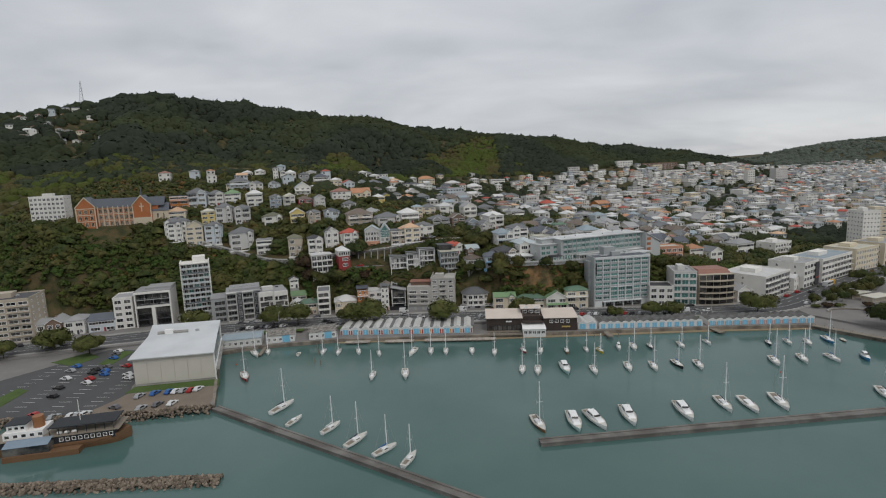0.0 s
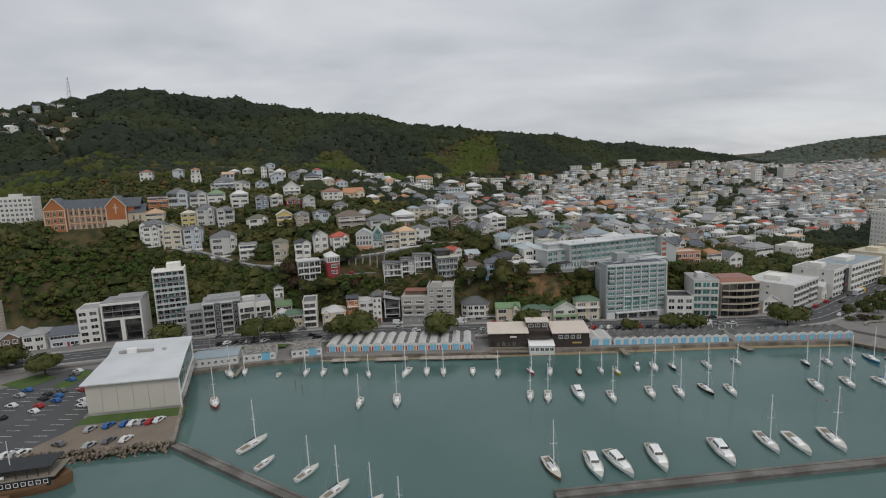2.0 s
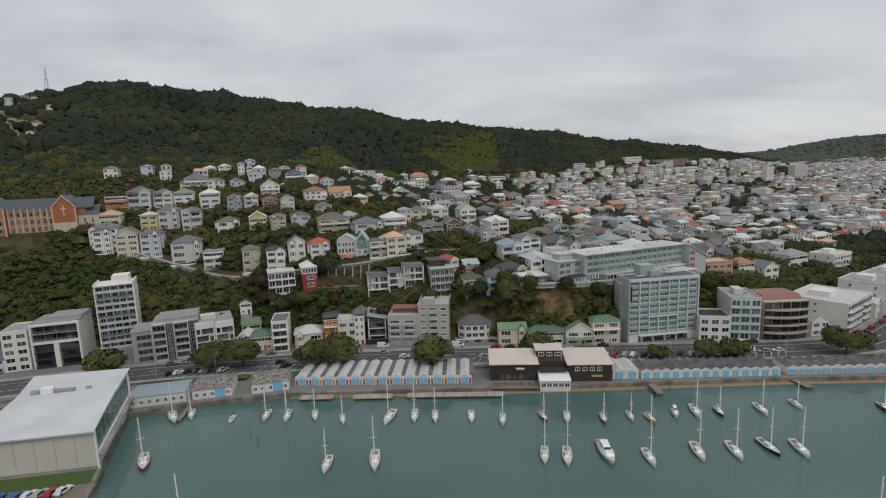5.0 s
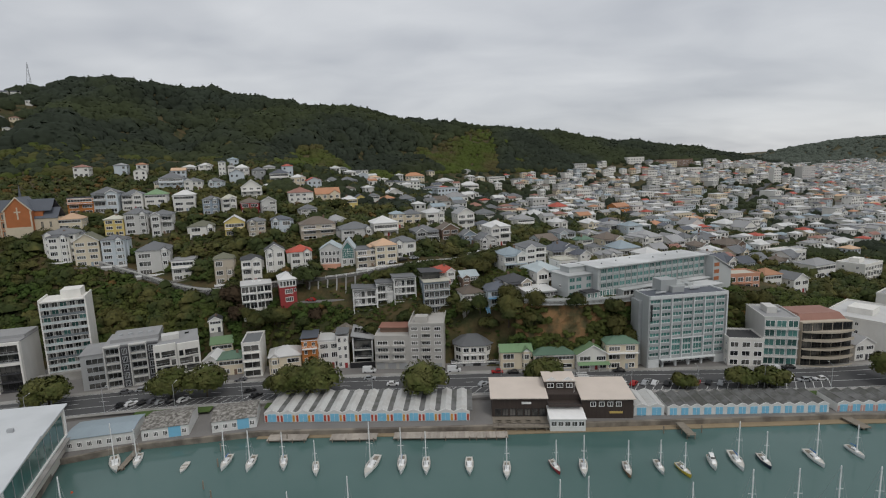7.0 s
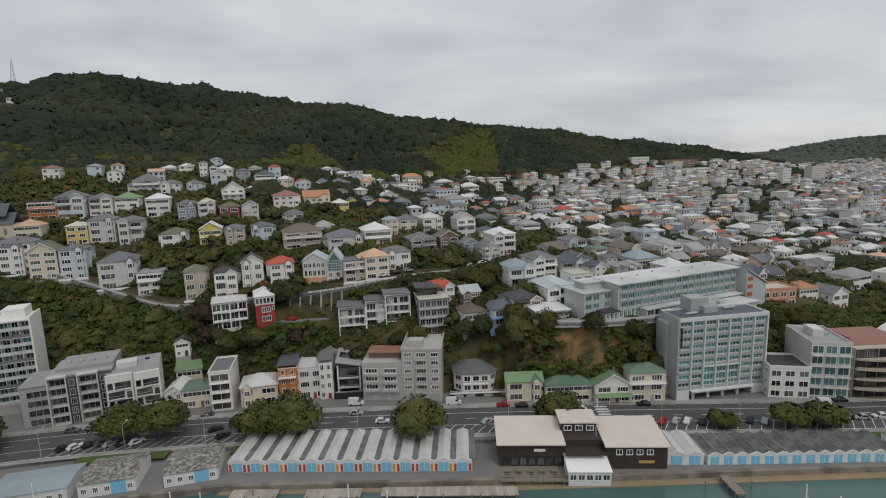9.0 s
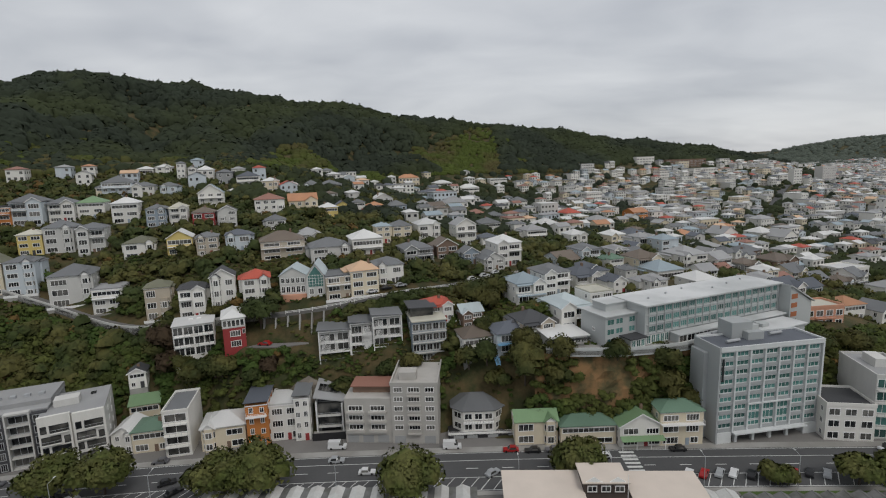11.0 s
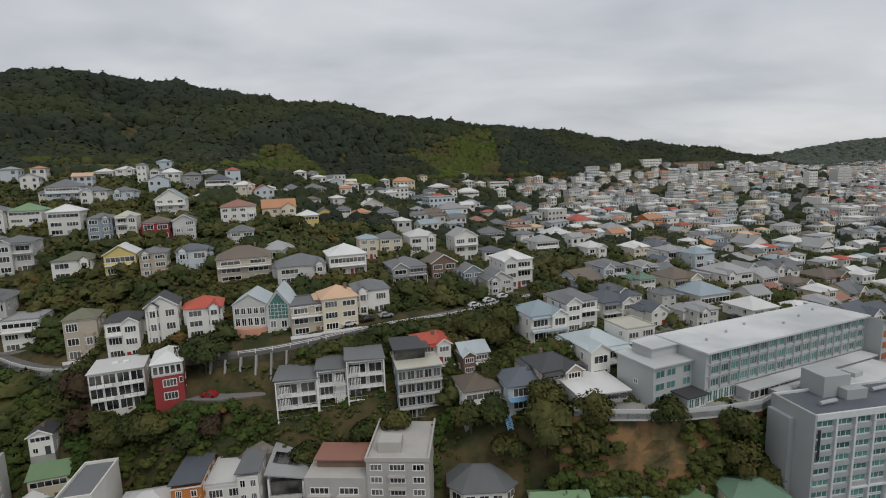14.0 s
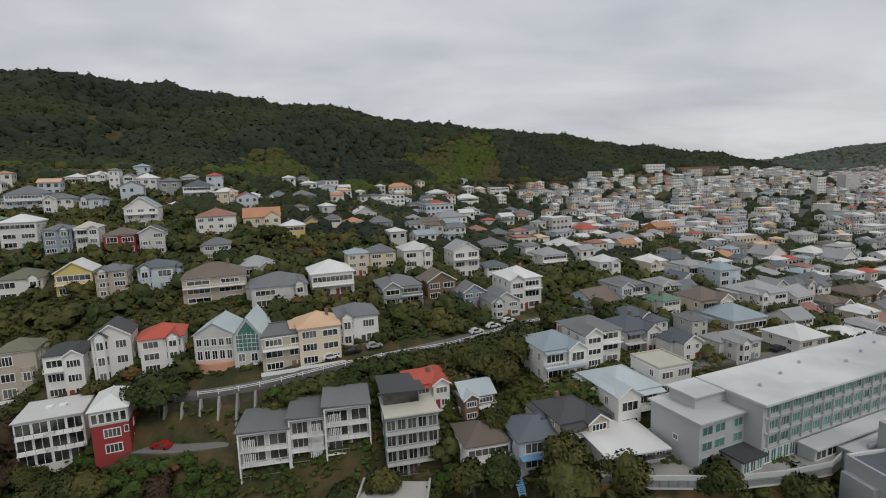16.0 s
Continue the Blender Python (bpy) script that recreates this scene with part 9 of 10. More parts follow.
def domed_crown(r, h, tufts, tuft):
    """A broad forest crown that closes with its neighbours: a lumpy dome, ragged with foliage tufts."""
    lobes = nrng.normal(size=(6, 3))
    lobes[:, 2] = np.abs(lobes[:, 2])
    lobes /= np.linalg.norm(lobes, axis=1)[:, None]
    bulge = np.max(BALL_V @ lobes.T, axis=1)
    w = BALL_V * (r, r, h) * (0.70 + 0.38 * bulge ** 3 + nrng.uniform(-0.06, 0.06, len(BALL_V)))[:, None]
    f = BALL_F[BALL_V[BALL_F].mean(1)[:, 2] > -0.42]
    lean = BALL_V + 0.55 * lobes[np.argmax(BALL_V @ lobes.T, axis=1)]
    out = [np.concatenate([w[f], lean[f]], 1)]
    u = nrng.normal(size=(tufts, 3))
    u[:, 2] = np.abs(u[:, 2])
    u /= np.linalg.norm(u, axis=1)[:, None]
    p = w[np.argmax(u @ BALL_V.T, axis=1)]
    t = np.cross(u, nrng.normal(size=(tufts, 3)))
    t /= np.linalg.norm(t, axis=1)[:, None]
    q = np.cross(u, t) + u * 0.12
    e = tuft * nrng.uniform(0.6, 1.3, (tufts, 1))
    p = p + u * 0.25 * tuft
    out.append(np.stack([p - t * e - q * e * 0.6, p + t * e - q * e * 0.5, p + q * e * 0.9, u, u, u], 1))
    rows = np.concatenate(out)
    rows[:, 3:] /= np.linalg.norm(rows[:, 3:], axis=2)[..., None]
    return rows


tree_crowns = sizes(2.6, 2.5, 110, 0.2, 6)
pines = [soften(domed_crown(7.6, h, 12, 1.5), 0.35) for h in (6.2, 6.8, 7.4, 8.2, 6.0, 7.0, 8.8, 7.8)]
clumps = [soften(domed_crown(6.0, h, 10, 1.1), 0.35) for h in (4.6, 5.2, 5.8, 5.0)]
grid_r = 16.0
cells = {}
for a, b, c in PLACED:
    for ix in range(int((a - c - 3) // grid_r), int((a + c + 3) // grid_r) + 1):
        for iy in range(int((b - c - 3) // grid_r), int((b + c + 3) // grid_r) + 1):
            cells.setdefault((ix, iy), []).append((a, b, c))


def clear_of(x, y, r):
    return all((x - a) ** 2 + (y - b) ** 2 > (r + c * 0.86) ** 2 for a, b, c in cells.get((int(x // grid_r), int(y // grid_r)), ()))


street_pts = curve(MID_STREET, 4.0)


def off_street(x, y):
    return all((x - a) ** 2 + (y - b) ** 2 > 18 for a, b in street_pts)


def open_front(x, y, r=1.0):
    """Whether no house stands close behind, whose front a tall bush would hide."""
    return clear_of(x, y + 4.0, r) and clear_of(x, y + 8.0, r - 1.0)


slope_near, slope_far, garden_near, garden_far, garden_trees, wood, scrub, gold = [], [], [], [], [], [], [], []
# the steep bush behind the waterfront buildings
for k in range(7600):
    x = rng.uniform(-400, 230)
    y = float(front_line(x)) + rng.uniform(-1, 50 if x < -160 else 42 if x < -100 else 24)
    if x > 112 and y < float(front_line(x)) + 6 or x > 190:
        continue
    if not clear_of(x, y, 0.8) or not off_street(x, y) or (-70 < x < -42 and 295.6 < y < 313):
        continue
    if 18 < x < 76 and 277 < y < 287:
        continue
    z = float(height(x, y)[0])
    s = rng.uniform(0.6, 1.5) * (1.1 if x < -110 else 0.8)
    if x < -110 and rng.random() < 0.10:
        s *= 1.7
    if not open_front(x, y):
        s = min(s, 0.45)
    row = (x, y, z + 0.3 * s, s, rng.uniform(0, 6), rng.randrange(4))
    (gold if rng.random() < 0.012 else garden_trees if s > 1.75 else slope_near if x > -125 else slope_far).append(row)
# bushes that climb the clay bank, leaving its middle bare
for k in range(250):
    x, q = rng.uniform(20, 74), rng.random() ** 1.4
    if 36 < x < 49 and q > 0.45:
        continue
    slope_near.append((x, 278.6 + 4.2 * q + max(0, x - 57) * 0.35, 6 + 18 * q, rng.uniform(0.7, 1.3), rng.uniform(0, 6), rng.randrange(4)))
# gardens between the houses
for k in range(21000):
    x, y = rng.uniform(-330, 330), rng.uniform(296, 640)
    if not in_city(x, y) or not clear_of(x, y, 1.2) or not off_street(x, y) or (-70 < x < -42 and 295.6 < y < 313):
        continue
    keep = 1.6 if x < 0 else 1.0
    if x > 30 and y < 330:
        keep = 0.2
    if rng.random() > keep * (0.35 + 0.65 * noise.noise(Vector((x * 0.02, y * 0.02, 0))) + 0.4):
        continue
    z = float(height(x, y)[0])
    s = rng.choice((0.5, 0.7, 0.9, 1.2, 1.7))
    if not open_front(x, y):
        s = min(s, 0.5 if y < 380 else 1.3)
    row = (x, y, z + 0.35 * s, s, rng.uniform(0, 6), rng.randrange(4))
    (gold if rng.random() < 0.05 else garden_near if y < 335 and x < 60 else garden_far).append(row)
# rounded trees that stand over the gardens
for k in range(2600):
    x, y = rng.uniform(-210, 260), rng.uniform(326, 600)
    if not in_city(x, y) or not clear_of(x, y, 2.2) or not off_street(x, y) or not clear_of(x, y + 5.0, 0.5):
        continue
    if noise.noise(Vector((x * 0.025, y * 0.025, 5.0))) < -0.12:
        continue
    garden_trees.append((x, y, float(height(x, y)[0]) + 1.2, rng.uniform(1.2, 2.3), rng.uniform(0, 6), rng.randrange(4)))
# the hedge along the lower side of the terrace street
for k in range(150):
    q = rng.uniform(0, 1)
    x = -40 + 62 * q
    y = float(np.interp(x, [p[0] for p in MID_STREET], [p[1] for p in MID_STREET])) - rng.uniform(5.2, 9.0)
    if clear_of(x, y, 0.6):
        garden_near.append((x, y, float(height(x, y)[0]) + 0.6, rng.uniform(0.8, 1.25), rng.uniform(0, 6), rng.randrange(4)))
# trees among the far roofs
for k in range(7000):
    q = rng.random() ** 1.6
    y = 430 + 1450 * q
    x = rng.uniform(-150, 60 + 0.72 * y)
    if in_city(x, y) and clear_of(x, y, 1.0):
        wood.append((x, y, float(height(x, y)[0]) + 1.0, rng.uniform(0.3, 0.75), rng.uniform(0, 6), rng.randrange(4)))
# the forest on the ridge, with paler scrub along its lower edge
RIDGE_X = [p[0] for p in RIDGE]
RIDGE_Y = [p[1] for p in RIDGE]
for k in range(13500):
    x = rng.uniform(-900, 800)
    top_y = float(np.interp(x, RIDGE_X, RIDGE_Y)) + 40
    y = rng.uniform(340 if x < -250 else 400, top_y)
    if in_city(x, y) and x > -330 or not clear_of(x, y, 2.0):
        continue
    z = float(height(x, y)[0])
    edge_y = float(np.interp(x, [p[0] for p in CITY_EDGE], [p[1] for p in CITY_EDGE]))
    patch = noise.noise(Vector((x * 0.008, y * 0.008, 3.0)))
    if x < -0.7 * y and y > 590 and rng.random() < 0.5:
        continue
    if math.hypot((x + 482) / 40, (y - 866) / 34) < 1 or math.hypot((x + 226) / 24, (y - 500) / 18) < 1:
        continue
    low = 60 + 110 * min(1.0, max(0.0, (x + 210) / 120)) if x > -260 else 95
    low *= min(1.0, max(0.0, (200 + 50 * patch - x) / 210))
    if (y < edge_y + low + 60 * patch and patch > -0.25 and low > 4) or patch > 0.62 and x < 0:
        scrub.append((x, y, z + 0.6, rng.uniform(0.4, 0.95), rng.uniform(0, 6), rng.randrange(4)))
    else:
        big = 1.0 + 0.5 * noise.noise(Vector((x * 0.02, y * 0.02, 8.0))) + (0.6 * noise.noise(Vector((x * 0.03, 1.0, 8.0))) if y > top_y - 110 else 0.0)
        wood.append((x, y, z + 0.8, rng.choice((0.8, 0.95, 1.1, 1.2, 1.4)) * big, rng.uniform(0, 6), rng.choice((0, 1, 2, 3, 4, 5, 6, 7, 5, 6))))
for k in range(1500):
    x, y = rng.uniform(-430, -160), rng.uniform(400, 620)
    if clear_of(x, y, 2.5) and math.hypot((x + 226) / 24, (y - 500) / 18) > 1 and y > 440 + 0.25 * (x + 330):
        (scrub if rng.random() < 0.5 else wood).append((x, y, float(height(x, y)[0]) + 0.6, rng.uniform(0.45, 0.9), rng.uniform(0, 6), rng.randrange(4)))
for k in range(2600):
    x = rng.uniform(60, 820)
    edge_y = float(np.interp(x, [p[0] for p in CITY_EDGE], [p[1] for p in CITY_EDGE]))
    y = rng.uniform(edge_y, float(np.interp(x, RIDGE_X, RIDGE_Y)) + 30)
    if clear_of(x, y, 1.5):
        wood.append((x, y, float(height(x, y)[0]) + 1.5, rng.uniform(0.7, 1.4), rng.uniform(0, 6), rng.randrange(4)))
# dense scrub that closes the lower slope above the houses
for k in range(3600):
    x = rng.uniform(-300, 260)
    edge_y = float(np.interp(x, [p[0] for p in CITY_EDGE], [p[1] for p in CITY_EDGE]))
    y = edge_y + 170 * min(1.0, max(0.12, (170 - x) / 240)) * rng.random() ** 1.3
    if clear_of(x, y, 1.5) and math.hypot((x + 226) / 24, (y - 500) / 18) > 1 and noise.noise(Vector((x * 0.012, y * 0.012, 4.0))) > -0.3:
        scrub.append((x, y, float(height(x, y)[0]) + 0.5, rng.uniform(0.35, 0.8), rng.uniform(0, 6), rng.randrange(4)))
# the wooded hills across the valley, their haze painted into the leaf colour
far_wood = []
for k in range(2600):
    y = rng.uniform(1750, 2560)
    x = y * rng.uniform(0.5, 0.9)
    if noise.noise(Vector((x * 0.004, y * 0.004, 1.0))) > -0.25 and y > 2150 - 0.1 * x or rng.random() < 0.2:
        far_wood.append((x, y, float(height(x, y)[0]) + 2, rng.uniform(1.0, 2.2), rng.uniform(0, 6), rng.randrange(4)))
# low growth that covers the banks between the near houses
cover = []
for k in range(6200):
    x, y = rng.uniform(-150, 62), rng.uniform(284, 352)
    if y < front_line(x) + 2 or any((x - a) ** 2 + (y - b) ** 2 < (0.55 * c) ** 2 for a, b, c in cells.get((int(x // grid_r), int(y // grid_r)), ())) or not off_street(x, y) or (18 < x < 76 and y < 287):
        continue
    s = rng.uniform(0.26, 0.62)
    if -71 < x < -43 and 296.4 < y < 303:
        continue
    cover.append((x, y, float(height(x, y)[0]) + 0.1, s, rng.uniform(0, 6), rng.randrange(4)))
low_bush = sizes(2.7, 1.5, 30, 0.3, 3)
DRY = material("dry_grass_leaves", (0.092, 0.080, 0.028), 0.85, vary=0.6, scale=0.2, fine_scale=1.3, island=0.5, second=(0.070, 0.086, 0.022), second_scale=0.12, spec=0.1)
many("ground_cover", SHRUB, low_bush, cover[::3], "low green growth on the banks between houses", "ground cover")
many("ground_cover", DRY, low_bush, cover[2::3], "yellowed grass tufts on the banks between houses", "ground cover")
many("ground_cover", LEAF, low_bush, cover[1::3], "dark low growth on the banks between houses", "ground cover")
many("bush", SHRUB, near_bush, slope_near, "dense dark green bush covering the steep bank", "bush")
many("bush", SHRUB, mid_bush, slope_far, "dense green bush on the slope below the monastery", "bush")
many("garden_shrubs", LEAF, near_bush, garden_near, "green shrubs and hedges beside the terrace street", "shrubs")
many("garden_shrubs", LEAF, far_bush, garden_far, "green shrubs and hedges between the houses", "shrubs")
many("garden_trees", LEAF, tree_crowns, garden_trees, "rounded dark green trees among the hillside houses", "trees")
many("autumn_shrubs", AUTUMN, mid_bush, gold, "yellow-brown shrubs among the green", "shrubs")
many("scrub", SCRUB, clumps, scrub, "paler green scrub along the forest edge", "scrub")
many("far_woods", HAZED_WOOD, clumps, far_wood, "far woods across the valley, pale with painted haze", "woods")
many("forest", PINE, pines, wood, "dark evergreen forest on the ridge", "forest")

# the grey sprayed-concrete face in the bank
rock = Geo()
rrng = random.Random(9)
grid = [[(-55 + 14 * i / 12, 286.6 + 3.2 * j / 6 + rrng.uniform(-0.35, 0.35), 10.5 + (7.5 - abs(i - 7) * 0.75) * j / 6 + rrng.uniform(-0.3, 0.3)) for i in range(13)] for j in range(7)]
for a, c in zip(grid, grid[1:]):
    for i in range(12):
        rock.face([a[i], a[i + 1], c[i + 1], c[i]])
tagged(part("rock_face", rock, material("sprayed_concrete_bank", (0.20, 0.175, 0.145), 0.95, vary=0.5, scale=0.4, bump=0.2, bump_scale=1.0, second=(0.12, 0.105, 0.08), second_scale=0.3)), "grey-brown sprayed concrete face in the bank", "bank", kind="structure")
BROWN_LEAF = material("brown_conifer_leaves", (0.060, 0.042, 0.026), 0.8, vary=0.5, scale=0.3, fine_scale=1.5, island=0.5, spec=0.1)
for i, (x, y, r, h) in enumerate(((-97.5, 300, 5.0, 14), (-95, 295.5, 4.0, 11), (-101.5, 304, 4.0, 9), (-60, 291.5, 3.2, 7))):
    tree(x, y, float(height(x, y)[0]) - 0.3, r, h, "brown-leaved conifer on the steep bank", BROWN_LEAF, seed=140 + i, n=1200)

# street trees on the waterfront
for i, (x, y, r, h) in enumerate(((-140, 247, 9, 12), (-101.5, 253.5, 7, 11), (-89, 254.5, 8, 12), (-59, 252, 8, 11), (-50, 253, 8.5, 13), (-13, 251.5, 9, 12.5), (30, 257.5, 7.5, 11.5), (76.5, 255.5, 4, 5.5), (95, 255, 5.5, 7.5), (105, 255.5, 6, 7), (148, 256, 8.5, 11), (-196, 222, 8, 11), (-175, 217, 6.5, 8), (-226, 205, 8, 9), (-212, 212, 6, 8), (-205, 178, 3, 4))):
    tree(x, y, 2.5, r, h, "broad dark green evergreen tree beside the road", STREET_LEAF, seed=20 + i, n=3600, size=0.4)
for i, (x, y, r, h) in enumerate(((19.5, 284, 6.5, 14), (8.5, 288.5, 4, 8), (12, 286, 4.5, 7), (3, 289, 4, 7), (29, 281.5, 4.5, 9), (61, 281, 5, 12), (67, 281.5, 4.5, 11), (-92, 297, 5, 7), (-84, 294.5, 5.5, 8), (-76, 292.5, 5, 7), (-100, 301, 5, 7), (-64, 290, 4, 5), (-36, 288.5, 4, 6), (-29, 288, 4, 6), (-22, 289.5, 3.5, 6), (-15, 291, 3.5, 6), (-67.0, 305.5, 7.0, 11.5), (5, 317, 6.5, 10), (13, 321, 6, 10), (11, 313, 5, 8), (19, 328, 6, 9), (-1, 311.5, 4.0, 6), (-84, 293.5, 6, 9), (-75, 291.5, 5.5, 9), (46, 283, 4.5, 8), (60, 283, 5, 8), (30, 283, 4.5, 9), (8, 300, 4, 8), (20, 287, 5, 9), (-78, 293, 5, 8), (-86, 312, 3, 5), (-100, 306, 4.5, 10), (28, 338, 4.5, 8), (45, 345, 4, 7), (-200, 326, 6, 10), (-215, 322, 5, 8), (-62, 470, 6, 9), (-75, 410, 6, 8), (115, 300, 5, 8), (128, 303, 5, 8))):
    tree(x, y, float(height(x, y)[0]) - 0.3, r, h, "rounded evergreen tree on the bank", seed=60 + i, n=1800)
CLIPPED = [(184.3, 268.7), (195.3, 275.9), (192.7, 267.9), (205.4, 283.7), (201.4, 272.9), (215.5, 290.5), (210.1, 278.1), (223.1, 293.8), (221.3, 287.2), (232.3, 299.9), (228.7, 290.4), (236.0, 295.1), (243.5, 307), (241, 300)]
for i, (x, y) in enumerate(CLIPPED):
    tree(x, y, 2.5, 3.3, 6.4, "small clipped evergreen tree beside the road", LEAF, seed=100 + i, n=700, size=0.3, trunk=0.14)

# piles in the water, buoys, jetties
for ax, ay, bx, by in ((-58, 233, -46, 233.2), (-39, 233, -25, 233.2), (-20, 233.5, 4, 233.5), (4, 233.4, 14, 233.4)):
    jetty(ax, ay - 3.4, bx, by - 3.4, 3.6, "weathered timber landing stage along the quay", 0.9, 4, PALE_TIMBER)
jetty(66, 234.5, 66.5, 227, 2.5, "short timber jetty on piles", 1.6, 3)
jetty(116.5, 240, 118.5, 231, 3.0, "concrete slipway between the sheds", 1.0, 2)
jetty(-95, 225, -93.5, 214, 1.6, "narrow timber jetty between two boats", 0.8, 3)
for i, (x, y) in enumerate(((-67, 216), (-66, 206), (-62, 202), (-70, 224), (60, 231), (71, 231), (-52, 229))):
    p = thing("mooring_pile", pose(x, y, 0), "weathered timber mooring pile standing in the water", "mooring pile", "mooring piles")
    part("shaft", Geo().tube((0, 0, -3), (0, 0, 2.4), 0.2, 0.18, 8), TIMBER, p)
for x, y in ((118, 186), (150, 178), (-100, 205)):
    b = thing("buoy", pose(x, y, 0), "small orange mooring buoy afloat", "buoy", "mooring buoys")
    part("float", Geo().tube((0, 0, -0.2), (0, 0, 0.35), 0.35, 0.2, 8), material("orange_float", (0.6, 0.1, 0.04), 0.5), b)

# the plaza beyond the boat sheds: wharf edge, shelters, hedges
jetty(162.5, 236.8, 181.5, 213.6, 3.2, "timber wharf edge on dark piles", 1.75, 9)
for x, y, turn, l, d in ((216.5, 279, 20, 13, 5.5), (221, 270.5, 20, 15, 6.5)):
    sh = thing("shelter", pose(x, y, 2.5, 0, 0, turn), "low park shelter with a pale flat roof", "shelter", "park shelters")
    part("wall", Geo().box(-l / 2 + 0.6, l / 2 - 0.6, 1.2, d, -0.2, 2.7), wall_mat("beige"), sh)
    part("roof", Geo().box(-l / 2, l / 2, -0.4, d + 0.4, 2.7, 3.0), roof_mat("cream"), sh)
    for k in range(4):
        part("post", Geo().tube((-l / 2 + 0.5 + k * (l - 1) / 3, 0, 0), (-l / 2 + 0.5 + k * (l - 1) / 3, 0, 2.7), 0.09, 0.09, 6), GALV, sh)
planter = thing("planter_wall", pose(191, 254.5, 2.5), "low curved concrete planter wall in the plaza", "planter")
arc = [(9 * math.cos(k * math.pi / 12), 5 * math.sin(k * math.pi / 12)) for k in range(13)]
part("wall", Geo().strip(arc, 0.25, -0.25, 0.7, 0, drop=0.9), CONCRETE, planter)
part("seat", Geo().strip(arc, 0.95, 0.3, 0.45, 0, drop=0.2), TIMBER, planter)
for i, (x, y, r, h) in enumerate(((187, 262.5, 3.0, 2.6), (192.5, 262, 2.6, 2.2), (199.5, 250.5, 3.2, 3.0), (204, 252, 2.8, 2.6), (181, 262.5, 2.2, 1.8), (207, 262, 2.6, 2.4), (212, 259, 2.6, 2.6))):
    tree(x, y, 2.5, r, h, "low rounded bronze-green shrub in the plaza", BROWN_LEAF if i in (0, 2, 5) else STREET_LEAF, seed=170 + i, n=420, size=0.3, trunk=0.1)
tree(191, 229.5, 2.5, 8, 11, "broad dark green evergreen tree on the quay", LEAF, seed=181, n=2600, size=0.4)
tree(203, 236, 2.5, 7, 10, "broad dark green evergreen tree on the quay", LEAF, seed=182, n=2200, size=0.4)
bus = thing("bus", pose(219.5, 309.5, 2.61, 0, 0, -54), "white and yellow city bus on the road", "bus")
part("body", Geo().box(-1.25, 1.25, -5.6, 5.6, 0.35, 3.0), CAR_PAINT["white"], bus)
part("nose", Geo().box(-1.27, 1.27, 3.2, 5.66, 0.34, 3.05), material("bus_yellow", (0.62, 0.36, 0.03), 0.4), bus, "yellow painted front end")
for k in range(6):
    for e in (-1, 1):
        part("side_window", Geo().box(e * 1.27 - 0.02, e * 1.27 + 0.02, -5.2 + k * 1.4, -4.0 + k * 1.4, 1.5, 2.5), GLASS, bus)
for k in (-3.6, 3.4):
    for e in (-1, 1):
        part("wheel", Geo().tube((e * 1.0, k, 0.48), (e * 1.27, k, 0.48), 0.48, 0.48, 12), TYRE, bus)

# road markings
paint = Geo()
rl = curve(ROAD, 3.0)
for i, ((ax, ay), (bx, by)) in enumerate(zip(rl, rl[1:])):
    if i % 3 == 0:
        paint.strip([(ax, ay), (bx, by)], 0.12, -0.12, 2.606)
    d = Vector((bx - ax, by - ay)).normalized()
    nrm = Vector((-d.y, d.x))
    if -120 < ax < 130:
        a = Vector((ax, ay)) - nrm * 4.0
        c = Vector((ax, ay)) - nrm * 9.0 - d * 3.0
        paint.strip([tuple(c), tuple(a)], 0.09, -0.09, 2.606)
for off, wd in ((-3.9, 0.1), (-9.2, 0.12), (3.6, 0.1), (7.2, 0.1)):
    paint.strip([(x, y) for x, y in rl if x > -260], off + wd, off - wd, 2.605)
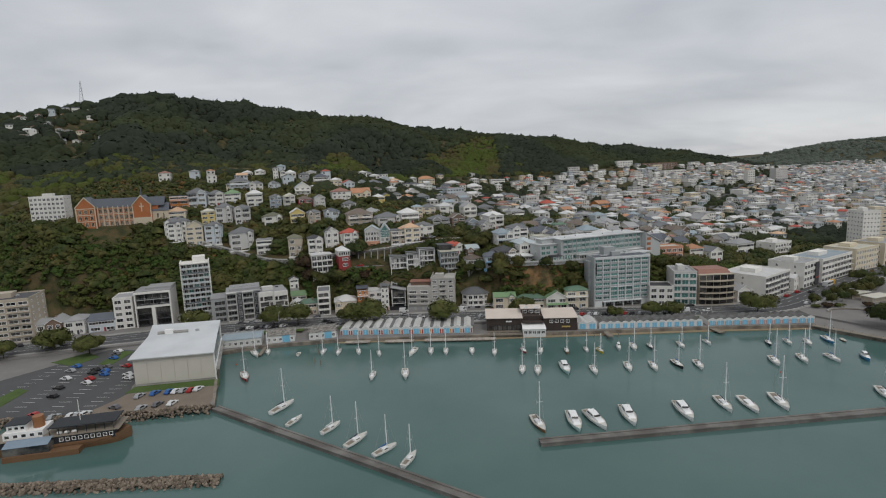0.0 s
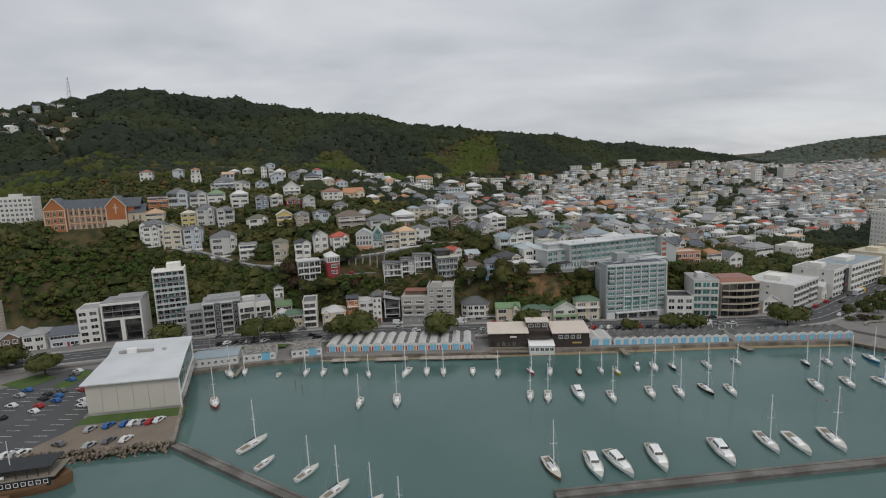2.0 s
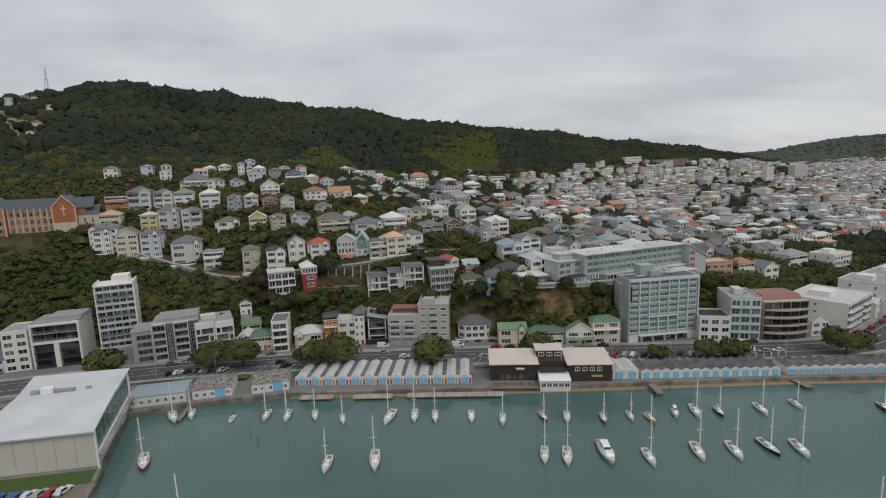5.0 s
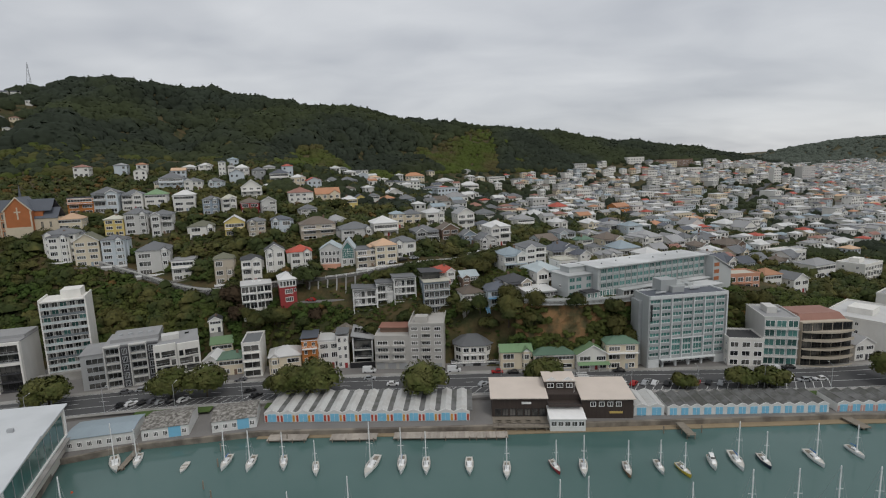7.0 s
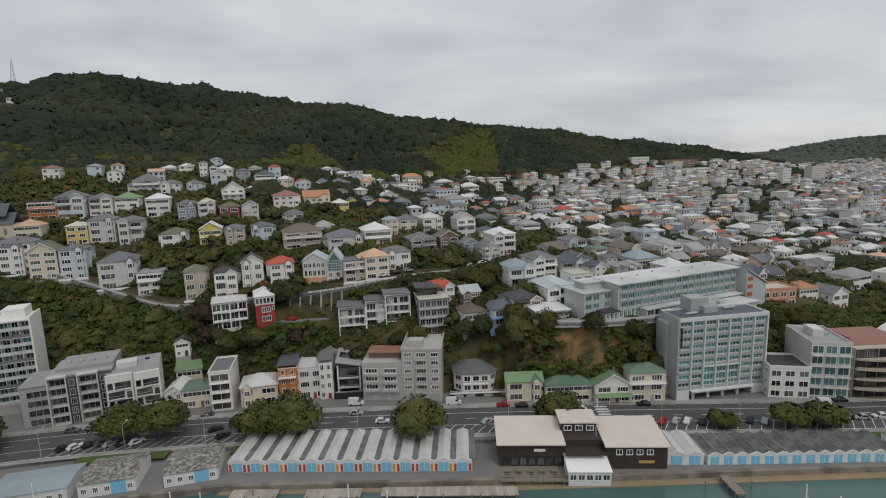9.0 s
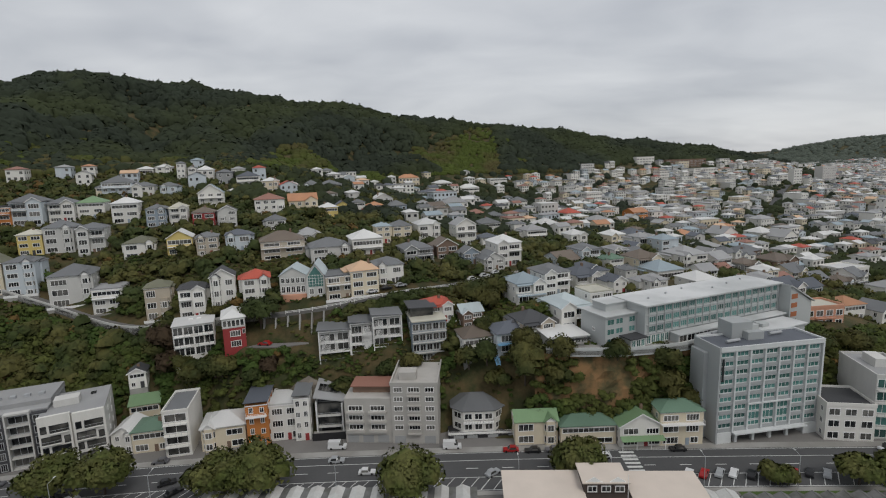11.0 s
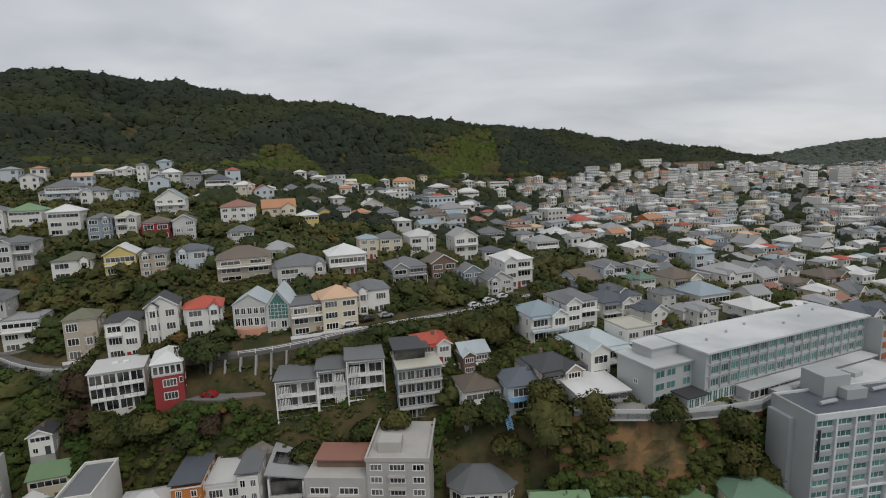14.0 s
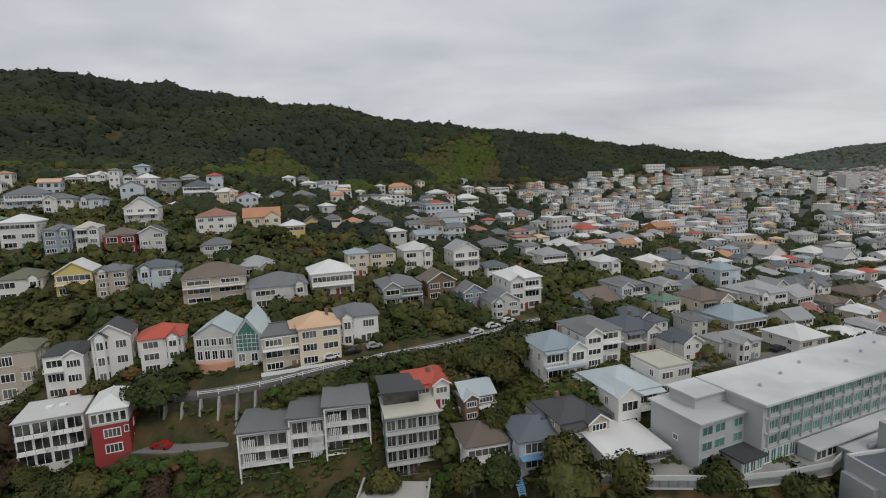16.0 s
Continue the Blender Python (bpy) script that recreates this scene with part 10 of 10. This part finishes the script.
tagged(part("road_markings", paint, PAINT_LINE), "white road lines and angled parking bays", "road marking", kind="structure")
# the zebra crossing
zebra = Geo()
for i in range(9):
    zebra.strip([(43.0, 256.6 + i * 1.7), (47.0, 256.6 + i * 1.7)], 0.45, -0.45, 2.607)
tagged(part("zebra_crossing", zebra, PAINT_LINE), "worn white zebra crossing on the asphalt", "road marking", kind="structure")
verge = Geo()
for a, b in ((-110, -82), (-68, -38), (-26, 0), (64, 132), (138, 158)):
    verge.strip([(x, y - 13.0) for x, y in rl if a < x < b], 1.7, -2.2, 2.66, 0, drop=0.2)
tagged(part("grass_verge", verge, GRASS), "narrow mown verge under the street trees", "verge", kind="structure")

# street lamps
for i in range(14):
    x = -140 + i * 22
    y = float(np.interp(x, [p[0] for p in ROAD], [p[1] for p in ROAD])) - 10.2
    t = thing("street_lamp", pose(x, y, 2.5), "tall grey street lamp with a single arm", "street lamp", "street lamps")
    part("pole", Geo().tube((0, 0, 0), (0, 0, 8.5), 0.1, 0.07, 6), GALV, t)
    part("arm", Geo().tube((0, 0, 8.4), (0, 2.2, 8.8), 0.05, 0.04, 5), GALV, t)
    part("lantern", Geo().box(-0.14, 0.14, 1.9, 2.6, 8.74, 8.86), LAMP, t)

# mast on the far summit
mast = thing("radio_mast", pose(-668, 893, float(height(-668, 893)[0])), "tall tapering lattice radio mast on the far hilltop", "radio mast")
for s, q in ((-1, -1), (1, -1), (0, 1)):
    part("leg", Geo().tube((s * 4.6, q * 4.6, -1), (s * 0.35, q * 0.35, 52), 0.32, 0.18, 4), GALV, mast)
for i in range(10):
    k = 1 - i / 10.5
    z = 5.0 * i + 2
    part("brace", Geo().tube((-4.6 * k, -4.6 * k, z), (4.6 * k, -4.6 * k, z + 3), 0.15, 0.15, 4).tube((4.6 * k, -4.6 * k, z), (0, 4.6 * k, z + 3), 0.15, 0.15, 4).tube((0, 4.6 * k, z), (-4.6 * k, -4.6 * k, z + 3), 0.15, 0.15, 4), GALV, mast)
